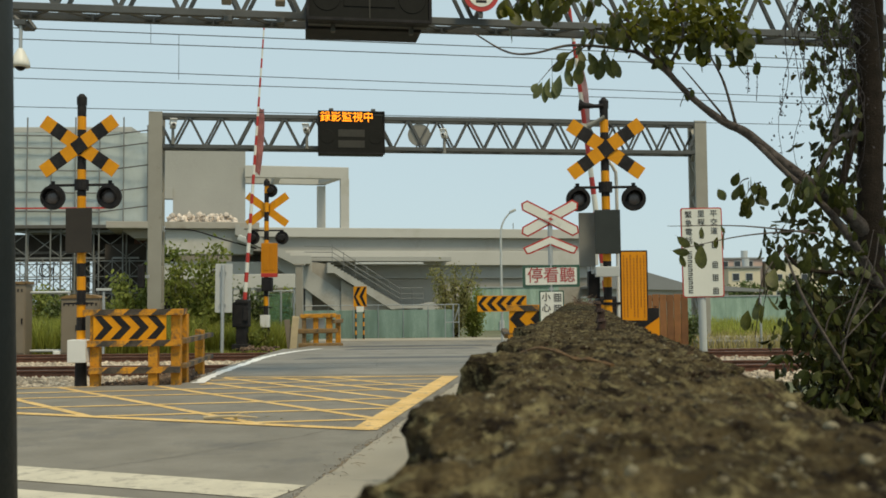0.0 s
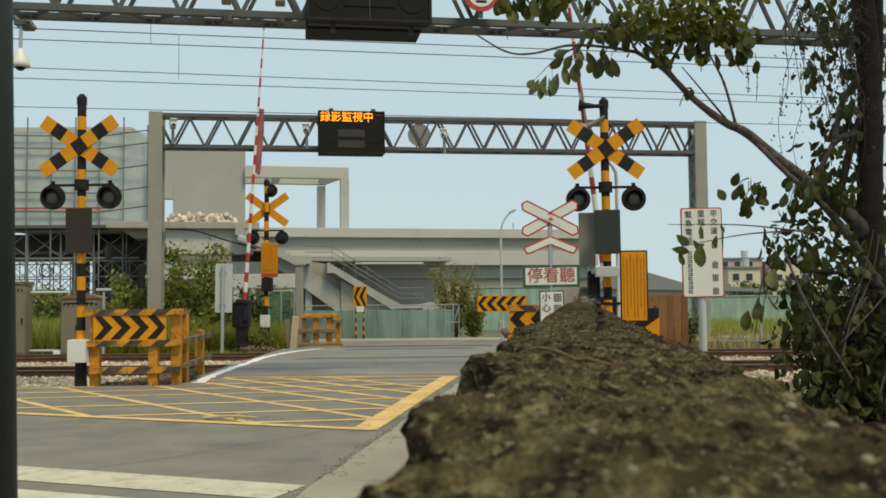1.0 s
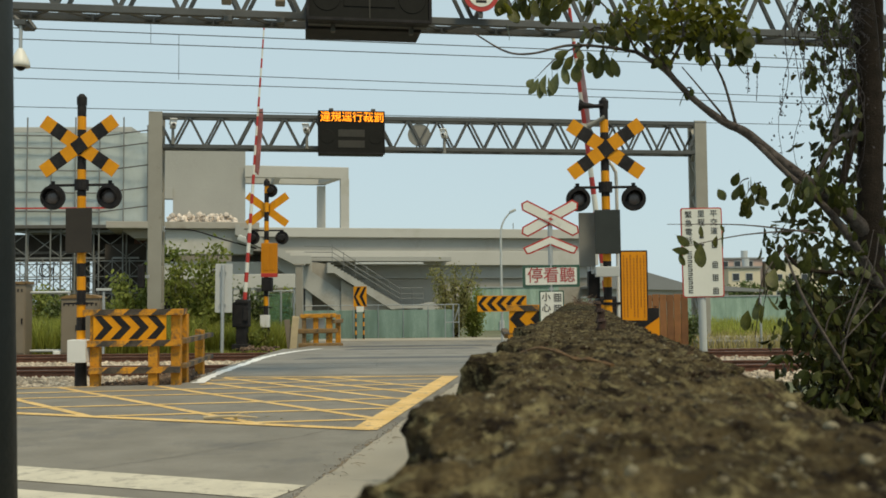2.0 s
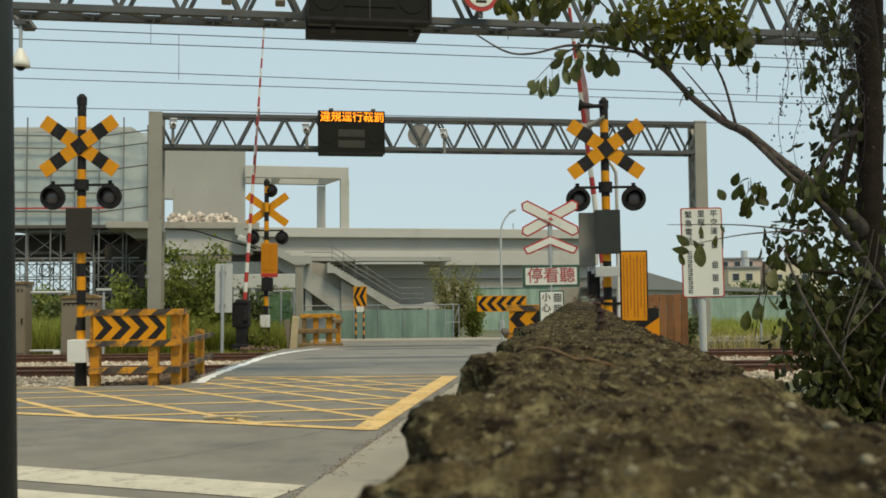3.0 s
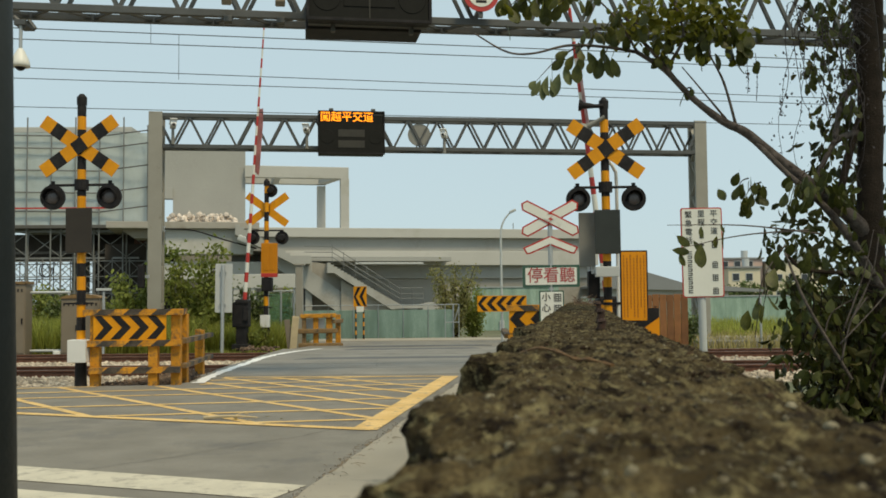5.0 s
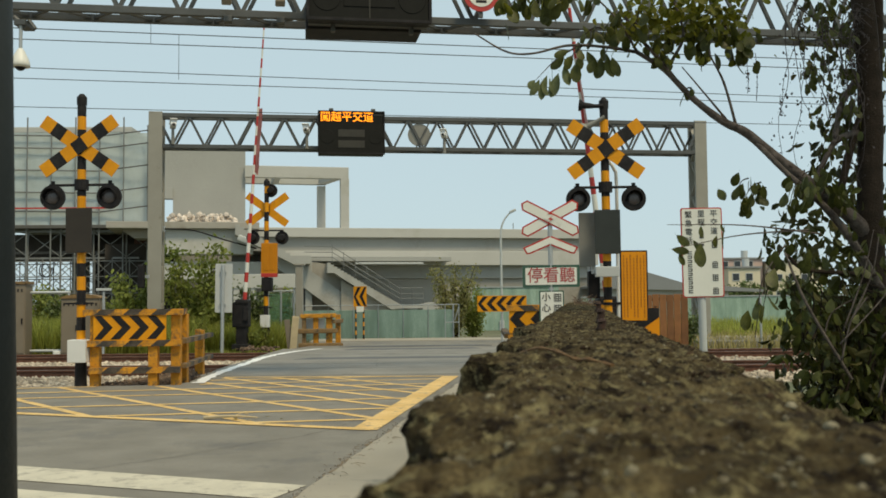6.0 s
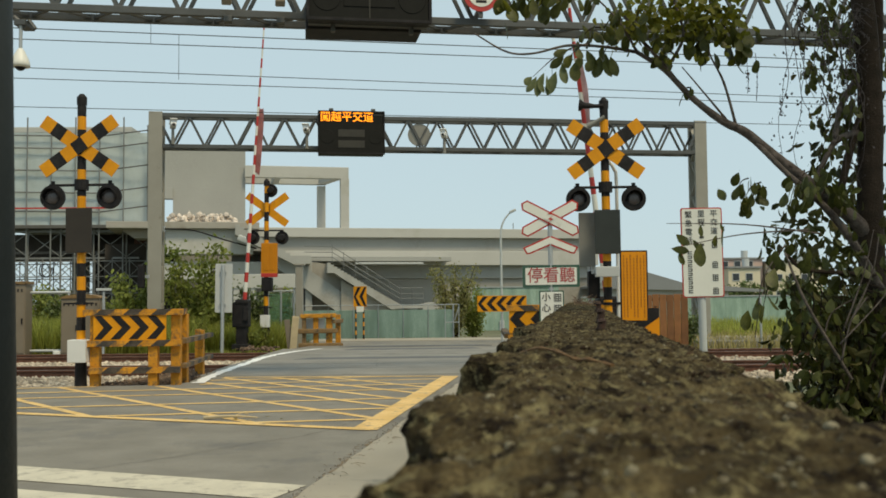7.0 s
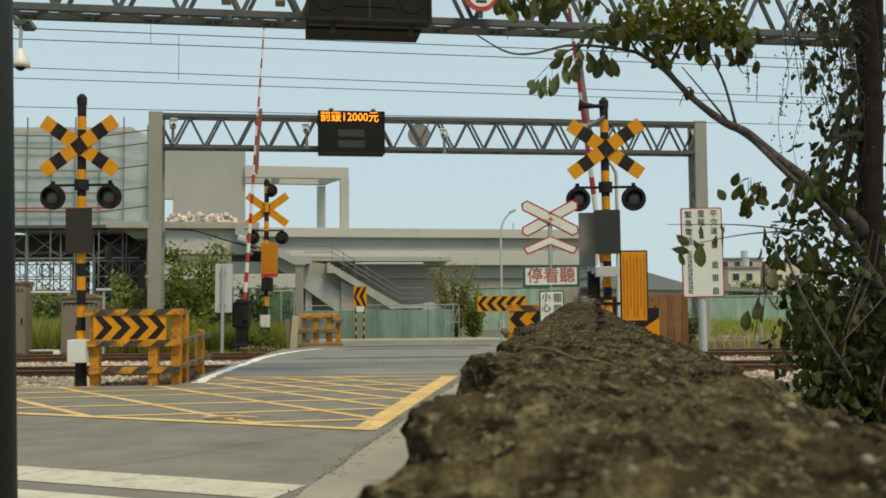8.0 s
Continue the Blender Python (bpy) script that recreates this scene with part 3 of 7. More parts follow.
def railway():
    prof = [(-0.062, 0), (0.062, 0), (0.062, 0.012), (0.012, 0.03), (0.01, 0.105), (0.034, 0.115), (0.034, 0.14), (-0.034, 0.14), (-0.034, 0.115), (-0.01, 0.105), (-0.012, 0.03), (-0.062, 0.012)]
    for yc in (17.35, 21.32):
        for s in (-0.535, 0.535):
            bm = bmesh.new()
            rings = [[bm.verts.new((x, yc + s + u, -0.135 + v)) for u, v in prof] for x in (-70, -3.95, 1.45, 70)]
            for j in range(3):
                a, b = rings[j], rings[j + 1]
                for i in range(12):
                    f = bm.faces.new((a[i], a[(i + 1) % 12], b[(i + 1) % 12], b[i]))
                    f.material_index = 2 if j == 1 else 1 if i == 6 else 0
            bmesh.ops.recalc_face_normals(bm, faces=bm.faces)
            ob = part("rail", bm, [RUST, RAILHEAD, TRUSS])
            tagged(ob, "rusty brown steel rail on stone ballast", "rail", "rails of the two tracks", "structure")
        sl = None
        for i in range(-22, 26):
            x = i * 0.62
            if -4.2 < x < 1.8:
                continue
            if sl is None:
                sl = tagged(part("sleeper", bx((0, 0, 0), (0.22, 2.0, 0.14), None, 0.02), SLEEPER, None, "", pose(x, yc, -0.19)),
                            "grey concrete sleeper bedded in ballast", "sleeper", "sleepers", "structure")
            else:
                o = new("sleeper", sl.data)
                o.matrix_world = pose(x, yc, -0.19)
                tagged(o, "grey concrete sleeper bedded in ballast", "sleeper", "sleepers", "structure")
    # ballast beds
    for nm, x0, x1 in (("ballast_bed", -60, -3.98), ("ballast_bed", 1.8, 60)):
        tagged(part(nm, sheet(bmesh.new(), [(x0, 14.0), (x1, 14.0), (x1, 23.0), (x0, 23.0)], -0.3, -0.13), SLEEPER), "grey stone ballast bed under the tracks", "ballast", "", "structure")
    pts = []
    for x0, x1, n in ((-12, -4.0, 15000), (2.2, 12, 9000)):
        x = rng.uniform(x0, x1, n)
        y = rng.uniform(13.75, 22.8, n)
        rail = np.minimum.reduce([np.abs(y - r) for r in (16.815, 17.885, 20.785, 21.855)])
        z = np.where(y < 16.2, -0.115 + 0.03 * rng.random(n), -0.135 + 0.02 * rng.random(n))
        z = np.where(rail < 0.10, -0.17, z)
        pts += list(zip(x, y, z))
    stones("ballast", pts, 0.042, STONE, "pale grey and brown broken ballast stones")


def low_wall():
    """Low weathered wall on which the camera rests, crumbled along its edge."""
    K = 0.139
    n3 = noise.noise
    ys = [-3.0]
    while ys[-1] < 12.3:
        ys.append(ys[-1] + max(0.0030, min(0.05, abs(ys[-1]) * 0.008)))
    side_n, top_n = 24, 84
    bumps = [(0.39, 0.003, 0.07), (0.68, -0.019, 0.075), (0.82, 0.016, 0.05), (1.24, -0.044, 0.10), (1.02, 0.013, 0.06), (1.80, -0.040, 0.2), (1.46, 0.032, 0.12), (2.6, -0.05, 0.25), (3.3, 0.04, 0.2)]

    def relief(x, y):
        """How far the worn top stands above its mean plane: broad swells, clods and grains."""
        g = 1.0 + min(y, 6) * 0.14 if y > 0 else 0.6
        clod = 0.42 - noise.voronoi((x * 42, y * 34, 3.3))[0][0]
        fine = 0.40 - noise.voronoi((x * 120, y * 100, 8.1))[0][0]
        patch = max(0.0, min(1.0, 0.5 + 1.6 * n3((x * 11, y * 7, 4.4))))
        return g * (0.0058 * n3((x * 7, y * 7, 7.8)) + 0.0040 * n3((x * 24, y * 22, 29)) + 0.0050 * patch * clod + 0.0030 * fine
                    + 0.0030 * n3((x * 95, y * 60, 106)) + 0.0026 * n3((x * 260, y * 200, 7)) - 0.011 * max(0, n3((x * 15, y * 9, 2.2)) - 0.12))

    def edges(y):
        rag_l = (sum(a * math.exp(-((y - c) / w) ** 2) for c, a, w in bumps) - 0.012 - 0.016 * min(2.2, max(0, y - 1))
                 + 0.014 * n3((y * 9, 3.1, 0)) + 0.013 * n3((y * 31, 1.7, 0)) + 0.005 * n3((y * 85, 2.7, 0)))
        rag_r = (0.034 * math.exp(-((y - 0.58) / 0.24) ** 2) + 0.018 * math.exp(-((y - 1.5) / 0.4) ** 2) + 0.020 * n3((y * 6, 9.4, 0))
                 + 0.016 * n3((y * 23, 5.5, 0)) + 0.008 * n3((y * 70, 4.5, 0)))
        return -0.072 + rag_l, 0.158 + rag_r

    def top_z(x, y):
        xl, xr = edges(y)
        t = min(1, max(0, (x - xl) / (xr - xl)))
        z = 1.120 + 0.008 * (1 - (2 * t - 1) ** 6) + relief(x, y)
        z += 0.010 * math.exp(-((x - xl) / 0.022) ** 2 - ((y - 0.68) / 0.07) ** 2)
        return z - (0.010 * (0.3 - max(y, -0.1)) if y < 0.3 else 0)

    V, F = [], []
    for y in ys:
        xl, xr = edges(y)
        row = []
        for sgn, xe in ((-1, xl), (1, xr)):
            col = []
            for i in range(side_n):
                h = -0.05 + 1.170 * (1 - (1 - i / side_n) ** 3)
                x = xe + sgn * (0.045 * (1.120 - h) ** 0.5 + 0.001)
                q = (0.016 * n3((xe * 26 + sgn, y * 30, h * 30)) + 0.018 * (0.4 - noise.voronoi((sgn * 5.0, y * 44, h * 52))[0][0])
                     + 0.010 * n3((sgn, y * 150, h * 150)))
                x += sgn * q * min(1, 9 * (1.12 - h) + 0.5)
                z = h + (top_z(xe, y) - 1.120) * (i / side_n) ** 4
                col.append((x + K * y, y, z))
            row.append(col)
        top = []
        for i in range(top_n + 1):
            x = xl + (xr - xl) * i / top_n
            top.append((x + K * y, y, top_z(x, y)))
        V += row[0] + top + row[1][::-1]
    n = 2 * side_n + top_n + 1
    for j in range(len(ys) - 1):
        for i in range(n - 1):
            F.append((j * n + i, j * n + i + 1, (j + 1) * n + i + 1, (j + 1) * n + i))
    e = (len(ys) - 1) * n
    F.append(tuple(e + i for i in range(n)))
    F.append(tuple(range(n))[::-1])
    ob = raw("low_wall", V, F, WALL_OLD)
    for f in ob.data.polygons:
        f.use_smooth = True
    tagged(ob, "low weathered concrete wall, mossy and crumbling along its edges", "wall", "", "structure")

    def scatter(count, y0, y1, power, x0, x1, lift):
        out = []
        for _ in range(count):
            y = y0 + (y1 - y0) * rng.random() ** power
            x = rng.uniform(x0, x1)
            out.append((x + K * y, y, top_z(x, y) + lift))
        return out

    stones("grit", scatter(90, 0.36, 5, 2.0, -0.06, 0.16, 0.0004), 0.0026, PEBBLE, "pale grit and pebbles scattered on the wall top")
    stones("aggregate", scatter(5200, 0.25, 5.5, 1.9, -0.062, 0.160, -0.0010), 0.0019, WALL_GRAIN, "brown and grey aggregate standing out of the wall top")
    stones("soil_crumbs", scatter(260, 0.6, 4.5, 1.5, -0.065, 0.17, -0.001) + scatter(380, 0.9, 3.4, 1.2, 0.10, 0.17, -0.001), 0.0036, WALL_SOIL, "dark brown soil crumbs lying on the wall top")
    # a few larger pebbles, each lying by itself
    for x, y, r in ((-0.062, 0.68, 0.0035), (0.135, 0.52, 0.004), (0.125, 0.42, 0.0035), (0.105, 0.92, 0.004), (0.145, 0.66, 0.004)):
        bm = bmesh.new()
        bmesh.ops.create_icosphere(bm, subdivisions=2, radius=r)
        for v in bm.verts:
            v.co *= 1 + 0.35 * n3(v.co * 160 + Vector((x * 90, y * 70, 0)))
            v.co.z *= 0.75
        tagged(part("pebble", bm, PEBBLE, None, "", pose(x + K * y, y, top_z(x, y) + r * 0.3), True), "pale rounded pebble lying on the wall top", "pebble", "pebbles on the wall")
    # dry stalk lying across the top, and rusty stubs of old railing
    th = thing("dry_stalk", "thin dry reddish plant stalk lying on the wall", "plant stalk")
    keys = [(-0.083, 1.34), (-0.055, 1.26), (-0.028, 1.18), (-0.002, 1.11), (0.012, 1.07), (0.036, 1.02)]
    part("stalk", tube(bmesh.new(), curve_pts([(x + K * y, y, top_z(x, y) + 0.003) for x, y in keys], 20), [0.0022 + 0.0008 * math.sin(i * 1.7) for i in range(21)], 6), STALK, th)
    for x, y, h, r in ((0.051, 2.08, 0.026, 0.011), (0.064, 2.70, 0.040, 0.013), (0.10, 4.6, 0.045, 0.016)):
        th = thing("iron_stub", "short rusty iron stub set in the wall top", "iron stub", pose(x + K * y, y, top_z(x, y)), "stubs on the wall")
        part("stub", tube(bmesh.new(), [(0, 0, -0.03), (0, 0, h * 0.3), (0.002, 0, h * 0.62), (0.001, 0, h * 0.8), (0, 0, h)], [r, r * 0.85, r * 0.8, r, r * 0.6], 10), STUB_RUST, th)
        part("collar", cy((0, 0, -0.014), (0, 0, 0.006), r * 1.35, r * 1.1, 10), BARK, th)
    # broken dry weed twigs on the far end
    bm = bmesh.new()
    for k in range(26):
        y = 8.2 + 2.4 * rng.random()
        x = rng.uniform(-0.02, 0.14)
        p = Vector((x + K * y, y, top_z(x, y) - 0.01))
        q = p + Vector((rng.uniform(-0.12, 0.12), rng.uniform(-0.05, 0.05), rng.uniform(0.02, 0.11)))
        tube(bm, curve_pts([p, p.lerp(q, 0.5) + Vector((0, 0, 0.015)), q], 5), [0.005 - 0.0006 * i for i in range(6)], 5)
    tagged(part("dry_weed_twigs", bm, TIMBER_OLD), "tangle of dry brown weed twigs on the wall", "weeds", "", "stuff")


# ---- crossing equipment ----
def blade_bm(L, w, colors):
    bm = bmesh.new()
    n = len(colors)
    for i, c in enumerate(colors):
        x0, x1 = -L / 2 + L * i / n, -L / 2 + L * (i + 1) / n
        box(bm, ((x0 + x1) / 2, 0, 0), (x1 - x0, 0.018, w), None, 0, c)
    bmesh.ops.remove_doubles(bm, verts=bm.verts, dist=0.0005)
    return bm


def signal_lamp(parent, x, y, z, r=0.178, back=False):
    m = pose(x, y, z, 0, 0, 180 if back else 0)
    bm = bmesh.new()
    cyl(bm, (0, 0.02, 0), (0, -0.02, 0), r, r, 28)
    cyl(bm, (0, 0.16, 0), (0, 0.02, 0), r * 0.45, r * 0.62, 18)
    lamp = part("signal_lamp", bm, BLACK, parent, "round black signal lamp, unlit", m)
    bm = bmesh.new()
    N = 20
    a = [(math.cos(radians(-20 + 220 * i / N)), math.sin(radians(-20 + 220 * i / N))) for i in range(N + 1)]
    for rr, flip in ((r * 0.66, 1), (r * 0.63, -1)):
        p = [bm.verts.new((rr * c, -0.02, rr * s)) for c, s in a]
        q = [bm.verts.new((rr * c, -0.09 - 0.04 * s, rr * s)) for c, s in a]
        for i in range(N):
            f = bm.faces.new((p[i], p[i + 1], q[i + 1], q[i]))
            if flip < 0:
                f.normal_flip()
    part("hood", bm, BLACK, lamp, "black lamp hood")
    bm = bmesh.new()
    bmesh.ops.create_uvsphere(bm, u_segments=16, v_segments=8, radius=r * 0.56, matrix=Matrix.Translation((0, -0.02, 0)) @ Matrix.Diagonal((1, 0.35, 1, 1)))
    part("lens", bm, LENS, lamp, "dark unlit lens", None, True)
    return lamp


def signal_mast(x, y, top, lean, label, board, side_box):
    th = thing("crossing_signal", label, "crossing signal", pose(x, y, 0, 0, lean, 0), "crossing signals")
    part("pole", banded((0, 0, 0.40), (0, 0, top - 0.12), 0.062, 0.062, 19), [BLACK, YELLOW], th)
    part("foot", cy((0, 0, -0.1), (0, 0, 0.42), 0.085, 0.08, 14), BLACK, th, "black pole foot")
    bm = bmesh.new()
    cyl(bm, (0, 0, top - 0.14), (0, 0, top - 0.03), 0.07, 0.072, 14)
    cyl(bm, (0, 0, top - 0.03), (0, 0, top + 0.02), 0.072, 0.03, 14)
    part("cap", bm, BLACK, th)
    zc = top - 0.75
    for k, a in enumerate((35.5, -35.5)):
        part("cross_blade", blade_bm(1.27, 0.195, (0, 1, 0, 1, 0, 1, 0)), [YELLOW, BLACK], th, "yellow and black striped blade",
             Matrix.Translation((0, -0.085 - 0.021 * k, zc)) @ Matrix.Rotation(radians(a), 4, "Y"))
    part("clamp", bx((0, -0.045, zc), (0.10, 0.06, 0.16), None, 0.01), BLACK, th)
    zl = top - 1.30
    bm = bmesh.new()
    cyl(bm, (-0.46, 0, zl), (0.46, 0, zl), 0.020, 0.020, 10)
    cyl(bm, (0, 0, zl - 0.075), (0, 0, zl + 0.075), 0.10, 0.10, 14)
    for s in (-1, 1):
        cyl(bm, (s * 0.41, 0, zl + 0.06), (s * 0.41, 0, zl - 0.10), 0.03, 0.03, 8)
    part("crossarm", bm, BLACK, th)
    for s in (-1, 1):
        signal_lamp(th, s * 0.405, -0.02, zl - 0.175)
    zb = top - 1.96
    bm = bmesh.new()
    box(bm, (0, -0.10, zb), (0.37, 0.035, 0.64), None, 0.008)
    box(bm, (0, -0.06, zb + 0.2), (0.3, 0.08, 0.05))
    box(bm, (0, -0.06, zb - 0.2), (0.3, 0.08, 0.05))
    part("indicator_board", bm, board, th, "dark blank indicator board")
    for z in (top - 3.0, top - 3.55):
        bm = bmesh.new()
        cyl(bm, (0, 0, z - 0.02), (0, 0, z + 0.02), 0.075, 0.075, 14)
        box(bm, (-0.02, -0.03, z), (0.42 if z > 0.8 else 0.30, 0.03, 0.025))
        part("bracket", bm, BLACK, th)
    if side_box:
        part("junction_box", bx((0.02, -0.13, 0.50), (0.26, 0.20, 0.32), None, 0.012), WHITEBOX, th, "white junction box")
    return th


def horn_speakers(th, top):
    for x, z, a in ((-0.20, top - 0.10, 8), (-0.16, top - 0.36, -24)):
        bm = bmesh.new()
        cyl(bm, (0.04, 0, 0), (-0.10, 0, 0), 0.035, 0.05, 14)
        cyl(bm, (-0.10, 0, 0), (-0.16, 0, 0), 0.05, 0.095, 16)
        cyl(bm, (0.04, 0, 0), (0.19, 0, 0.015), 0.03, 0.03, 8)
        part("horn_speaker", bm, BLACK if z > top - 0.2 else GREYBOARD, th, "small horn loudspeaker", pose(x, -0.02, z, 0, a, -15))


def far_signal():
    th = thing("crossing_signal", "back of a yellow and black crossing signal with an orange box", "crossing signal", pose(-4.66, 25.25, 0, 0, 0.3, 0), "crossing signals")
    part("pole", banded((0, 0, 0.3), (0, 0, 4.25), 0.062, 0.062, 16), [BLACK, YELLOW], th)
    part("foot", cy((0, 0, -0.1), (0, 0, 0.5), 0.12, 0.10, 14), BLACK, th)
    bm = bmesh.new()
    cyl(bm, (0, 0, 4.2), (0, 0, 4.32), 0.08, 0.08, 12)
    cyl(bm, (0, 0, 4.32), (0, 0, 4.39), 0.08, 0.03, 12)
    part("cap", bm, BLACK, th)
    for k, a in enumerate((36, -36)):
        part("cross_blade", blade_bm(1.30, 0.20, (0,)), [YELLOW], th, "plain yellow back of the blade",
             Matrix.Translation((0, 0.085 + 0.021 * k, 3.58)) @ Matrix.Rotation(radians(a), 4, "Y"))
    part("clamp", bx((0, 0.045, 3.58), (0.14, 0.06, 0.22), None, 0.01), BLACK, th)
    part("crossarm", cy((-0.42, 0, 3.02), (0.45, 0, 3.02), 0.022, None, 10), BLACK, th)
    for x, z in ((-0.36, 2.83), (0.40, 2.83), (0.10, 4.08)):
        signal_lamp(th, x, 0.05, z, 0.175, True)
    bm = bmesh.new()
    box(bm, (0.10, -0.10, 2.28), (0.42, 0.12, 0.80), None, 0.012)
    part("orange_box", bm, ORANGE_SHADE, th, "orange sheet metal box")
    bm = bmesh.new()
    for s in (-0.075, 0.075):
        box(bm, (0.10 + s, -0.166, 2.28), (0.10, 0.012, 0.62), None, 0.004)
    part("pressed_panel", bm, ORANGE_SHADE, th)
    part("red_base", bx((0.10, -0.10, 1.84), (0.42, 0.14, 0.10), None, 0.01), RED, th, "red lower edge")
    part("black_box", bx((0.04, -0.05, 1.60), (0.28, 0.2, 0.36), None, 0.02), BLACK, th)
    part("junction_box", bx((0.0, -0.12, 0.64), (0.24, 0.16, 0.32), None, 0.012), WHITEBOX, th, "white junction box")
    for z in (1.0, 1.3):
        part("bracket", bx((0, 0, z), (0.34, 0.1, 0.03)), BLACK, th)


def barrier(x, y, base_h, arm, tip_r, label, bands, flag, cloth_mat):
    """Raised barrier: a machine box and a banded arm standing up."""
    th = thing("barrier_gate", label, "barrier gate", pose(x, y, 0), "barrier gates")
    bm = bmesh.new()
    box(bm, (0, 0, base_h * 0.22), (0.27, 0.28, base_h * 0.5 + 0.1), None, 0.02)
    box(bm, (-0.02, 0, base_h * 0.72), (0.42, 0.36, base_h * 0.56), None, 0.04)
    box(bm, (0.02, 0, base_h), (0.34, 0.42, 0.12), None, 0.04)
    box(bm, (-0.02, 0, 0.02), (0.42, 0.42, 0.12), None, 0.015)
    part("machine_box", bm, BLACK, th, "black barrier machine box")
    part("hinge_cover", bx((0.13, -0.20, base_h * 0.74), (0.14, 0.08, 0.36), None, 0.02), BLACK, th)
    part("door", bx((-0.03, -0.185, base_h * 0.72), (0.26, 0.012, base_h * 0.42), None, 0.004), BLACK, th)
    a = part("arm", banded((0, 0, 0), arm, 0.055, tip_r, bands, 10), [WHITE, RED], th, "red and white banded barrier arm", Matrix.Translation((0.05, -0.05, base_h - 0.25)))
    part("counterweight", bx((0.02, 0.1, base_h * 0.5), (0.12, 0.3, 0.25), None, 0.02), BLACK, th)
    # cloth hanging along the arm, in two stiff folds
    z0, z1, w = flag
    L = Vector(arm).length
    d = Vector(arm) / L
    bm = bmesh.new()
    n = 12
    rows = []
    for i in range(n + 1):
        t = i / n
        p = d * (z0 + (z1 - z0) * t)
        wd = w * (0.55 + 0.45 * math.sin(0.35 + t * 2.5))
        rows.append([bm.verts.new(p + Vector((0.012 + wd * k / 4, 0.022 * math.sin(k * 1.9 + t * 7) * k / 4, 0.03 * math.sin(t * 9 + k) - 0.05 * k / 4))) for k in range(5)])
    for i in range(n):
        for k in range(4):
            bm.faces.new((rows[i][k], rows[i][k + 1], rows[i + 1][k + 1], rows[i + 1][k]))
    r = bmesh.ops.solidify(bm, geom=list(bm.faces), thickness=0.006)
    cloth = part("warning_cloth", bm, cloth_mat, th, "faded red warning cloth", a.matrix_basis.copy(), True)
    return th, a, cloth


def chevron_plate(parent, w, h, n, direction, m, name="chevron_board"):
    bm = bmesh.new()
    slab(bm, rounded(w, h, 0.015, 2), 0.02)
    board = part(name, bm, YELLOW, parent, "yellow board with black chevrons", m)
    pitch = w / n
    t = pitch * 0.50
    k = min(h * 0.42, pitch * 0.75)
    for i in range(n):
        x = -w / 2 + pitch * (i + 0.5) - direction * k / 2
        o = [(x - t / 2, h / 2 - 0.02), (x + t / 2, h / 2 - 0.02), (x + t / 2 + direction * k, 0), (x + t / 2, -h / 2 + 0.02), (x - t / 2, -h / 2 + 0.02), (x - t / 2 + direction * k, 0)]
        o = [(max(-w / 2 + 0.008, min(w / 2 - 0.008, a)), b) for a, b in o]
        part("chevron", slab(bmesh.new(), o, 0.004, Matrix.Translation((0, -0.0045, 0))), BLACK, board)
    return board


def guard_fence(name_label, m, front, back, mirror):
    """Yellow and black railing: a front panel with a chevron board and a second run along the road."""
    th = thing("guard_fence", name_label, "guard fence", m, "guard fences")
    s = -1 if mirror else 1

    def post(p, h, w=0.13):
        bm = bmesh.new()
        box(bm, (0, 0, h / 2 - 0.05), (w, 0.12, h + 0.1), None, 0.008)
        part("post", bm, YELLOW_OLD, th, "", Matrix.Translation((p[0], p[1], 0)))

    def rail(a, b, z, n, hh=0.085, worn=False):
        a, b = Vector((*a, z)), Vector((*b, z))
        d = b - a
        r = Matrix.Rotation(math.atan2(d.y, d.x), 4, "Z")
        part("rail", striped_bar(d.length, hh, 0.10, n, 0.05), [FENCE_BROWN if worn else YELLOW_OLD, BLACK_OLD], th, "worn brown rail" if worn else "yellow and black striped rail", Matrix.Translation(a) @ r)

    A, B, C, D = front
    for p in (A, B, C):
        post(p, 1.0)
    back_pts = back
    for p in back_pts:
        post(p, 0.72, 0.09)
    e = lambda p, o: (p[0] + o, p[1] - 0.10)
    rail(e(A, -0.14 * s), e(C, 0.12 * s), 1.04, 7)
    rail(e(A, -0.10 * s), e(C, 0.10 * s), 0.60, 7)
    rail(e(A, -0.05 * s), e(C, 0.08 * s), 0.22, 6)
    rail((C[0] + 0.02, C[1]), (D[0], D[1]), 1.04, 3)
    q = back_pts[-1]
    far = (q[0] + 0.13 * s, q[1] + 0.30)
    rail((C[0] + 0.09 * s, C[1] + 0.02), far, 0.62, 8, 0.07, True)
    rail((C[0] + 0.09 * s, C[1] + 0.02), far, 0.26, 8, 0.06, True)
    post(D, 1.0)
    w = math.dist(A, C)
    ang = math.degrees(math.atan2(C[1] - A[1], C[0] - A[0]))
    if s < 0:
        ang += 180
    wide, shift, zb, hb = (w + 0.06, -0.05, 0.88, 0.42) if mirror else (w - 0.12, -0.05, 0.825, 0.37)
    chevron_plate(th, wide, hb, 4, s, Matrix.Translation(((A[0] + C[0]) / 2 + shift, (A[1] + C[1]) / 2 - 0.135, zb)) @ Matrix.Rotation(radians(ang), 4, "Z"))
    return th


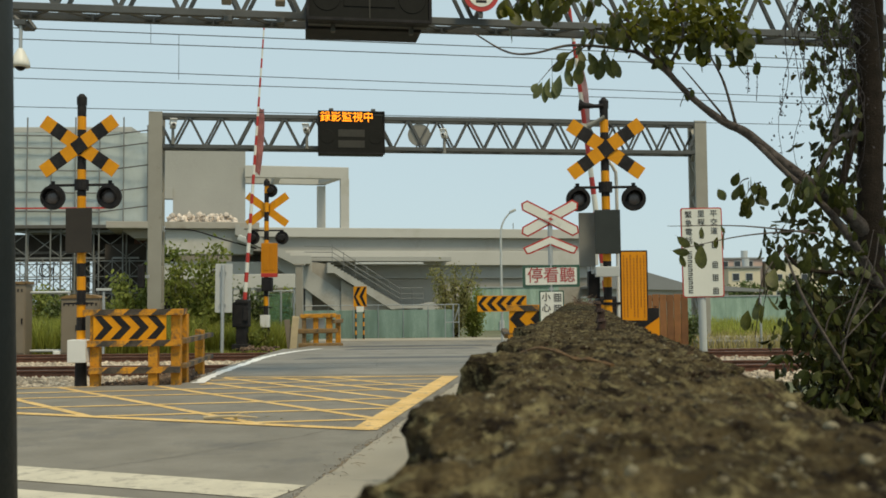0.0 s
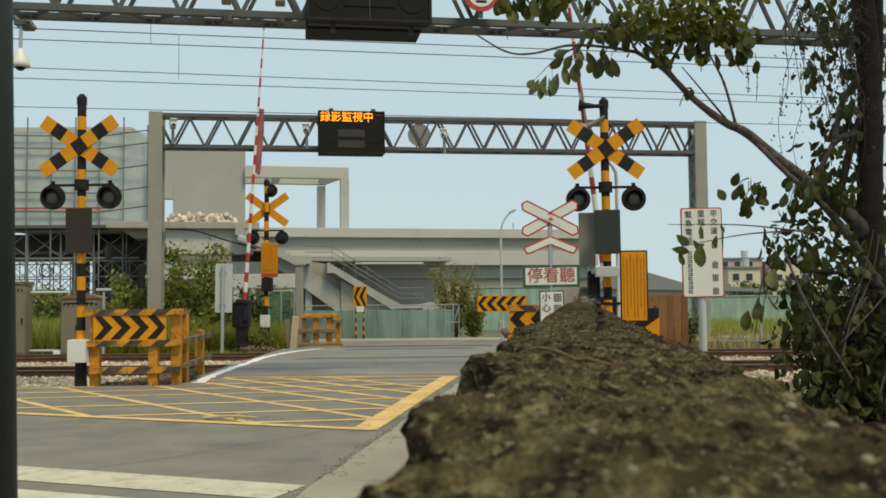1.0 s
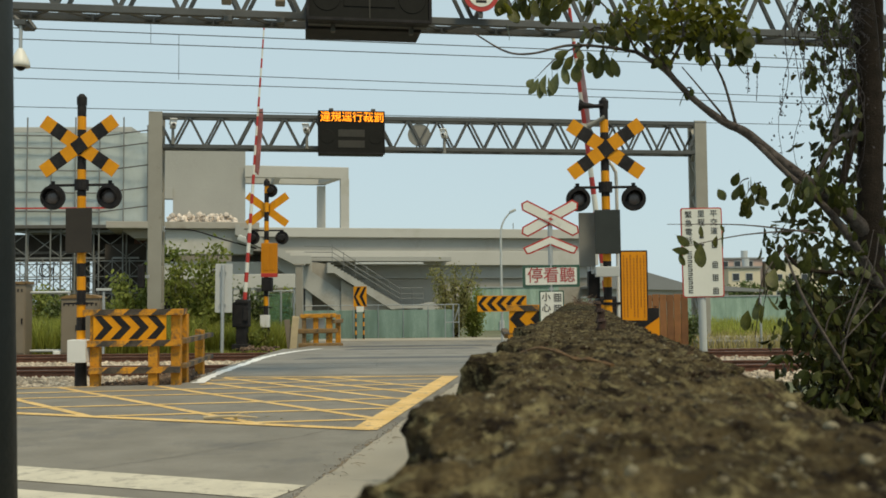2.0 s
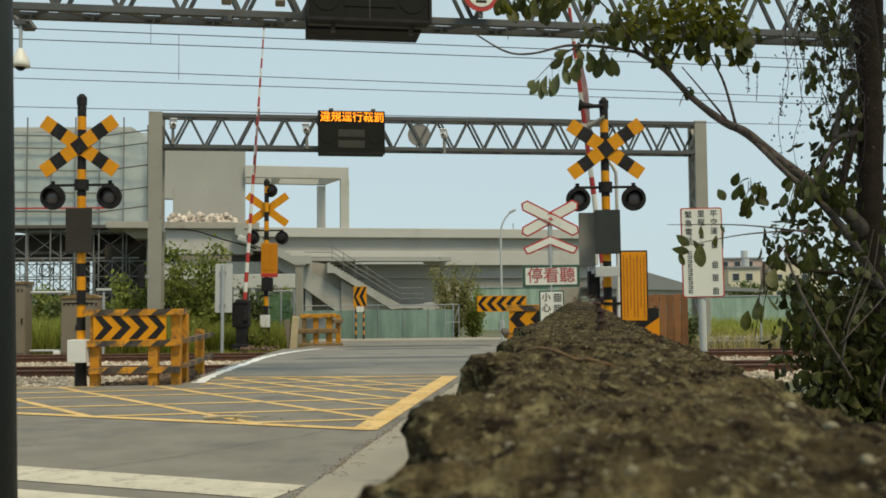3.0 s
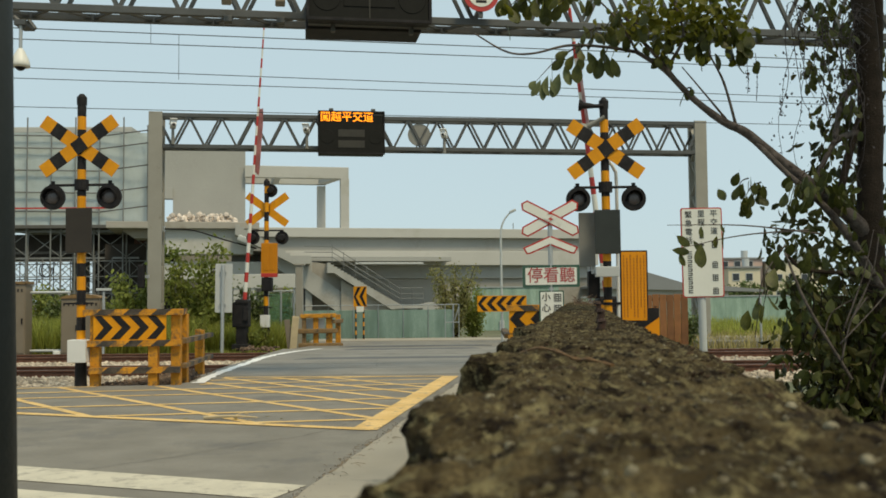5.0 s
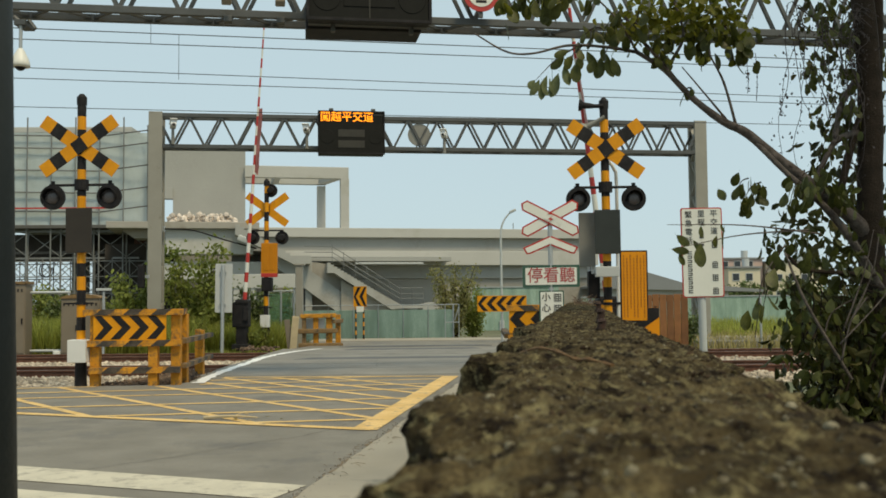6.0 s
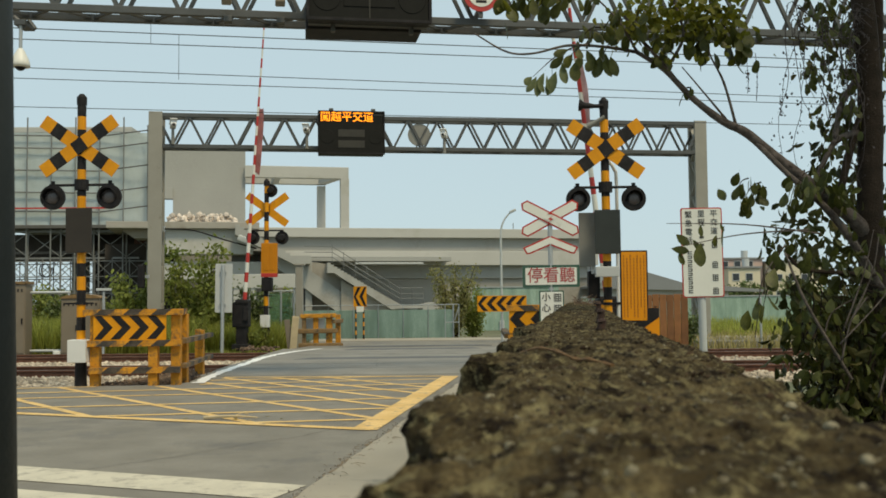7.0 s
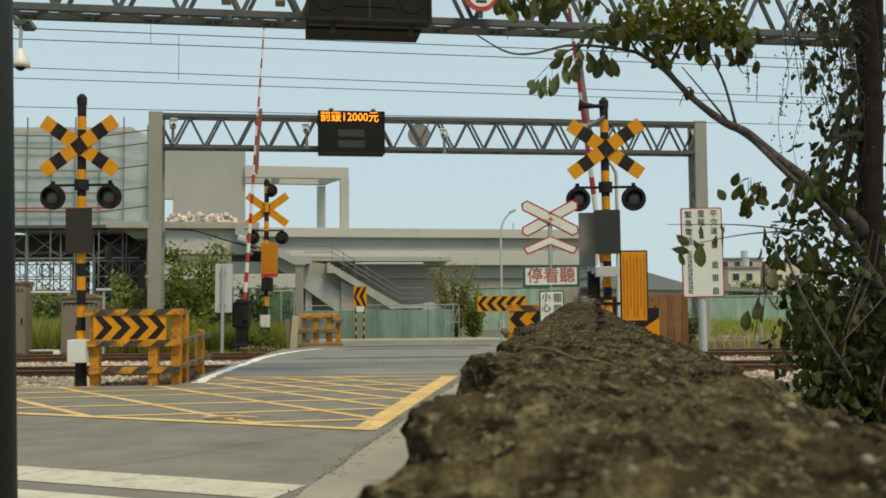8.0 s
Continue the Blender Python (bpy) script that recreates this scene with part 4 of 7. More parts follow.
def far_fence():
    """Low weathered railing across the tracks, seen from behind its panel."""
    th = thing("guard_fence", "low weathered yellow railing with bare brown rails", "guard fence", pose(-3.62, 25.0, 0), "guard fences")
    for x, y, w in ((0.0, 0.0, 0.10), (0.30, 0.05, 0.13), (0.64, 0.10, 0.16), (0.80, 0.75, 0.13)):
        part("post", bx((x, y, 0.36), (w, 0.12, 0.86), pose(0, 0, 0, 0, 1.5 * math.sin(x * 20), 0), 0.012), YELLOW_OLD if x else FENCE_BROWN, th)
    part("rail", bx((0.37, -0.02, 0.77), (0.92, 0.12, 0.11), pose(0, 0, 0, 0, -0.8, 4), 0.02), YELLOW_OLD, th)
    part("rail", bx((0.36, -0.06, 0.38), (1.02, 0.11, 0.12), pose(0, 0, 0, 0, -0.5, 4), 0.025), FENCE_BROWN, th, "bare brown rail")
    part("rail", bx((0.44, -0.06, 0.01), (1.14, 0.18, 0.12), pose(0, 0, 0, 0, 0, 4), 0.03), FENCE_BROWN, th, "bare brown foot rail")
    part("rail", bx((0.82, 0.45, 0.62), (0.10, 0.9, 0.10), pose(0, 0, 0, 0, 0, -8), 0.02), FENCE_BROWN, th, "bare brown rail")
    part("back_panel", bx((0.26, 0.09, 0.57), (0.52, 0.02, 0.26), None, 0.004), LIGHTMETAL, th, "plain pale panel")


def gantry(name, label, p0, p1, zb, zt, depth, pitch, post_w, posts, bracket=True):
    """Lattice gantry from p0 to p1: two posts, four chords, V braces on both faces."""
    p0, p1 = Vector((*p0, 0)), Vector((*p1, 0))
    d = p1 - p0
    L = d.length
    ang = math.atan2(d.y, d.x)
    th = thing(name, label, "gantry", Matrix.Translation(p0) @ Matrix.Rotation(ang, 4, "Z"), "height gantries")
    for z in (zb, zt):
        for y in (0, depth):
            part("chord", bx((L / 2, y, z), (L, 0.09, 0.105), None, 0.008), TRUSS, th)
    n = max(2, round(L / pitch))
    hgt = zt - zb
    half = L / n / 2
    a = math.atan2(hgt, half)
    ln = math.hypot(hgt, half)
    b0 = part("brace", bx((0, 0, 0), (ln, 0.05, 0.055)), TRUSS, th)
    first = True
    for i in range(n):
        for sgn in (1, -1):
            for y in (0, depth):
                mm = Matrix.Translation((L * (i + 0.5) / n + sgn * half / 2, y, (zb + zt) / 2)) @ Matrix.Rotation(radians(0) - sgn * a, 4, "Y")
                if first:
                    b0.matrix_basis = mm
                    first = False
                else:
                    again("brace", b0, th, mm)
    # flat lacing between the lower chords and between the upper chords
    la = math.atan2(depth, half)
    l0 = None
    for i in range(2 * n):
        for z in (zb, zt):
            mm = Matrix.Translation((half * (i + 0.5), depth / 2, z)) @ Matrix.Rotation(la if i % 2 else -la, 4, "Z")
            if l0 is None:
                l0 = part("lacing", bx((0, 0, 0), (math.hypot(depth, half), 0.045, 0.04)), TRUSS, th, "", mm)
            else:
                again("lacing", l0, th, mm)
    for px in posts:
        bm = bmesh.new()
        for y in (-0.02, depth + 0.02):
            box(bm, (px, y, zt / 2 - 0.02), (post_w, 0.09, zt + 0.20), None, 0.006)
        part("post", bm, BEIGE, th, "grey-beige painted steel post")
        k = 0
        z = 0.15
        l1 = None
        while z < zt - 0.3:
            mm = Matrix.Translation((px, depth / 2, z + 0.25)) @ Matrix.Rotation(radians(50 if k % 2 else -50), 4, "X")
            if l1 is None:
                l1 = part("post_lacing", bx((0, 0, 0), (post_w * 0.8, 0.62, 0.05)), BEIGE, th, "", mm)
            else:
                again("post_lacing", l1, th, mm)
            z += 0.5
            k += 1
    return th


def message_sign_far():
    """Message sign on the far gantry; its lit line of characters sits on a four-sided drum that turns a face forward at each change."""
    th = thing("message_sign", "black message sign with a line of lit orange characters", "message sign", pose(-2.465, 26.02, 5.755, 0, 0, 8), "message signs")
    W, Hh = 1.80, 1.18
    bm = bmesh.new()
    # casing as a shell round the drum, open at the front of the drum
    box(bm, (0, 0.40, -0.20), (W, 0.55, Hh - 0.42), None, 0.012)
    box(bm, (0, 0.40, Hh / 2 - 0.01), (W, 0.62, 0.03), None, 0.006)
    for s in (-1, 1):
        box(bm, (s * (W / 2 - 0.012), 0.40, 0.40), (0.024, 0.58, 0.40))
    box(bm, (0, 0.70, 0.40), (W, 0.03, 0.40))
    part("casing", bm, BLACK, th, "black sheet metal casing")
    bm = bmesh.new()
    for c, s in (((0, 0.118, Hh / 2 - 0.012), (W + 0.02, 0.05, 0.03)), ((0, 0.118, -Hh / 2 + 0.012), (W + 0.02, 0.05, 0.04)), ((-W / 2, 0.118, 0), (0.03, 0.05, Hh)), ((W / 2, 0.118, 0), (0.03, 0.05, Hh))):
        box(bm, c, s, None, 0.004)
    part("bezel", bm, BLACK, th)
    part("led_face", bx((0, 0.113, -0.186), (W - 0.04, 0.02, 0.822)), LED_FACE, th, "dull unlit lamp field")
    for z in (-0.02, -0.32):
        part("grey_field", bx((-0.0, 0.102, z), (0.72, 0.012, 0.20), None, 0.004), LED_GREY, th, "grey unlit lamp row")
    for x in (-0.66, 0.66):
        part("round_field", cy((x, 0.106, -0.12), (x, 0.095, -0.12), 0.20, 0.19, 20), LED_FACE, th)
    for x in (-0.55, 0.6):
        bm = bmesh.new()
        box(bm, (x, 0.3, Hh / 2 + 0.04), (0.12, 0.4, 0.07), None, 0.02)
        part("lifting_lug", bm, TRUSS, th)
    R = 0.19
    drum = part("drum", bx((0, 0, 0), (W - 0.08, 2 * R - 0.01, 2 * R - 0.01)), LED_FACE, th, "four-sided drum of lit characters", pose(0, 0.30, 0.40))
    words = ("錄影監視中", "違規逕行裁罰", "闖越平交道", "罰鍰12000元")
    for k, wd in enumerate(words):
        # face k comes forward after k quarter turns about x
        m = Matrix.Rotation(radians(-90 * k), 4, "X") @ Matrix.Translation((-0.855, -R - 0.004, 0.02))
        lettering("lit_line", wd, 0.315, LED_ON, drum, m, "lit orange characters", "LEFT", 0.0012, 0.93, 0.002)
    return drum


def message_sign_near():
    th = thing("message_sign", "dark unlit message sign hung on the near gantry", "message sign", pose(-1.0, 13.3, 5.71, 0, 0, 9), "message signs")
    W, Hh = 1.72, 1.22
    bm = bmesh.new()
    box(bm, (0, 0.12, 0), (W, 0.22, Hh), None, 0.012)
    part("casing", bm, BLACK, th)
    bm = bmesh.new()
    for c, s in (((0, 0, Hh / 2), (W + 0.02, 0.06, 0.04)), ((0, 0, -Hh / 2), (W + 0.02, 0.06, 0.04)), ((-W / 2, 0, 0), (0.04, 0.06, Hh)), ((W / 2, 0, 0), (0.04, 0.06, Hh))):
        box(bm, c, s, None, 0.004)
    part("bezel", bm, BLACK, th)
    part("led_face", bx((0, 0.004, 0), (W - 0.05, 0.02, Hh - 0.05)), LED_FACE, th)
    part("grey_field", bx((-0.0, -0.010, -0.3), (0.72, 0.012, 0.24), None, 0.004), LED_FACE, th)
    part("seam", bx((0, -0.012, 0), (0.02, 0.012, Hh - 0.06)), LED_GREY, th)
    for x in (-0.6, 0.6):
        part("round_field", cy((x, -0.004, -0.3), (x, -0.014, -0.3), 0.2, 0.19, 20), LED_FACE, th)
    # rear lower housing and its brackets
    bm = bmesh.new()
    box(bm, (-0.05, 0.66, -0.42), (1.66, 0.58, 0.46), None, 0.012)
    part("rear_housing", bm, BLACK, th, "black rear housing")
    for x in (-0.5, 0.62):
        part("bracket", bx((x, 0.30, -0.64), (0.06, 0.10, 0.14), None, 0.006), TRUSS, th)
    part("shelf", bx((0, 0.30, -0.60), (1.7, 0.12, 0.03)), TRUSS, th)


def small_gantry_things():
    th = thing("round_sign", "grey back of a round sign fixed to the gantry", "round sign", pose(-0.64, 26.75, 5.78, 0, 0, 8))
    part("disc", cy((0, 0, 0), (0, 0.015, 0), 0.32, 0.32, 32), GREYBOARD, th)
    bm = bmesh.new()
    box(bm, (-0.1, -0.03, 0), (0.04, 0.04, 0.9), Matrix.Rotation(radians(-28), 4, "Y"))
    box(bm, (0.1, -0.03, 0), (0.04, 0.04, 0.9), Matrix.Rotation(radians(28), 4, "Y"))
    part("strap", bm, TRUSS, th)
    th = thing("prohibition_sign", "round white sign with a red rim on the gantry", "road sign", pose(0.60, 14.08, 5.72, 0, 0, 8))
    part("disc", cy((0, 0.02, 0), (0, 0, 0), 0.27, 0.27, 32), RED, th, "red rimmed disc")
    part("face", cy((0, 0, 0), (0, -0.006, 0), 0.20, 0.20, 32), WHITE, th, "white face")
    part("symbol", bx((0, -0.008, -0.12), (0.16, 0.006, 0.04), None, 0.002), BLACK, th)
    part("strap", bx((0, 0.05, 0), (0.06, 0.06, 0.7)), TRUSS, th)
    th = thing("dome_camera", "white dome camera hanging from the gantry", "camera", pose(-5.85, 13.2, 4.72))
    bm = bmesh.new()
    pr = [(0.026, 0.0), (0.044, -0.02), (0.066, -0.06), (0.090, -0.11), (0.112, -0.16), (0.126, -0.20), (0.130, -0.24)]
    lathe(bm, [(0.001, 0.004)] + pr + [(0.118, -0.262), (0.08, -0.266)], 28)
    part("housing", bm, WHITE, th, "white bell housing", None, True)
    bm = bmesh.new()
    bmesh.ops.create_uvsphere(bm, u_segments=16, v_segments=10, radius=0.075, matrix=Matrix.Translation((0, 0, -0.24)))
    part("lens_dome", bm, BLACK, th, "dark lens dome", None, True)
    part("stem", cy((0, 0, 0), (0, 0, 0.34), 0.024, None, 12), GALV, th)
    bm = bmesh.new()
    box(bm, (0, 0.12, 0.36), (0.16, 0.34, 0.08), None, 0.01)
    cyl(bm, (-0.10, 0, 0.44), (0.06, 0.02, 0.30), 0.04, 0.03, 10)
    cyl(bm, (0.10, 0.03, 0.40), (0.19, 0.03, 0.28), 0.03, 0.03, 8)
    part("bracket", bm, TRUSS, th)
    for x, y, z, a in ((-7.25, 25.7, 5.86, 20), (-3.72, 26.2, 5.78, 0), (0.06, 26.75, 5.70, -10)):
        th = thing("surveillance_camera", "small white surveillance camera on a gantry bracket", "camera", pose(x, y, z, 0, 0, a), "gantry cameras")
        part("housing", bx((0, -0.05, 0.08), (0.16, 0.34, 0.16), pose(0, 0, 0, -14), 0.03), WHITE_PAINT, th)
        part("hood", bx((0, -0.08, 0.15), (0.19, 0.40, 0.015), pose(0, 0, 0, -14)), WHITE_PAINT, th)
        part("lens", cy((0, -0.20, 0.05), (0, -0.225, 0.045), 0.04, None, 12), BLACK, th)
        part("stand", cy((0, 0.02, -0.45), (0, 0.02, 0.05), 0.05, 0.035, 10), GREYBOARD, th)
    for x, y in ((-3.1, 13.8), (-2.35, 13.9)):
        th = thing("gantry_lamp", "small tan floodlight clamped under the gantry", "lamp", pose(x, y, 5.28, 0, 0, 8), "gantry floodlights")
        bm = bmesh.new()
        box(bm, (0, -0.25, 0.2), (0.14, 0.16, 0.10), pose(0, 0, 0, 30), 0.02)
        part("housing", bm, CABINET, th)
        part("clamp", bx((0, 0.0, 0.0), (0.12, 0.14, 0.09), None, 0.01), TRUSS, th)


def railway_sign():
    """White crossbuck over a red-lettered plate, on a galvanised post."""
    th = thing("level_crossing_sign", "white crossbuck with red edges over red-lettered plates", "road sign", pose(1.47, 13.0, 0, 0, -0.4, 0))
    part("post", cy((0, 0.03, -0.1), (0, 0.03, 2.30), 0.032, None, 14), GALV, th)

    def arm(pts, d):
        return part("cross_arm", slab(bmesh.new(), pts, 0.008, Matrix.Translation((0, d, 0))), RED, th, "red-edged white arm")

    def inset(pts, k):
        n, out = len(pts), []
        if sum(pts[i - 1][0] * pts[i][1] - pts[i][0] * pts[i - 1][1] for i in range(n)) < 0:
            pts = pts[::-1]
        for i in range(n):
            a, b, c = Vector(pts[i - 1]), Vector(pts[i]), Vector(pts[(i + 1) % n])
            e0, e1 = (b - a).normalized(), (c - b).normalized()
            n0, n1 = Vector((-e0.y, e0.x)), Vector((-e1.y, e1.x))
            bis = (n0 + n1).normalized()
            out.append(tuple(b + bis * (k / max(0.35, bis.dot(n0)))))
        return out

    L, w, t = 0.44, 0.078, 0.09
    zx = 2.27
    for k, a in enumerate((28, -28)):
        o = [(-L, 0), (-L + t * 0.6, -w), (L - t * 0.6, -w), (L, 0), (L - t * 0.6, w), (-L + t * 0.6, w)]
        rot = lambda p: (p[0] * math.cos(radians(a)) - p[1] * math.sin(radians(a)), zx + p[0] * math.sin(radians(a)) + p[1] * math.cos(radians(a)))
        arm([rot(p) for p in o], -0.012 * k)
        part("white_face", slab(bmesh.new(), [rot(p) for p in inset(o, 0.021)], 0.004, Matrix.Translation((0, -0.012 * k - 0.0045, 0))), WHITE, th)
    part("white_face", slab(bmesh.new(), [(0.16 * x, zx + 0.16 * z) for x, z in ((-0.55, 0), (0, -0.35), (0.55, 0), (0, 0.35))], 0.004, Matrix.Translation((0, -0.0225, 0))), WHITE, th)
    part("bolt_symbol", slab(bmesh.new(), [(-0.045, zx - 0.075), (0.015, zx - 0.025), (-0.03, zx - 0.015), (0.05, zx + 0.045), (0.005, zx + 0.0), (0.045, zx - 0.012)], 0.003, Matrix.Translation((0, -0.0265, 0))), RED, th, "small red bolt symbol")
    part("bolt_symbol", bx((0, -0.025, zx + 0.06), (0.05, 0.004, 0.016)), RED, th)
    # the lower chevron
    zc = 2.03
    hw, dr, w2 = 0.375, 0.185, 0.112
    o = [(-hw, zc - dr + 0.03), (-hw + 0.05, zc - dr - w2 + 0.05), (-hw + 0.10, zc - dr - w2 + 0.055), (0, zc - w2 - 0.015), (hw - 0.10, zc - dr - w2 + 0.055), (hw - 0.05, zc - dr - w2 + 0.05), (hw, zc - dr + 0.03), (0, zc + 0.005)]
    arm(o, 0.0)
    part("white_face", slab(bmesh.new(), inset(o, 0.021), 0.004, Matrix.Translation((0, -0.0045, 0))), WHITE, th)
    m = Matrix.Translation((0, 0, 1.485))
    p = part("name_plate", slab(bmesh.new(), rounded(0.77, 0.30, 0.012, 2), 0.012), GREEN_EDGE, th, "dark green edged plate", m)
    part("plate_face", slab(bmesh.new(), rounded(0.695, 0.230, 0.01, 2), 0.004, Matrix.Translation((0, -0.0045, 0))), WHITE, p, "white face")
    lettering("red_letters", "停看聽", 0.222, RED_TEXT, p, Matrix.Translation((0, -0.0075, 0.0)), "red characters", "CENTER", 0.0005, 0.98, 0.002)
    p = part("lower_plate", slab(bmesh.new(), rounded(0.335, 0.50, 0.012, 2), 0.012), GREEN_EDGE, th, "dark green edged plate", Matrix.Translation((0.0, 0, 1.04)))
    part("plate_face", slab(bmesh.new(), rounded(0.30, 0.465, 0.01, 2), 0.004, Matrix.Translation((0, -0.0045, 0))), WHITE, p, "white face")
    for wd, x, z in (("小", -0.075, 0.155), ("心", -0.075, 0.01)):
        lettering("black_letters", wd, 0.125, BLACK_TEXT, p, Matrix.Translation((x, -0.0075, z)), "", "CENTER", 0.001, 1, 0.002)
    for k in range(2):
        z = 0.155 - 0.15 * k
        bm = bmesh.new()
        for j in range(4):
            box(bm, (0.085, -0.008, z + 0.045 - 0.03 * j), (0.075, 0.003, 0.010))
        for x in (0.035, 0.055, 0.09, 0.125):
            box(bm, (x, -0.0082, z), (0.009, 0.003, 0.11))
        part("print_block", bm, BLACK_TEXT, p)


def notice_boards():
    # orange notice plate crowded with small print
    th = thing("notice_board", "orange-yellow notice plate with rows of small print", "notice board", pose(2.48, 12.5, 0))
    p = part("plate", slab(bmesh.new(), rounded(0.36, 0.93, 0.012, 2), 0.014), BLACK, th, "dark edged plate", Matrix.Translation((0, 0, 1.335)))
    part("plate_face", slab(bmesh.new(), rounded(0.322, 0.892, 0.01, 2), 0.004, Matrix.Translation((0, -0.0045, 0))), ORANGE, p, "orange-yellow face")
    for c in range(7):
        bm = bmesh.new()
        z = 0.40 - 0.035 * (c % 2)
        while z > -0.41 + 0.12 * (c % 3 == 1):
            h = rng.uniform(0.018, 0.026)
            x = 0.132 - c * 0.044
            for dz in (0, h * 0.5, h):
                box(bm, (x, -0.0065, z - dz), (rng.uniform(0.014, 0.024), 0.003, 0.004))
            box(bm, (x + rng.uniform(-0.006, 0.006), -0.0067, z - h / 2), (0.004, 0.003, h))
            z -= 0.041
        part("print_column", bm, YEL_TEXT, p)
    part("post", cy((0.0, 0.05, -0.1), (0.0, 0.05, 1.75), 0.03, None, 14), GALV, th)
    # white information board with a red rim
    th = thing("notice_board", "white notice board with a red rim and black characters", "notice board", pose(3.385, 12.5, 0, 0, -0.6, 0))
    p = part("plate", slab(bmesh.new(), rounded(0.54, 1.17, 0.03, 3), 0.014), RED, th, "red rimmed plate", Matrix.Translation((0.01, 0, 1.765)))
    part("plate_face", slab(bmesh.new(), rounded(0.51, 1.14, 0.025, 3), 0.004, Matrix.Translation((0, -0.0045, 0))), WHITE, p, "white face")
    for x, word, z0 in ((-0.17, "緊急電話", 0.49), (-0.005, "里程", 0.50), (0.16, "平交道", 0.50)):
        for i, ch in enumerate(word):
            lettering("black_letters", ch, 0.098, BLACK_TEXT, p, Matrix.Translation((x, -0.0075, z0 - 0.112 * i)), "", "CENTER", 0.0, 1, 0.002)
    for i in range(10):
        bm = bmesh.new()
        for dz in (-0.016, 0.012):
            box(bm, (-0.165, -0.008, -i * 0.056 + dz), (0.058, 0.003, 0.010))
        box(bm, (-0.165 + 0.02 * (1 if i % 3 else -1), -0.0082, -i * 0.056), (0.012, 0.003, 0.034))
        part("print_bar", bm, BLACK_TEXT, p)
    for k, z in enumerate((0.10, -0.16, -0.33, -0.50)):
        bm = bmesh.new()
        for j in range(4):
            box(bm, (0.16, -0.008, z + 0.036 - j * 0.025), (0.075 - 0.02 * ((j + k) % 2), 0.003, 0.008))
        for x in (0.13, 0.158, 0.19):
            box(bm, (x, -0.0082, z), (0.008, 0.003, 0.085 - 0.02 * (k % 2)))
        part("print_block", bm, BLACK_TEXT, p)
    for z in (0.2, 0.10):
        part("print_bar", bx((-0.005, -0.008, z), (0.055, 0.003, 0.03)), BLACK_TEXT, p)
    part("post", cy((0.0, 0.06, -0.1), (0.0, 0.06, 2.3), 0.05, None, 16), LIGHTMETAL, th, "pale grey tube post")


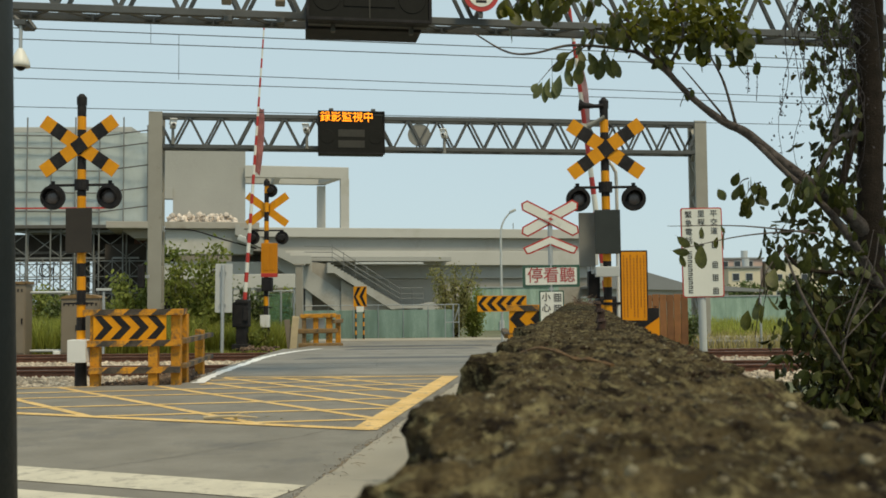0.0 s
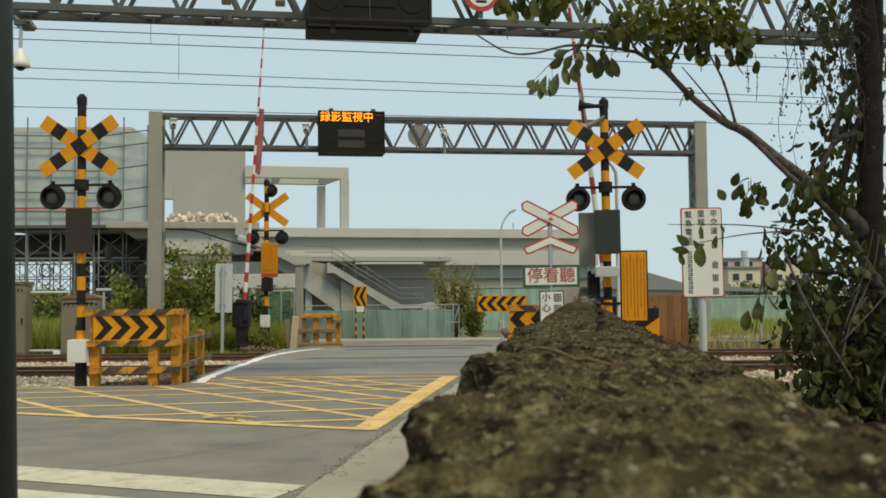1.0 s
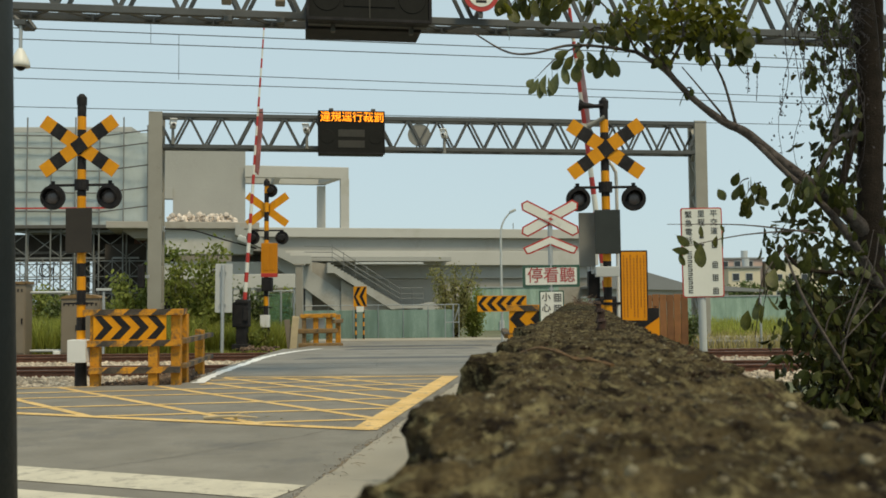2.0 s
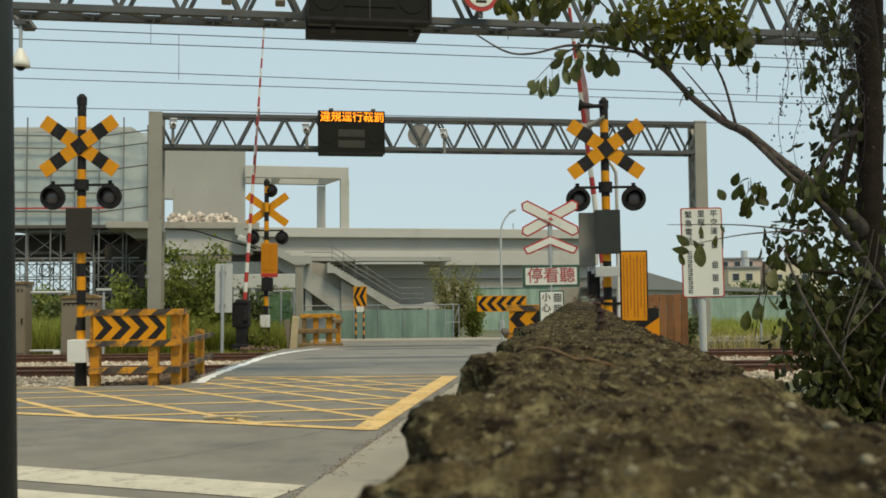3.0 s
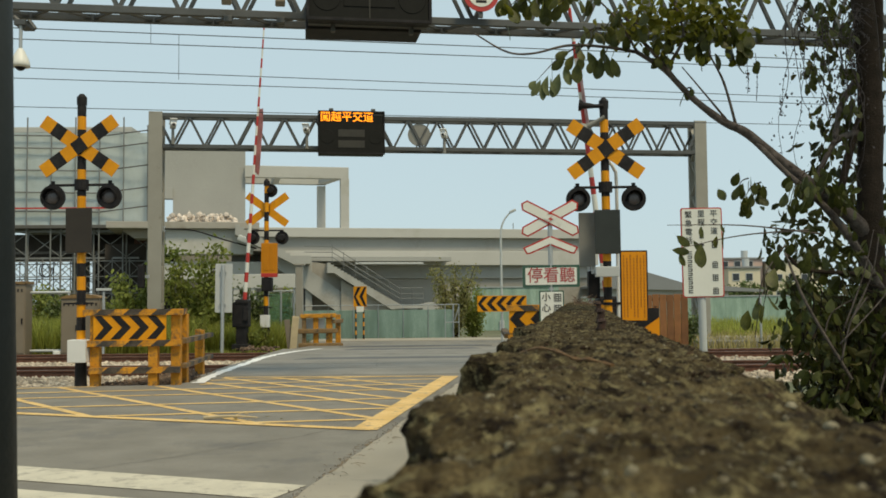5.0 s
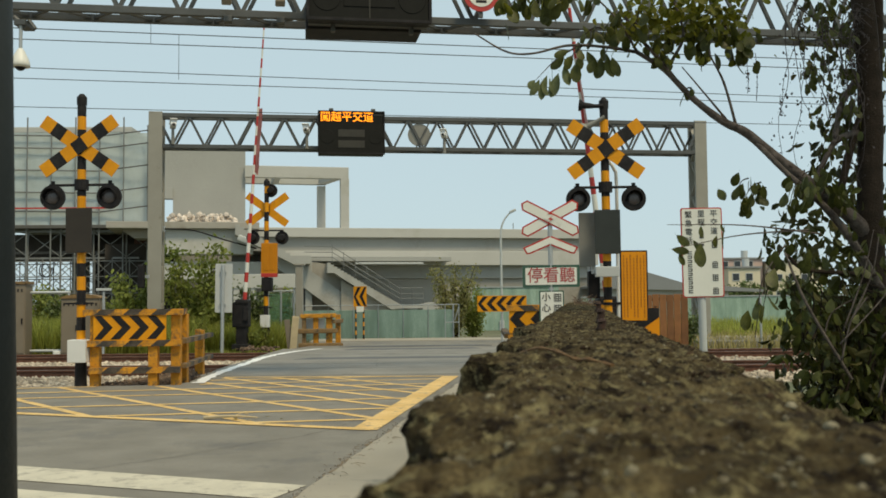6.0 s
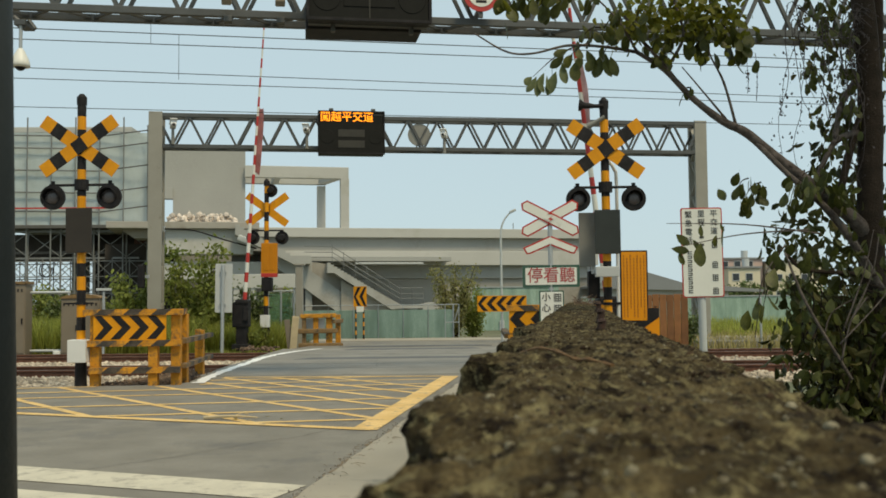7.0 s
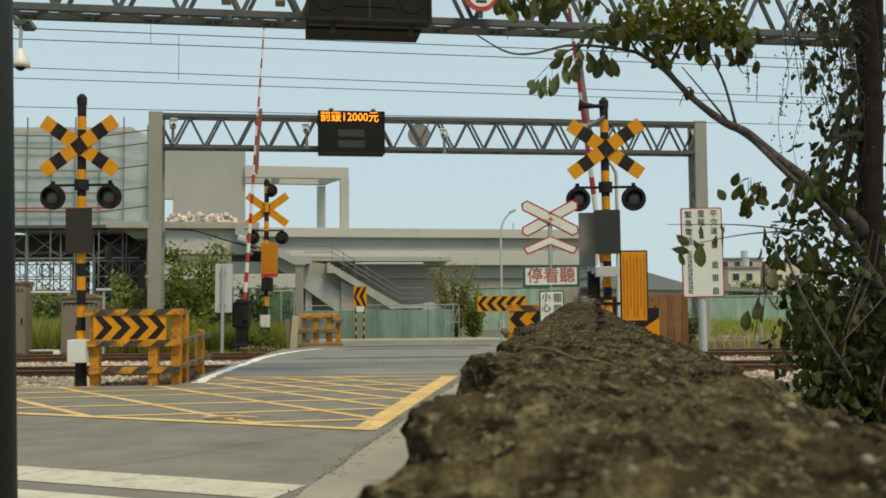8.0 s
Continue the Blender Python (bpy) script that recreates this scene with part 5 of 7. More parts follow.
def roadside_things():
    th = thing("signal_box", "narrow black signal box fixed to the gantry post", "signal box", pose(-8.05, 25.62, 1.55))
    part("case", bx((0, 0, 0.3), (0.17, 0.16, 0.62), None, 0.03), BLACK, th)
    part("bracket", bx((0.13, 0.06, 0.3), (0.16, 0.06, 0.08)), GALV, th)
    # far chevron board on a banded post
    th = thing("chevron_sign", "long yellow board with black chevrons on a tube post", "road sign", pose(1.58, 26.0, 0))
    chevron_plate(th, 1.33, 0.43, 5, -1, Matrix.Translation((0, 0, 1.04)))
    part("post", cy((0, 0.05, -0.1), (0, 0.05, 1.3), 0.032, None, 12), GALV, th, "galvanised tube post")
    # small chevron sign with two banded legs
    th = thing("chevron_sign", "small yellow sign with black chevrons on two banded legs", "road sign", pose(-2.46, 28.4, 0))
    chevron_plate(th, 0.39, 0.60, 2, -1, Matrix.Translation((0, 0, 1.27)))
    for x in (-0.13, 0.10):
        part("leg", banded((x, 0.04, -0.1), (x, 0.04, 1.5), 0.025, 0.025, 13, 8), [YELLOW, BLACK], th)
    part("plate", bx((0, -0.01, 0.90), (0.22, 0.012, 0.16), None, 0.004), WHITE, th, "small white plate")
    # back of a flat sign, its post on the near side
    th = thing("blank_sign", "pale grey back of a flat metal sign on a post", "road sign", pose(-5.50, 24.0, 0, 0, 0.6, 8))
    part("plate", slab(bmesh.new(), rounded(0.42, 1.22, 0.02, 2), 0.012, Matrix.Translation((0, 0.05, 1.50))), LIGHTMETAL, th)
    part("post", cy((-0.02, 0, -0.15), (-0.02, 0, 2.08), 0.045, None, 12), GALV, th)
    for z in (1.1, 1.9):
        part("clamp", bx((-0.02, 0.02, z), (0.16, 0.06, 0.04), None, 0.005), GALV, th)
    # concrete frame of the building site behind the barrier
    th = thing("concrete_frame", "pale cast concrete frame standing behind the barrier", "concrete frame", pose(-11.4, 52, -0.16))
    part("beam", bx((1.7, 0, 2.36), (3.4, 0.5, 0.76), None, 0.03), VIA_LIGHT, th)
    for x in (0.25, 1.1, 3.1):
        part("column", bx((x, 0, 1.0), (0.32, 0.4, 2.02), None, 0.02), VIA_LIGHT, th)
    # track-side cabinets
    for x, w, h in ((-10.12, 0.34, 1.74), (-8.64, 0.92, 1.40)):
        th = thing("relay_cabinet", "dull beige steel cabinet standing beside the tracks", "cabinet", pose(x, 22.9, -0.13), "track-side cabinets")
        part("body", bx((0, 0.2, h / 2), (w, 0.4, h), None, 0.015), CABINET, th)
        if w > 0.6:
            arc = [((w / 2 + 0.02) * math.cos(radians(a)), h + 0.10 * math.sin(radians(a))) for a in range(0, 181, 12)]
            part("roof", slab(bmesh.new(), arc, 0.46, Matrix.Translation((0, -0.03, 0))), FENCE_BROWN, th, "dark arched roof")
        else:
            part("roof", bx((0, 0.2, h + 0.04), (w + 0.06, 0.46, 0.07), None, 0.012), FENCE_BROWN, th, "reddish brown cap")
        for k in range(2 if w > 0.6 else 1):
            dw = w / (2 if w > 0.6 else 1) - 0.05
            dx = (-w / 4 if k == 0 else w / 4) if w > 0.6 else 0
            d = part("door", bx((dx, -0.008, h / 2 + 0.02), (dw, 0.018, h - 0.18), None, 0.005), CABINET, th)
            part("handle", bx((dx + dw * 0.35, -0.03, h / 2), (0.03, 0.03, 0.14), None, 0.006), BLACK, d)
        bm = bmesh.new()
        for k in range(8 if w > 0.6 else 3):
            box(bm, (-w / 2 + 0.08 + k * (w - 0.16) / (7 if w > 0.6 else 2), -0.02, h - 0.14), (0.035, 0.01, 0.07))
        part("vent", bm, BLACK, th, "row of dark vent slots")
    # short white track-side marker blocks
    for x, y in ((-9.07, 22.6),):
        th = thing("marker_block", "small white concrete marker block on the ballast", "marker", pose(x, y, -0.06))
        bm = bmesh.new()
        box(bm, (0, 0, 0.05), (0.15, 0.09, 0.11), None, 0.02)
        box(bm, (0, 0, -0.03), (0.17, 0.11, 0.07), None, 0.01)
        part("block", bm, WHITE, th)
    # white T-shaped marker post
    th = thing("marker_post", "white tee-shaped marker post by the cabinets", "marker", pose(-7.98, 22.6, -0.13))
    part("stem", cy((0, 0, 0), (0, 0, 1.55), 0.028, None, 10), GALV, th)
    part("tee", bx((0, 0, 1.6), (0.34, 0.10, 0.06), None, 0.015), LIGHTMETAL, th)
    # pale pipe rail between the cabinets
    th = thing("pipe_rail", "pale pipe rail beside the cabinets", "rail", pose(-9.1, 23.2, -0.13))
    for z in (0.15, 1.55):
        part("bar", cy((-0.98, 0, z), (0.1, 0, z), 0.032, None, 8), LIGHTMETAL, th)
    for x in (-0.95, 0.07):
        part("post", cy((x, 0, 0), (x, 0, 1.56), 0.025, None, 8), LIGHTMETAL, th)
    # reddish board screen and diagonal warning board past the wall
    th = thing("board_screen", "reddish-brown board screen standing beside the track", "fence", pose(5.3, 23.6, -0.13))
    for k in range(8):
        part("board", bx((-0.62 + k * 0.175, 0, 0.69), (0.165, 0.03, 1.38 - 0.015 * (k % 3)), None, 0.004), BROWN_WOOD, th)
    for z in (0.25, 1.25):
        part("rail", bx((-0.1, 0.03, z), (1.25, 0.03, 0.07)), BROWN_WOOD, th)
    th = thing("warning_board", "orange board with a broad black diagonal stripe", "warning board", pose(3.25, 15.4, 0.04))
    p = part("board", slab(bmesh.new(), rounded(0.40, 0.44, 0.01, 2), 0.03, Matrix.Translation((0, 0, 0.76))), ORANGE, th)
    part("stripe", slab(bmesh.new(), [(-0.198, 0.555), (-0.198, 0.80), (0.04, 0.978), (0.198, 0.978), (0.198, 0.83)], 0.004, Matrix.Translation((0, -0.0045, 0))), BLACK, p, "black diagonal stripe")
    for x in (-0.15, 0.15):
        part("leg", bx((x, 0.04, 0.45), (0.04, 0.03, 1.1)), BLACK, th)
    # pale timber prop and loose debris near the far fence
    th = thing("timber_prop", "pale cut timber leaning against the far fence", "timber", pose(-3.72, 24.0, 0))
    part("plank", bx((0, 0, 0.36), (0.17, 0.10, 0.84), pose(0, 0, 0, 4, 5, 8), 0.01), TIMBER, th)
    part("plank", bx((-0.15, 0.05, 0.34), (0.14, 0.08, 0.72), pose(0, 0, 0, 3, -6, 0), 0.01), CABINET, th)
    pts = [(-4.9 + 0.9 * rng.random(), 22.6 + 0.9 * rng.random(), 0.01 + 0.05 * rng.random()) for _ in range(60)]
    stones("rubble_heap", pts, 0.045, TIMBER_OLD, "small heap of brown rubble and dry leaves")
    # dark pole close to the camera
    th = thing("roadside_pole", "dark grey painted roadside pole", "pole", pose(-0.975, 2.0, 0, 0, -1.3, 0))
    part("shaft", cy((0, 0, -0.05), (0, 0, 4.5), 0.105, 0.10, 32), POST_DARK, th, "", None, True)
    part("base_plate", bx((0, 0, 0.045), (0.3, 0.3, 0.02), None, 0.004), POST_DARK, th)


def right_equipment():
    th = thing("control_board", "grey metal board and black box beside the signal", "control box", pose(2.16, 14.25, 0))
    part("board", bx((-0.02, 0, 2.05), (0.24, 0.05, 0.80), None, 0.008), GREYBOARD, th)
    part("post", cy((0.02, 0.05, -0.1), (0.02, 0.05, 2.2), 0.03, None, 10), GALV, th)
    part("black_box", bx((0.06, -0.05, 1.38), (0.17, 0.16, 0.40), None, 0.012), BLACK, th)
    part("bracket", bx((0.04, -0.2, 1.56), (0.05, 0.42, 0.05)), GALV, th)
    part("arm", bx((0.20, -0.42, 1.56), (0.34, 0.10, 0.15), None, 0.01), LIGHTMETAL, th, "pale grey metal box")
    th = thing("white_pipe", "tall thin white pipe beside the signal mast", "pipe", pose(2.60, 14.3, 0))
    part("shaft", tube(bmesh.new(), curve_pts([(0, 0, -0.1), (0, 0, 1.5), (0.0, 0, 2.9), (-0.03, 0, 3.1), (-0.12, 0, 3.25)], 24), [0.026] * 25, 10), WHITEBOX, th, "", None, True)
    for z in (1.1, 2.0):
        part("clip", bx((-0.05, 0, z), (0.14, 0.07, 0.04), None, 0.005), RED if z > 1.5 else BLACK, th)


# ---- distance ----
def viaduct():
    """New raised station: a long deck of concrete bands, stair, portal frame and tall wall."""
    th = thing("station_viaduct", "raised concrete station viaduct under construction", "station", pose(-12.5, 60, 0, 0, 0, 12.5))
    L = 46
    band = lambda nm, z0, z1, y, mt, x0=0.0, x1=L: part(nm, bx(((x0 + x1) / 2, y + 4, (z0 + z1) / 2), (x1 - x0, 8, z1 - z0), None, 0.03), mt, th)
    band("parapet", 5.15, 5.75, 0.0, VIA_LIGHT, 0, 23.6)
    # girder and soffit wall: recess shade put into the greyer colour
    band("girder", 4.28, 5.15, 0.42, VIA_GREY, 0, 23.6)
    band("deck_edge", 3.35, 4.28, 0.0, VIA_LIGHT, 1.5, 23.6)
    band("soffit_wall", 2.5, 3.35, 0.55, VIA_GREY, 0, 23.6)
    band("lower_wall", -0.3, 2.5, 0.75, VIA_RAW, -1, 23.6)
    part("rear_wall", bx((-3.2, 6.5, 2.6), (9.5, 0.4, 5.8)), VIA_GREY, th)
    band("landing_slab", 3.55, 3.85, -1.6, VIA_GREY, 3, 13)
    part("light_tube", bx((9.0, -1.7, 3.42), (4.3, 0.10, 0.12), None, 0.02), LIGHTMETAL, th, "long pale tube")
    # stair
    n = 22
    st = part("stair", bmesh.new(), VIA_GREY, th, "concrete stair flight with a landing")
    bm = bmesh.new()
    x0, z0, x1, z1 = 5.0, 3.42, 9.45, 0.75
    o = [(x0, z0)]
    for i in range(n):
        x, z = x0 + (x1 - x0) * (i + 1) / n, z0 + (z1 - z0) * (i + 1) / n
        o += [(x, z - (z1 - z0) / n), (x, z)]
    o += [(x1 + 1.5, z1), (x1 + 1.5, z1 - 0.16), (x1 + 0.1, z1 - 0.16), (x1 - 0.5, z1 - 0.22), (x0 + 0.4, z0 - 0.62), (x0, z0 - 0.62)]
    slab(bm, o, 1.6, Matrix.Translation((0, -2.6, 0)))
    slab(bm, [(11.6, 0.95), (11.6, 0.62), (12.2, 0.62), (12.2, 0.31), (12.9, 0.31), (12.9, -0.2), (10.9, -0.2), (10.9, 0.8)], 1.6, Matrix.Translation((0, -2.6, 0)))
    bm.to_mesh(st.data)
    bm.free()
    bm = bmesh.new()
    slab(bm, [(0.9, 3.9), (1.8, 3.9), (6.8, 0.4), (6.8, -0.2), (5.6, -0.2), (1.0, 3.2)], 0.5, Matrix.Translation((0.9, -1.9, 0)))
    part("stair_wall", bm, VIA_GREY, th)
    bm = bmesh.new()
    slab(bm, [(5.0, 3.38), (9.9, 0.72), (10.2, 0.70), (10.2, -0.2), (7.0, -0.2), (7.0, 0.9), (2.9, 3.75)], 0.25, Matrix.Translation((0, -1.55, 0)))
    part("stair_wall", bm, VIA_RAW, th)
    bm = bmesh.new()
    slab(bm, [(2.3, -0.2), (2.3, 3.1), (6.6, 0.3), (6.6, -0.2)], 0.3, Matrix.Translation((0.3, -0.6, 0)))
    part("stair_recess", bm, VIA_RAW, th)
    for z in (0.35, 0.65, 1.0):
        bm = bmesh.new()
        cyl(bm, (x0 - 1.4, -2.55, z0 + z), (x0 + 0.3, -2.55, z0 + z), 0.025, None, 6)
        cyl(bm, (x0 + 0.3, -2.55, z0 + z), (x1, -2.55, z1 + z + 0.1), 0.025, None, 6)
        cyl(bm, (x1, -2.55, z1 + z + 0.1), (x1 + 1.5, -2.55, z1 + z + 0.1), 0.025, None, 6)
        part("handrail", bm, PIPE, th, "thin steel handrail")
    for k in range(9):
        t = k / 8
        x, z = x0 + 0.3 + (x1 + 1.2 - x0) * t, max(z1, z0 + (z1 - z0) * t * 1.22)
        part("baluster", cy((x, -2.55, z), (x, -2.55, z + 1.08), 0.022, None, 6), PIPE, th)
    # second, upper flight falling from the deck
    bm = bmesh.new()
    o = [(-0.5, 5.7)]
    for i in range(12):
        o += [(-0.5 + 0.27 * (i + 1), 5.7 - 0.155 * i), (-0.5 + 0.27 * (i + 1), 5.7 - 0.155 * (i + 1))]
    o += [(4.0, 3.85), (4.0, 3.35), (2.9, 3.35), (-0.5, 5.1)]
    slab(bm, o, 1.4, Matrix.Translation((0, -2.8, 0)))
    part("upper_flight", bm, VIA_GREY, th)
    part("pillar", bx((3.95, -1.3, 1.6), (0.42, 0.6, 3.9), None, 0.03), VIA_GREY, th)
    bm = bmesh.new()
    slab(bm, [(5.9, 2.35), (9.3, 0.45), (9.3, -0.2), (5.9, -0.2)], 0.3, Matrix.Translation((0, -2.1, 0)))
    part("stair_wall", bm, VIA_RAW, th)
    part("pillar", bx((3.25, -1.3, 1.6), (0.55, 0.6, 3.9), None, 0.03), VIA_GREY, th)
    # solid dark strip added as the shade between the pillars
    part("pillar_slot", bx((3.62, -1.2, 1.6), (0.26, 0.4, 3.9)), PIPE_DARK, th, "dark strip standing in for shade between pillars")
    # tall wall with a doorway
    bm = bmesh.new()
    for x0_, x1_, z0_, z1_ in ((-4.3, 0.15, 5.6, 11.0), (-5.6, -4.3, 7.55, 11.0)):
        box(bm, ((x0_ + x1_) / 2, 1.2, (z0_ + z1_) / 2), (x1_ - x0_, 0.5, z1_ - z0_))
    part("tall_wall", bm, VIA_GREY, th, "tall plain grey wall")
    part("lintel", bx((-4.9, 1.0, 7.9), (1.2, 0.4, 0.7), None, 0.02), VIA_GREY, th)
    # portal frame
    for y in (0.8, 5.2):
        part("frame_beam", bx((3.4 if y < 2 else 2.4, y, 9.35), (6.6, 0.55, 0.75 if y < 2 else 0.5), None, 0.03), VIA_LIGHT, th)
        part("frame_column", bx((6.45 if y < 2 else 5.35, y, 7.35), (0.56, 0.55, 3.3), None, 0.03), VIA_LIGHT, th)
    part("frame_beam", bx((5.9, 3.0, 9.35), (0.5, 4.2, 0.5), Matrix.Rotation(radians(14), 4, 'Z'), 0.03), VIA_LIGHT, th)
    part("frame_beam", bx((2.2, 3.0, 9.35), (0.4, 3.9, 0.6), None, 0.03), VIA_LIGHT, th)
    # platform slab under the tall wall, on a haunch and columns
    part("platform_slab", bx((-3.5, 1.2, 5.72), (8.9, 6, 0.40), None, 0.03), VIA_RAW, th)
    bm = bmesh.new()
    slab(bm, [(-7.2, 5.5), (-6.5, 5.0), (-4.6, 5.0), (-4.6, 5.5)], 2.5, Matrix.Translation((0, -0.6, 0)))
    part("haunch", bm, VIA_RAW, th)
    # dark sheet added where only shade lies below the slab
    part("formwork", bx((-6.4, 2.6, 2.4), (4.2, 0.3, 4.8)), UNDER_SHADE, th, "dark sheet standing in for shade underneath")
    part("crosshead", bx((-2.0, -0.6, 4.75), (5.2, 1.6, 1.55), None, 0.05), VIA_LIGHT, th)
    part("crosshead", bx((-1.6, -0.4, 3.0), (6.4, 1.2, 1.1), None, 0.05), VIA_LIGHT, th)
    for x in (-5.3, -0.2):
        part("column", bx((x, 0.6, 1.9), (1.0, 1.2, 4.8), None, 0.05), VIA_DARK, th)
    for x in (-4.6, 18.5):
        part("antenna", cy((x + 4.6 * (x < 0), 3, 5.7), (x + 4.6 * (x < 0), 3, 6.4), 0.03, None, 6), PIPE, th)
    # sacks of debris on the slab
    pts = [(-17.0 + 4.2 * rng.random(), 58.9 + 1.2 * rng.random(), 5.93 + 0.55 * rng.random() ** 2) for _ in range(330)]
    stones("debris_pile", pts, 0.19, RUBBLE, "heap of pale sacks and rubble on the platform slab")


def scaffold():
    th = thing("scaffolded_building", "building wrapped in pale green net and scaffolding", "building", pose(-27.2, 60.3, 0, 0, 0, 2))
    part("core", bx((3.1, 4.2, 9.0), (7.6, 6.4, 5.6), None, 0.05), VIA_LIGHT, th)
    part("parapet", bx((3.3, 4.0, 12.25), (7.8, 6.0, 0.35), None, 0.03), VIA_LIGHT, th)
    net = part("net", bmesh.new(), NET, th, "pale green safety net")
    bm = bmesh.new()
    nx, nz = 44, 30
    vv = [[bm.verts.new((-0.6 + 9.3 * i / nx, 0.025 * noise.noise((i * 0.5, j * 0.4, 0)) + (0.35 * max(0, i - 30) / 14), 6.0 + 5.9 * j / nz + 0.06 * noise.noise((i * 0.3, 4, j * 0.2)))) for i in range(nx + 1)] for j in range(nz + 1)]
    for j in range(nz):
        for i in range(nx):
            bm.faces.new((vv[j][i], vv[j][i + 1], vv[j + 1][i + 1], vv[j + 1][i]))
    bm.to_mesh(net.data)
    bm.free()
    for k in range(7):
        x = -0.4 + k * 1.5
        part("standard", cy((x, -0.3, -0.2), (x, -0.3, 12.3 + 0.5 * (k % 2)), 0.045, None, 6), PIPE, th)
    for z in (6.9, 8.1, 9.5, 10.9, 11.7):
        part("ledger", cy((-0.8, -0.25, z), (5.6, -0.25, z - 0.10), 0.05, None, 6), PIPE, th)
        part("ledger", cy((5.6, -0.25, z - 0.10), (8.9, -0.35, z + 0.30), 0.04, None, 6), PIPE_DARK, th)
    part("red_strip", bx((2.9, -0.35, 7.05), (7.2, 0.05, 0.10)), RED, th, "red warning strip")
    # deck made deeper than it shows, to shade the bay below
    part("deck", bx((4.0, 6.0, 5.88), (9.6, 13.0, 0.22), None, 0.03), PIPE_DARK, th)
    # trusses right under the deck, cross-braced towers below
    part("truss_chord", bx((3.6, 0.2, 5.62), (8.8, 0.16, 0.14), None, 0.01), PIPE, th)
    part("truss_chord", bx((3.6, 0.2, 3.92), (8.8, 0.14, 0.12), None, 0.01), PIPE, th)
    # two dark sheets added in place of the shade behind the towers
    part("formwork", bx((3.4, 3.2, 4.75), (9.0, 0.3, 1.75)), UNDER_SHADE, th, "dark sheet standing in for shade underneath")
    part("formwork", bx((6.1, 3.6, 1.9), (4.2, 0.3, 4.4)), UNDER_SHADE, th, "dark sheet standing in for shade underneath")
    part("beam", bx((3.6, 0.6, 4.30), (8.6, 0.25, 0.16), None, 0.01), PIPE_DARK, th)
    for k in range(5):
        x = -1.0 + 2.05 * k
        for y in (0.15,):
            part("brace", cy((x, y, 4.0), (x + 2.05, y, 5.55), 0.028, None, 6), PIPE, th)
            part("brace", cy((x + 2.05, y, 4.0), (x, y, 5.55), 0.028, None, 6), PIPE, th)
        part("shore", cy((x, 0.1, -0.2), (x, 0.1, 5.8), 0.05, None, 6), PIPE, th)
    for z in (3.72, 2.75, 1.7, 0.7):
        part("ledger", cy((-1.4, 0, z), (8.6, 0, z), 0.035, None, 6), PIPE, th)
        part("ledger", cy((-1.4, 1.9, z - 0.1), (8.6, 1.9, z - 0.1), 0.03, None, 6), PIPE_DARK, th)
    for k in range(9):
        x = -1.2 + 1.08 * k
        # front row in the pipe colour, rear row in the darker one
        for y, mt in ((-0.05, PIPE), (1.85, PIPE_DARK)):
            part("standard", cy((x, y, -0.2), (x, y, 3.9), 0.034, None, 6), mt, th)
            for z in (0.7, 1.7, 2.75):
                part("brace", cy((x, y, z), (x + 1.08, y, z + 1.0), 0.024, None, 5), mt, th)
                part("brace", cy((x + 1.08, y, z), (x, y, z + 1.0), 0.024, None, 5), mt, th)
    # cable coil hung on the tower
    part("cable_coil", tube(bmesh.new(), [(2.15 + 0.34 * math.cos(i * 0.52) + 0.01 * i, -0.12, 3.15 + 0.42 * math.sin(i * 0.52)) for i in range(26)], [0.035] * 26, 6), BLACK, th, "black hanging cable coil")
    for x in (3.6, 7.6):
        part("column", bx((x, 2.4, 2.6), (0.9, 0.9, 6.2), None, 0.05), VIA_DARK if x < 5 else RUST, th)


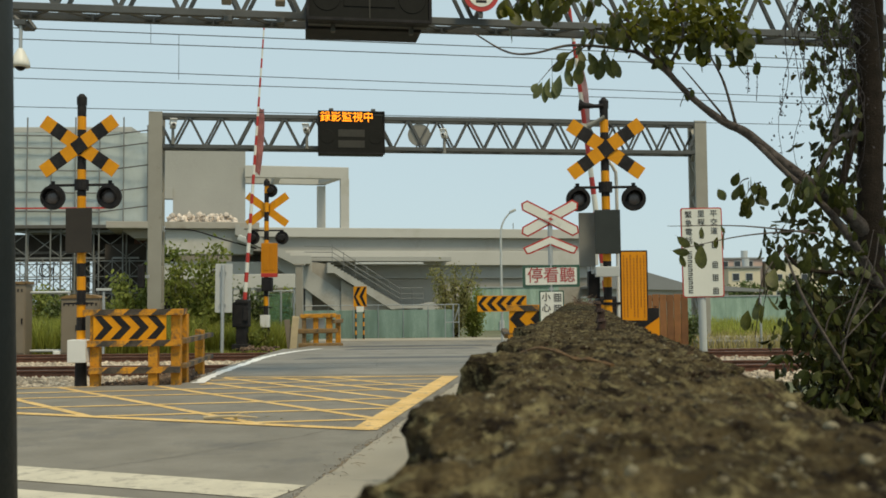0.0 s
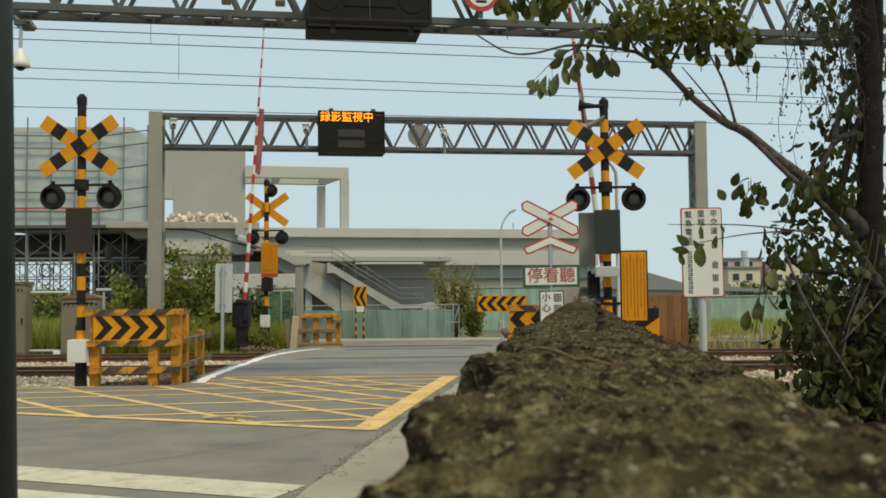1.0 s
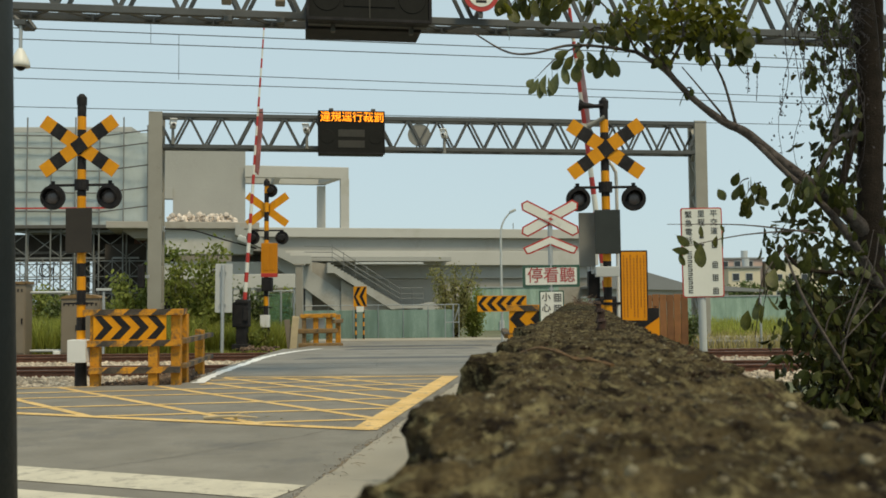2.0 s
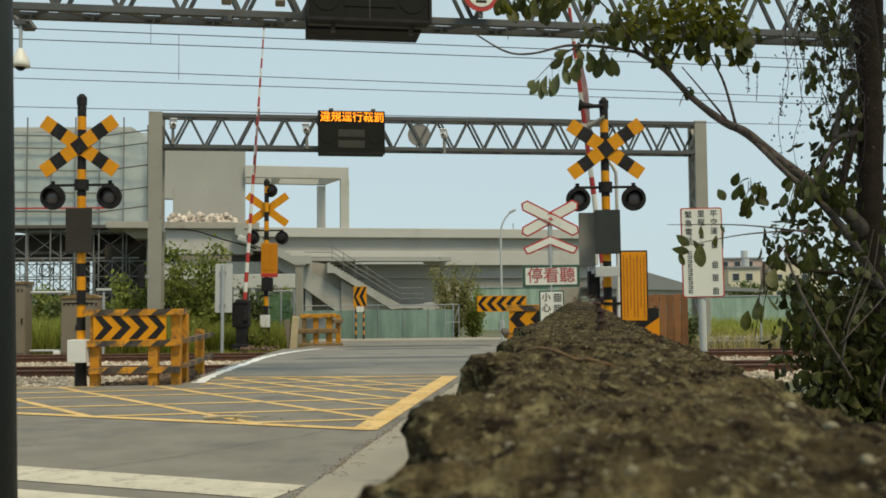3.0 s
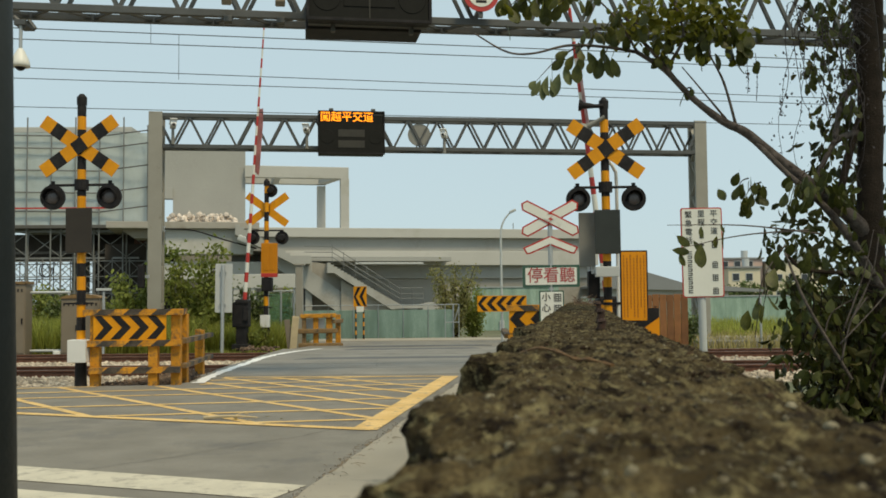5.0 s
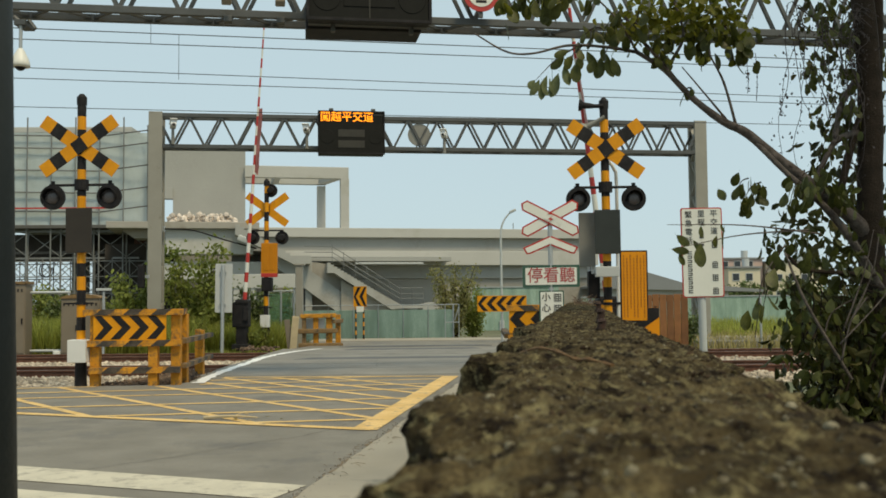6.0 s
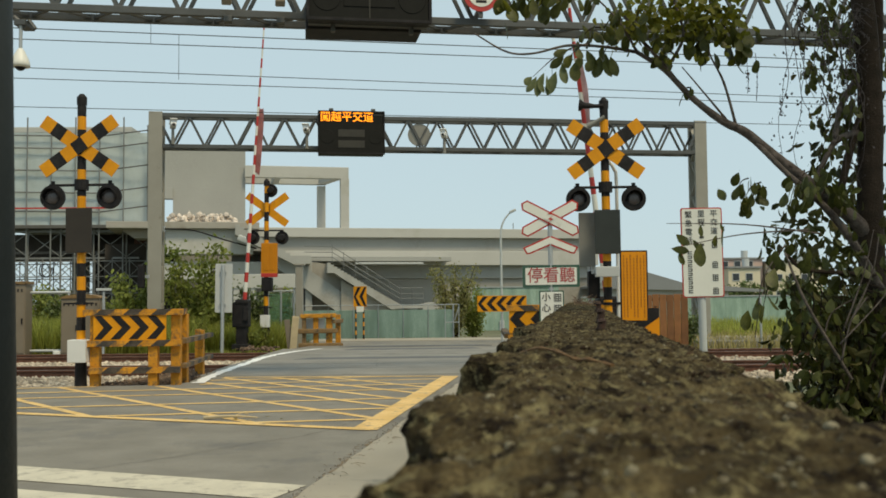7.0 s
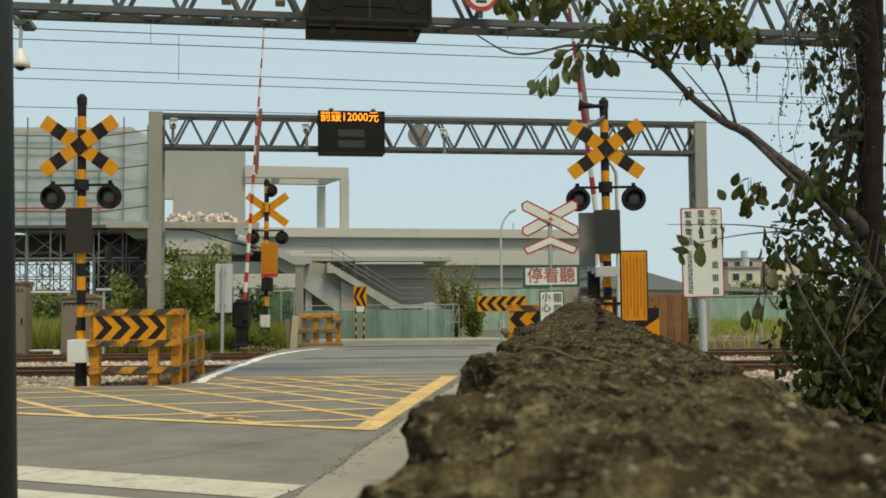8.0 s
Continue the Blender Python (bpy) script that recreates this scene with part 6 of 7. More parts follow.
def hoardings():
    th = thing("hoarding", "translucent green panel hoarding in a steel frame", "fence", pose(-4.35, 29.9, -0.16))
    n = 6
    for k in range(n):
        part("panel", bx((0.38 + k * 0.775, 0, 0.52), (0.765, 0.02, 0.98), None, 0.004), GREEN_PANEL, th)
        part("post", cy((k * 0.775, -0.03, -0.05), (k * 0.775, -0.03, 1.18), 0.012, None, 8), GALV, th)
    part("post", cy((n * 0.775, -0.03, -0.05), (n * 0.775, -0.03, 1.18), 0.025, None, 8), GALV, th)
    for z in (0.04, 1.16):
        part("rail", cy((0, -0.03, z), (n * 0.775, -0.03, z), 0.014, None, 8), GALV, th)
    th = thing("mesh_gate", "grey framed mesh gate beside the hoarding", "gate", pose(0.05, 29.6, -0.16))
    for a, b in (((0, 0, 0), (0, 0, 1.18)), ((0.42, 0, 0), (0.42, 0, 1.18)), ((0, 0, 1.17), (0.42, 0, 1.17)), ((0, 0, 0.62), (0.42, 0, 0.62)), ((0, 0, 0.05), (0.42, 0, 0.05)), ((0.42, 0, 1.1), (0.30, 0, 0.7))):
        part("bar", cy(a, b, 0.014, None, 8), GALV, th)
    for x, y, w, h in ((1.2, 40, 3.4, 1.8), (6.0, 42, 16, 1.35)):
        th = thing("hoarding", "dull green sheet hoarding along the building site", "fence", pose(x, y, -0.16), "far hoardings")
        k = 0
        while k * 0.9 < w:
            part("panel", bx((k * 0.9 + 0.45, 0, h / 2), (0.89, 0.04, h), None, 0.006), GREEN_PANEL, th)
            k += 1
        part("rail", bx((w / 2, -0.03, h), (w, 0.05, 0.05)), GALV, th)
    # green net screen behind the far barrier
    th = thing("mesh_fence", "green meshed fence with grey posts beside the crossing", "fence", pose(-4.95, 27.2, -0.16))
    for k in range(3):
        part("post", cy((k * 0.36, 0, 0), (k * 0.36, 0, 1.62), 0.025, None, 8), GALV, th)
        if k < 2:
            part("panel", bx((k * 0.36 + 0.18, 0.02, 0.80), (0.34, 0.01, 1.5)), GREEN_MESH, th)
    part("rail", cy((0, 0, 1.6), (0.72, 0, 1.6), 0.02, None, 8), GALV, th)
    th = thing("steel_post", "pale grey square steel post near the barrier", "post", pose(-3.98, 26.6, -0.16))
    part("shaft", bx((0, 0, 1.15), (0.20, 0.18, 2.3), None, 0.015), BEIGE, th)
    part("cap", bx((0, 0, 2.32), (0.30, 0.24, 0.05), None, 0.01), BEIGE, th)
    # wire fence on the right with slender posts
    for k, x in enumerate((6.6, 8.1, 9.6)):
        th = thing("fence_post", "slender grey steel post of the trackside fence", "fence post", pose(x, 24.6, -0.16), "trackside fence posts")
        part("shaft", cy((0, 0, 0), (0, 0, 1.3), 0.03 if k else 0.06, None, 8), GALV if k else CABINET, th)
        part("cap", cy((0, 0, 1.3), (0, 0, 1.33), 0.035 if k else 0.065, 0.02, 8), GALV, th)


def far_buildings():
    th = thing("shed", "low shed with a grey metal roof", "shed", pose(14.4, 62, -0.16, 0, 0, 4))
    part("wall", bx((0, 3, 0.9), (8.5, 5, 1.9), None, 0.02), VIA_LIGHT, th)
    bm = bmesh.new()
    slab(bm, [(-4.8, 1.9), (-4.8, 2.05), (-2.2, 3.2), (1.0, 2.25), (6.4, 1.75), (6.4, 1.6)], 6.4, Matrix.Translation((0, 0, 0)))
    part("roof", bm, ROOF_GREY, th)
    for k, (x, y, w, h, mt, lab) in enumerate(((25.6, 92, 1.8, 4.9, PINK_RENDER, "pinkish rendered house"), (28.2, 90, 3.0, 3.9, CREAM_RENDER, "cream rendered house"), (30.0, 97, 4.5, 5.0, PINK_RENDER, "taller pinkish rendered house"), (35, 95, 5, 4.6, CREAM_RENDER, "broad cream rendered house"))):
        th = thing("house", lab + " far beyond the tracks", "house", pose(x, y, -0.16), "far houses")
        part("wall", bx((0, 2, h / 2), (w, 4, h), None, 0.03), mt, th)
        part("roof", bx((0, 2, h + 0.1), (w + 0.3, 4.3, 0.2), None, 0.03), ROOF_GREY, th)
        part("water_tank", cy((w * 0.2, 1.5, h + 0.2), (w * 0.2, 1.5, h + 0.95), 0.35, None, 12), LIGHTMETAL, th)
        for i in range(max(1, int(w // 1.3))):
            for z in (1.2, 2.8, 4.2):
                if z + 0.6 < h:
                    wn = part("window", bx((-w / 2 + 0.7 + i * 1.25, -0.02, z + 0.3), (0.7, 0.06, 0.75), None, 0.01), LIGHTMETAL, th)
                    part("pane", bx((-w / 2 + 0.7 + i * 1.25, -0.045, z + 0.3), (0.58, 0.03, 0.62)), GLASS_DARK, wn)
    th = thing("street_lamp", "slim pale street lamp with a curved neck", "street lamp", pose(2.42, 40, -0.16))
    part("pole", tube(bmesh.new(), curve_pts([(0, 0, 0), (0, 0, 2.5), (0.0, 0, 4.0), (0.12, 0, 4.55), (0.42, 0, 4.95)], 24), [0.055 - 0.001 * i for i in range(25)], 10), LIGHTMETAL, th, "", None, True)
    part("head", bx((0.50, 0, 4.97), (0.30, 0.16, 0.11), pose(0, 0, 0, 0, -25, 0), 0.04), LIGHTMETAL, th)
    part("base", bx((0, 0, 0.2), (0.2, 0.2, 0.45), None, 0.02), LIGHTMETAL, th)
    th = thing("bent_arm_lamp", "small lamp on a bent arm beside the barrier", "lamp", pose(-5.35, 26.0, -0.16))
    part("head", bx((0, 0, 2.98), (0.42, 0.2, 0.16), pose(0, 0, 0, 0, 22, 0), 0.04), WHITE, th)
    part("arm", tube(bmesh.new(), curve_pts([(-2.2, 0, 3.3), (-1.4, 0, 3.25), (-0.6, 0, 3.0), (0.3, 0, 2.75)], 12), [0.02] * 13, 6), BLACK, th)
    part("clamp", bx((-2.24, 0, 3.3), (0.10, 0.12, 0.16), None, 0.01), GALV, th)


WIRES = ((5.865, -0.0076, 17.43, 0.155, ((-4.62, 0.80),)), (5.819, -0.0067, 17.97, 0.155, ((-5.25, -0.36), (2.13, 0.42))), (5.944, -0.0121, 20.96, 0.155, ()), (5.849, -0.0079, 21.39, 0.155, ()), (5.615, -0.0026, 23.1, 0.155, ()))


def wires():
    def wire(a, b, sag, r=0.012, drop=()):
        th = thing("overhead_wire", "thin dark overhead railway wire", "overhead wire", None, "overhead wires")
        n = 40
        a, b = Vector(a), Vector(b)
        P = [a.lerp(b, i / n) - Vector((0, 0, sag * 4 * (i / n) * (1 - i / n))) for i in range(n + 1)]
        part("wire", tube(bmesh.new(), P, [r] * (n + 1), 5), WIRE, th)
        for x, h in drop:
            t = (x - a.x) / (b.x - a.x)
            p = a.lerp(b, t) - Vector((0, 0, sag * 4 * t * (1 - t)))
            part("dropper", cy(p, p - Vector((0, 0, h)), 0.005, None, 5), WIRE, th)
    for x, y0, y1 in ((-32.0, 12.5, 18.6), (36.0, 22.6, 29.0)):
        th = thing("catenary_mast", "grey steel catenary mast beside the tracks", "mast", pose(x, y0, -0.16), "catenary masts")
        part("column", bx((0, 0, 4.4), (0.25, 0.25, 8.8), None, 0.02), GALV, th)
        part("column", bx((0, y1 - y0, 4.4), (0.25, 0.25, 8.8), None, 0.02), GALV, th)
        part("beam", bx((0, (y1 - y0) / 2, 8.6), (0.2, y1 - y0, 0.2), None, 0.02), GALV, th)
        for z, slope, y, turn, dr in WIRES:
            zz = z + slope * x
            part("hanger", bx((0, y + turn * x - y0, (8.6 + zz + 0.16) / 2), (0.06, 0.06, 8.6 - zz + 0.1)), GALV, th)
    # height over the middle of the road and fall per metre of each wire
    for z, slope, y, turn, dr in WIRES:
        wire((-32, y - 32 * turn, z - 32 * slope), (36, y + 36 * turn, z + 36 * slope), 0.02, 0.009, dr)


# ---- plants ----
def shrub(name, label, x, y, base, w, h, n, size, material, trunk_mat=BARK, slim=1.0, seed=1):
    """Shrub of many small leaves on several thin stems, uneven in outline."""
    r = np.random.default_rng(seed)
    th = thing(name, label, "shrub", pose(x, y, base), "shrubs")
    stems = []
    for i in range(9):
        a, q = r.uniform(0, math.tau), r.uniform(0.2, 0.55) * w
        tip = (q * math.cos(a), q * math.sin(a) * 0.6, h * r.uniform(0.55, 1.0))
        K = curve_pts([(0.05 * math.cos(a), 0.05 * math.sin(a), -0.05), (tip[0] * 0.35, tip[1] * 0.35, tip[2] * 0.45), tip], 10)
        part("stem", tube(bmesh.new(), K, [0.025 * (1 - i_ / 11) + 0.004 for i_ in range(11)], 5), trunk_mat, th)
        stems.append(K)
    pts = []
    clumps = []
    for K in stems:
        for j in range(3, 11):
            clumps.append((K[j], r.uniform(0.10, 0.22) * min(w, h)))
    for _ in range(int(n * 1.5)):
        c, q = clumps[r.integers(len(clumps))]
        v = r.normal(size=3) * q * 0.55
        p = (c.x + v[0], c.y + v[1], max(0.02, c.z + v[2]))
        pts.append(p)
    tagged(leaf_cloud("foliage", pts, size * 1.15, material, th, 0.35), kind="stuff")
    return th


def weeds():
    def strip(x0, x1, y0, y1, n):
        return np.stack([rng.uniform(x0, x1, n), rng.uniform(y0, y1, n), np.full(n, -0.16)], 1)
    grass("tall_grass", strip(-14, -6.3, 23.6, 27.5, 15000), 0.88, GRASS, "tall fresh green grass beside the tracks", 0.014, 0.8)
    grass("tall_grass", strip(-16, -5.2, 27.5, 34, 7000), 0.95, GRASS, "tall green grass behind the tracks", 0.02)
    grass("dry_grass", strip(4.5, 14, 23.6, 30, 4200), 0.38, DRYGRASS, "tall dry yellow grass beside the tracks", 0.012, 1.1)
    grass("tall_grass", strip(5.5, 16, 28, 40, 7000), 0.55, GRASS, "green grass beyond the dry strip", 0.016, 1.0)
    grass("low_grass", strip(-4.3, 1.4, 29.3, 30.6, 1800), 0.16, DRYGRASS, "low dry grass along the hoarding foot", 0.012)
    grass("tall_grass", strip(-6.3, -4.3, 25.0, 27.5, 4500), 0.75, GRASS, "fresh green grass behind the barrier machine", 0.014, 0.8)
    grass("verge_weeds", strip(-6.3, -4.2, 23.2, 25.0, 260), 0.16, GRASS, "weeds round the barrier foot", 0.014)
    shrub("shrub", "leafy green shrub growing behind the tracks", -8.6, 26.9, -0.16, 1.4, 2.2, 1300, 0.13, WEED, seed=3)
    shrub("shrub", "tall loose green shrub beside the gantry post", -7.0, 27.3, -0.16, 1.9, 2.8, 1700, 0.14, WEED, seed=4)
    shrub("shrub", "dull green shrub beside the gantry post", -6.2, 26.8, -0.16, 1.3, 1.6, 900, 0.13, WEED, seed=5)
    shrub("shrub", "low green shrub beside the cabinets", -9.7, 28.5, -0.16, 1.6, 1.2, 1500, 0.10, WEED_DARK, seed=6)
    shrub("shrub", "loose green shrub at the end of the hoarding", 0.35, 30.9, -0.16, 1.3, 2.5, 1900, 0.09, WEED_PALE, seed=7)
    shrub("shrub", "dense dull green shrub beside the street lamp", 1.0, 31.4, -0.16, 1.2, 1.8, 1900, 0.09, WEED, seed=8)
    shrub("shrub", "dark low shrub by the board screen", 5.9, 24.2, -0.16, 1.1, 0.9, 1100, 0.08, WEED_DARK, seed=9)
    shrub("shrub", "tall green shrub behind the far barrier", -4.7, 27.8, -0.16, 1.0, 1.7, 900, 0.09, WEED, seed=10)
    for k, (x, h) in enumerate(((-13.7, 1.6), (-12.7, 1.75), (-11.8, 1.5), (-10.9, 1.35))):
        shrub("shrub", "green shrub growing behind the track-side cabinets", x, 30.2 + 0.3 * (k % 2), -0.16, 1.5, h, 1300, 0.12, WEED if k % 2 else WEED_DARK, seed=90 + k)
    shrub("shrub", "dull green shrub behind the barrier machine", -5.5, 28.2, -0.16, 1.2, 1.7, 1500, 0.10, WEED_DARK, seed=12)
    for i in range(8):
        shrub("shrub", "low yellow-green weed clump beside the tracks", -11.6 + i * 0.95 + rng.uniform(-0.2, 0.2), 24.3 + rng.uniform(0, 1.6), -0.16, 0.9, rng.uniform(0.55, 0.95), 420, 0.08, WEED, seed=70 + i)
    for i in range(9):
        shrub("shrub", "distant dull green shrub on the horizon", -34 + i * 4.1 + rng.uniform(-1, 1), 82 + rng.uniform(-4, 8), -0.16, 4.5, rng.uniform(1.5, 2.3), 900, 0.45, WEED_DARK, seed=30 + i)
    for i in range(7):
        shrub("shrub", "distant dull green shrub near the houses", 18.5 + i * 2.6, 74 + rng.uniform(-2, 6), -0.16, 3.2, rng.uniform(1.4, 2.6), 600, 0.35, WEED_DARK, seed=50 + i)


def litter():
    pts = [(-2.15 + 0.35 * rng.normal(), 9.75 + 0.12 * rng.normal(), 0.03) for _ in range(9)] 
    ob = leaf_cloud("leaf_litter", pts, 0.07, DRYGRASS, None, -0.1)
    ob.data.transform(Matrix.Translation((0, 0, 0.012)) @ Matrix.Diagonal((1, 1, 0.15, 1)))
    tagged(ob, "few dry fallen leaves on the asphalt", "leaf litter", "", "stuff")


def leaf_mesh():
    """One broad blunt leaf, folded on its midrib and curling, hanging along -z from its stalk."""
    me = bpy.data.meshes.new("leaf")
    V, F = [(0, 0, 0)], []
    rows = ((0.16, 0.26), (0.36, 0.50), (0.58, 0.60), (0.78, 0.52), (0.93, 0.27))
    for t, w in rows:
        c = -0.10 * t * t
        V += [(-w * 0.5, c + 0.10 * w, -t), (0, c, -t), (w * 0.5, c + 0.10 * w, -t)]
    V.append((0, -0.11, -1.0))
    F += [(0, 2, 1), (0, 3, 2)]
    for i in range(4):
        a = 1 + 3 * i
        F += [(a, a + 1, a + 4, a + 3), (a + 1, a + 2, a + 5, a + 4)]
    F += [(13, 14, 16), (14, 15, 16)]
    V += [(0.008, 0.0, 0.12), (-0.008, 0.0, 0.12)]
    F += [(0, 17, 18)]
    me.from_pydata(V, [], F)
    me.materials.append(LEAF)
    for p in me.polygons:
        p.use_smooth = True
    return me


SPRAYS = []


def roadside_tree():
    """Tree beside the wall: trunk, a long arching limb, hanging leafy sprays, dry vines and a leafy thicket at its foot."""
    th = thing("roadside_tree", "brown-barked tree with broad leaves and an arching bare limb", "tree", pose(2.25, 5.0, -0.05))
    to = Vector((-2.25, -5.0, 0.05))
    W = lambda *k: [Vector(p) + to for p in k]
    r = np.random.default_rng(11)

    def limb(nm, keys, r0, r1, n=24, label="", bark=LIMB_BARK):
        K = curve_pts(W(*keys), n)
        rad = [(r0 + (r1 - r0) * (i / n) ** 0.65) * (1 + 0.10 * noise.noise((i * 0.7, r0 * 50, 0))) for i in range(n + 1)]
        part(nm, tube(bmesh.new(), K, rad, 12), bark, th, label, None, True)
        return K

    # trunk colour carries the shade of the canopy above it
    limb("trunk", [(2.20, 5.0, -0.1), (2.24, 5.0, 0.8), (2.23, 5.0, 1.6), (2.25, 5.0, 2.2), (2.22, 5.0, 2.8), (2.12, 5.0, 3.5)], 0.080, 0.054, 30, "trunk in a shaded brown tone", BARK)
    limb("limb", [(2.24, 5.06, 1.6), (2.29, 5.1, 2.0), (2.325, 5.1, 2.4), (2.36, 5.1, 3.1)], 0.05, 0.034, 24, "", BARK)
    limb("limb", [(2.24, 5.02, 2.2), (2.15, 5.0, 2.0), (2.09, 5.0, 1.78), (2.05, 5.0, 1.6)], 0.026, 0.018, 24, "", BARK)
    limb("limb", [(2.28, 5.06, 1.44), (2.16, 4.97, 1.56), (1.91, 4.95, 1.767), (1.735, 4.95, 1.907), (1.584, 4.95, 2.04), (1.459, 4.95, 2.105), (1.307, 4.95, 2.225), (1.159, 4.95, 2.378), (1.007, 4.95, 2.48)], 0.048, 0.010, 48, "long arching limb")
    limb("bough", [(1.03, 4.95, 2.47), (0.86, 4.95, 2.50), (0.66, 4.95, 2.51), (0.48, 4.95, 2.47), (0.34, 4.95, 2.48), (0.17, 4.95, 2.58)], 0.010, 0.004, 24, "bare thin bough")
    limb("bough", [(1.53, 4.95, 2.07), (1.46, 4.92, 2.30), (1.38, 4.9, 2.46), (1.36, 4.9, 2.62)], 0.009, 0.003)
    limb("bough", [(1.50, 4.95, 2.085), (1.42, 4.94, 2.18), (1.33, 4.9, 2.27), (1.24, 4.9, 2.38)], 0.008, 0.003)
    limb("bough", [(2.27, 4.95, 1.18), (2.17, 4.9, 1.33), (2.05, 4.85, 1.50), (1.92, 4.85, 1.66), (1.76, 4.88, 1.82), (1.62, 4.95, 2.0)], 0.030, 0.012)
    limb("bough", [(2.20, 4.9, 1.30), (2.0, 4.85, 1.31), (1.80, 4.8, 1.33), (1.70, 4.75, 1.40)], 0.014, 0.008, 24, "", BARK)
    limb("bough", [(1.235, 4.95, 2.30), (1.12, 4.93, 2.44), (1.02, 4.9, 2.54), (0.94, 4.9, 2.66)], 0.013, 0.008)
    limb("bough", [(2.18, 5.0, 2.05), (2.06, 5.0, 2.0), (1.98, 5.0, 1.86), (1.9, 5.0, 1.72)], 0.022, 0.010)
    limb("bough", [(2.2, 5.0, 2.35), (2.1, 5.0, 2.2), (2.06, 5.0, 2.02)], 0.02, 0.014)
    limb("bough", [(1.20, 4.95, 2.42), (1.25, 4.9, 2.55), (1.20, 4.9, 2.75)], 0.010, 0.006)
    limb("bough", [(1.02, 4.95, 2.475), (0.92, 4.9, 2.62), (0.80, 4.9, 2.75)], 0.008, 0.004)
    lf = leaf_mesh()
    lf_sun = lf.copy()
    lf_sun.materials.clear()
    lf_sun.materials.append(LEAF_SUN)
    lf_pale = lf.copy()
    lf_pale.materials.clear()
    lf_pale.materials.append(LEAF_PALE)

    def leaf(parent, p, size, tilt=35, sun=False):
        ob = new("leaf", lf_sun if sun else lf)
        ob.parent = parent
        a, b = r.uniform(-tilt, tilt), r.uniform(-tilt, tilt)
        s = size * r.uniform(0.8, 1.2)
        ob.matrix_basis = Matrix.Translation(p) @ pose(0, 0, 0, a, b, r.uniform(0, 360)) @ Matrix.Diagonal((s, s, s, 1))
        return ob

    def spray(start, end, n, size, key, sun=False, thick=0.005, tilt=30, dens=0.02):
        """A twig with leaves along it; its own space starts at the twig's root."""
        a, b = Vector(start), Vector(end)
        d = b - a
        K = curve_pts([(0, 0, 0), tuple(d * 0.5 + Vector((0, 0, 0.03))), tuple(d)], 10)
        sp = part("spray", tube(bmesh.new(), K, [thick * (1 - i / 14) for i in range(11)], 6), BARK, th, "leafy twig", Matrix.Translation(a + to))
        for i in range(n):
            t = (i + 0.6) / n
            p = K[min(10, int(t * 10 + 0.5))] + Vector(r.normal(size=3)) * dens
            leaf(sp, p, size, tilt, sun)
        if key:
            SPRAYS.append((sp, key, a + to))
        return sp

    def drooping(root, end, leaves, key, mesh):
        """A twig with a few large leaves hung one by one: place along x and z, length, lean, turn."""
        a, b = Vector(root), Vector(end)
        d = b - a
        K = curve_pts([(0, 0, 0), tuple(d * 0.5 + Vector((0, 0, 0.02))), tuple(d)], 10)
        sp = part("spray", tube(bmesh.new(), K, [0.005 * (1 - i / 14) for i in range(11)], 6), LIMB_BARK, th, "leafy twig", Matrix.Translation(a + to))
        for x, z, size, lean, turn, wide in leaves:
            ob = new("leaf", mesh)
            ob.parent = sp
            ob.matrix_basis = Matrix.Translation(Vector((x, root[1] + r.uniform(-0.03, 0.03), z)) - a) @ pose(0, 0, 0, r.uniform(-12, 12), lean, turn) @ Matrix.Diagonal((size * wide, size, size, 1))
        SPRAYS.append((sp, key, a + to))

    # hanging sprays that stir in the wind
    drooping((0.70, 4.95, 2.50), (0.49, 4.95, 2.33),
             ((0.485, 2.325, 0.065, 40, 20, 1.1), (0.510, 2.335, 0.100, 25, -30, 0.75), (0.547, 2.350, 0.135, 14, 25, 0.62), (0.520, 2.320, 0.085, -15, 40, 0.8),
              (0.612, 2.372, 0.135, 18, -10, 0.70), (0.640, 2.410, 0.115, -10, 20, 0.75), (0.565, 2.345, 0.09, -5, 60, 0.8)), (9, 6, 1.0, 1.0), lf_pale)
    drooping((0.78, 4.95, 2.52), (0.66, 4.95, 2.43),
             ((0.702, 2.412, 0.105, 0, 15, 1.05), (0.690, 2.460, 0.100, 35, 30, 0.9), (0.645, 2.455, 0.095, 50, -20, 0.9), (0.730, 2.470, 0.100, 5, -35, 0.9), (0.760, 2.480, 0.095, -30, 15, 0.9), (0.665, 2.480, 0.090, 65, 10, 0.8)),
             (6, 5, 0.7, 0.9), lf)
    drooping((0.90, 4.95, 2.53), (0.84, 4.95, 2.43),
             ((0.800, 2.430, 0.085, 30, 20, 1.0), (0.835, 2.455, 0.130, 8, -20, 0.8), (0.860, 2.465, 0.135, -8, 30, 0.8), (0.882, 2.440, 0.110, -20, 0, 0.8), (0.850, 2.500, 0.10, 20, 40, 0.9)), (5, 5, 0.6, 0.8), lf)
    spray((0.85, 4.95, 2.60), (0.72, 4.95, 2.53), 12, 0.09, (4, 4, 0.5, 0.9), dens=0.03)
    spray((0.56, 4.95, 2.86), (0.34, 4.95, 2.70), 16, 0.10, (5, 4, 0.7, 1.0), dens=0.03)
    spray((0.62, 4.95, 2.86), (0.52, 4.95, 2.70), 9, 0.10, (5, 4, 0.7, 1.0), dens=0.03)
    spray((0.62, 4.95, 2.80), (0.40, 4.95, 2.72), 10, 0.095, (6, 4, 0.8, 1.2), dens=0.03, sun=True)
    spray((0.80, 4.9, 2.75), (0.60, 4.9, 2.72), 12, 0.09, (5, 4, 0.6, 1.1), dens=0.035)
    spray((1.20, 4.9, 2.45), (1.10, 4.9, 2.42), 6, 0.075, (3, 3, 0.3, 0.6), dens=0.03)
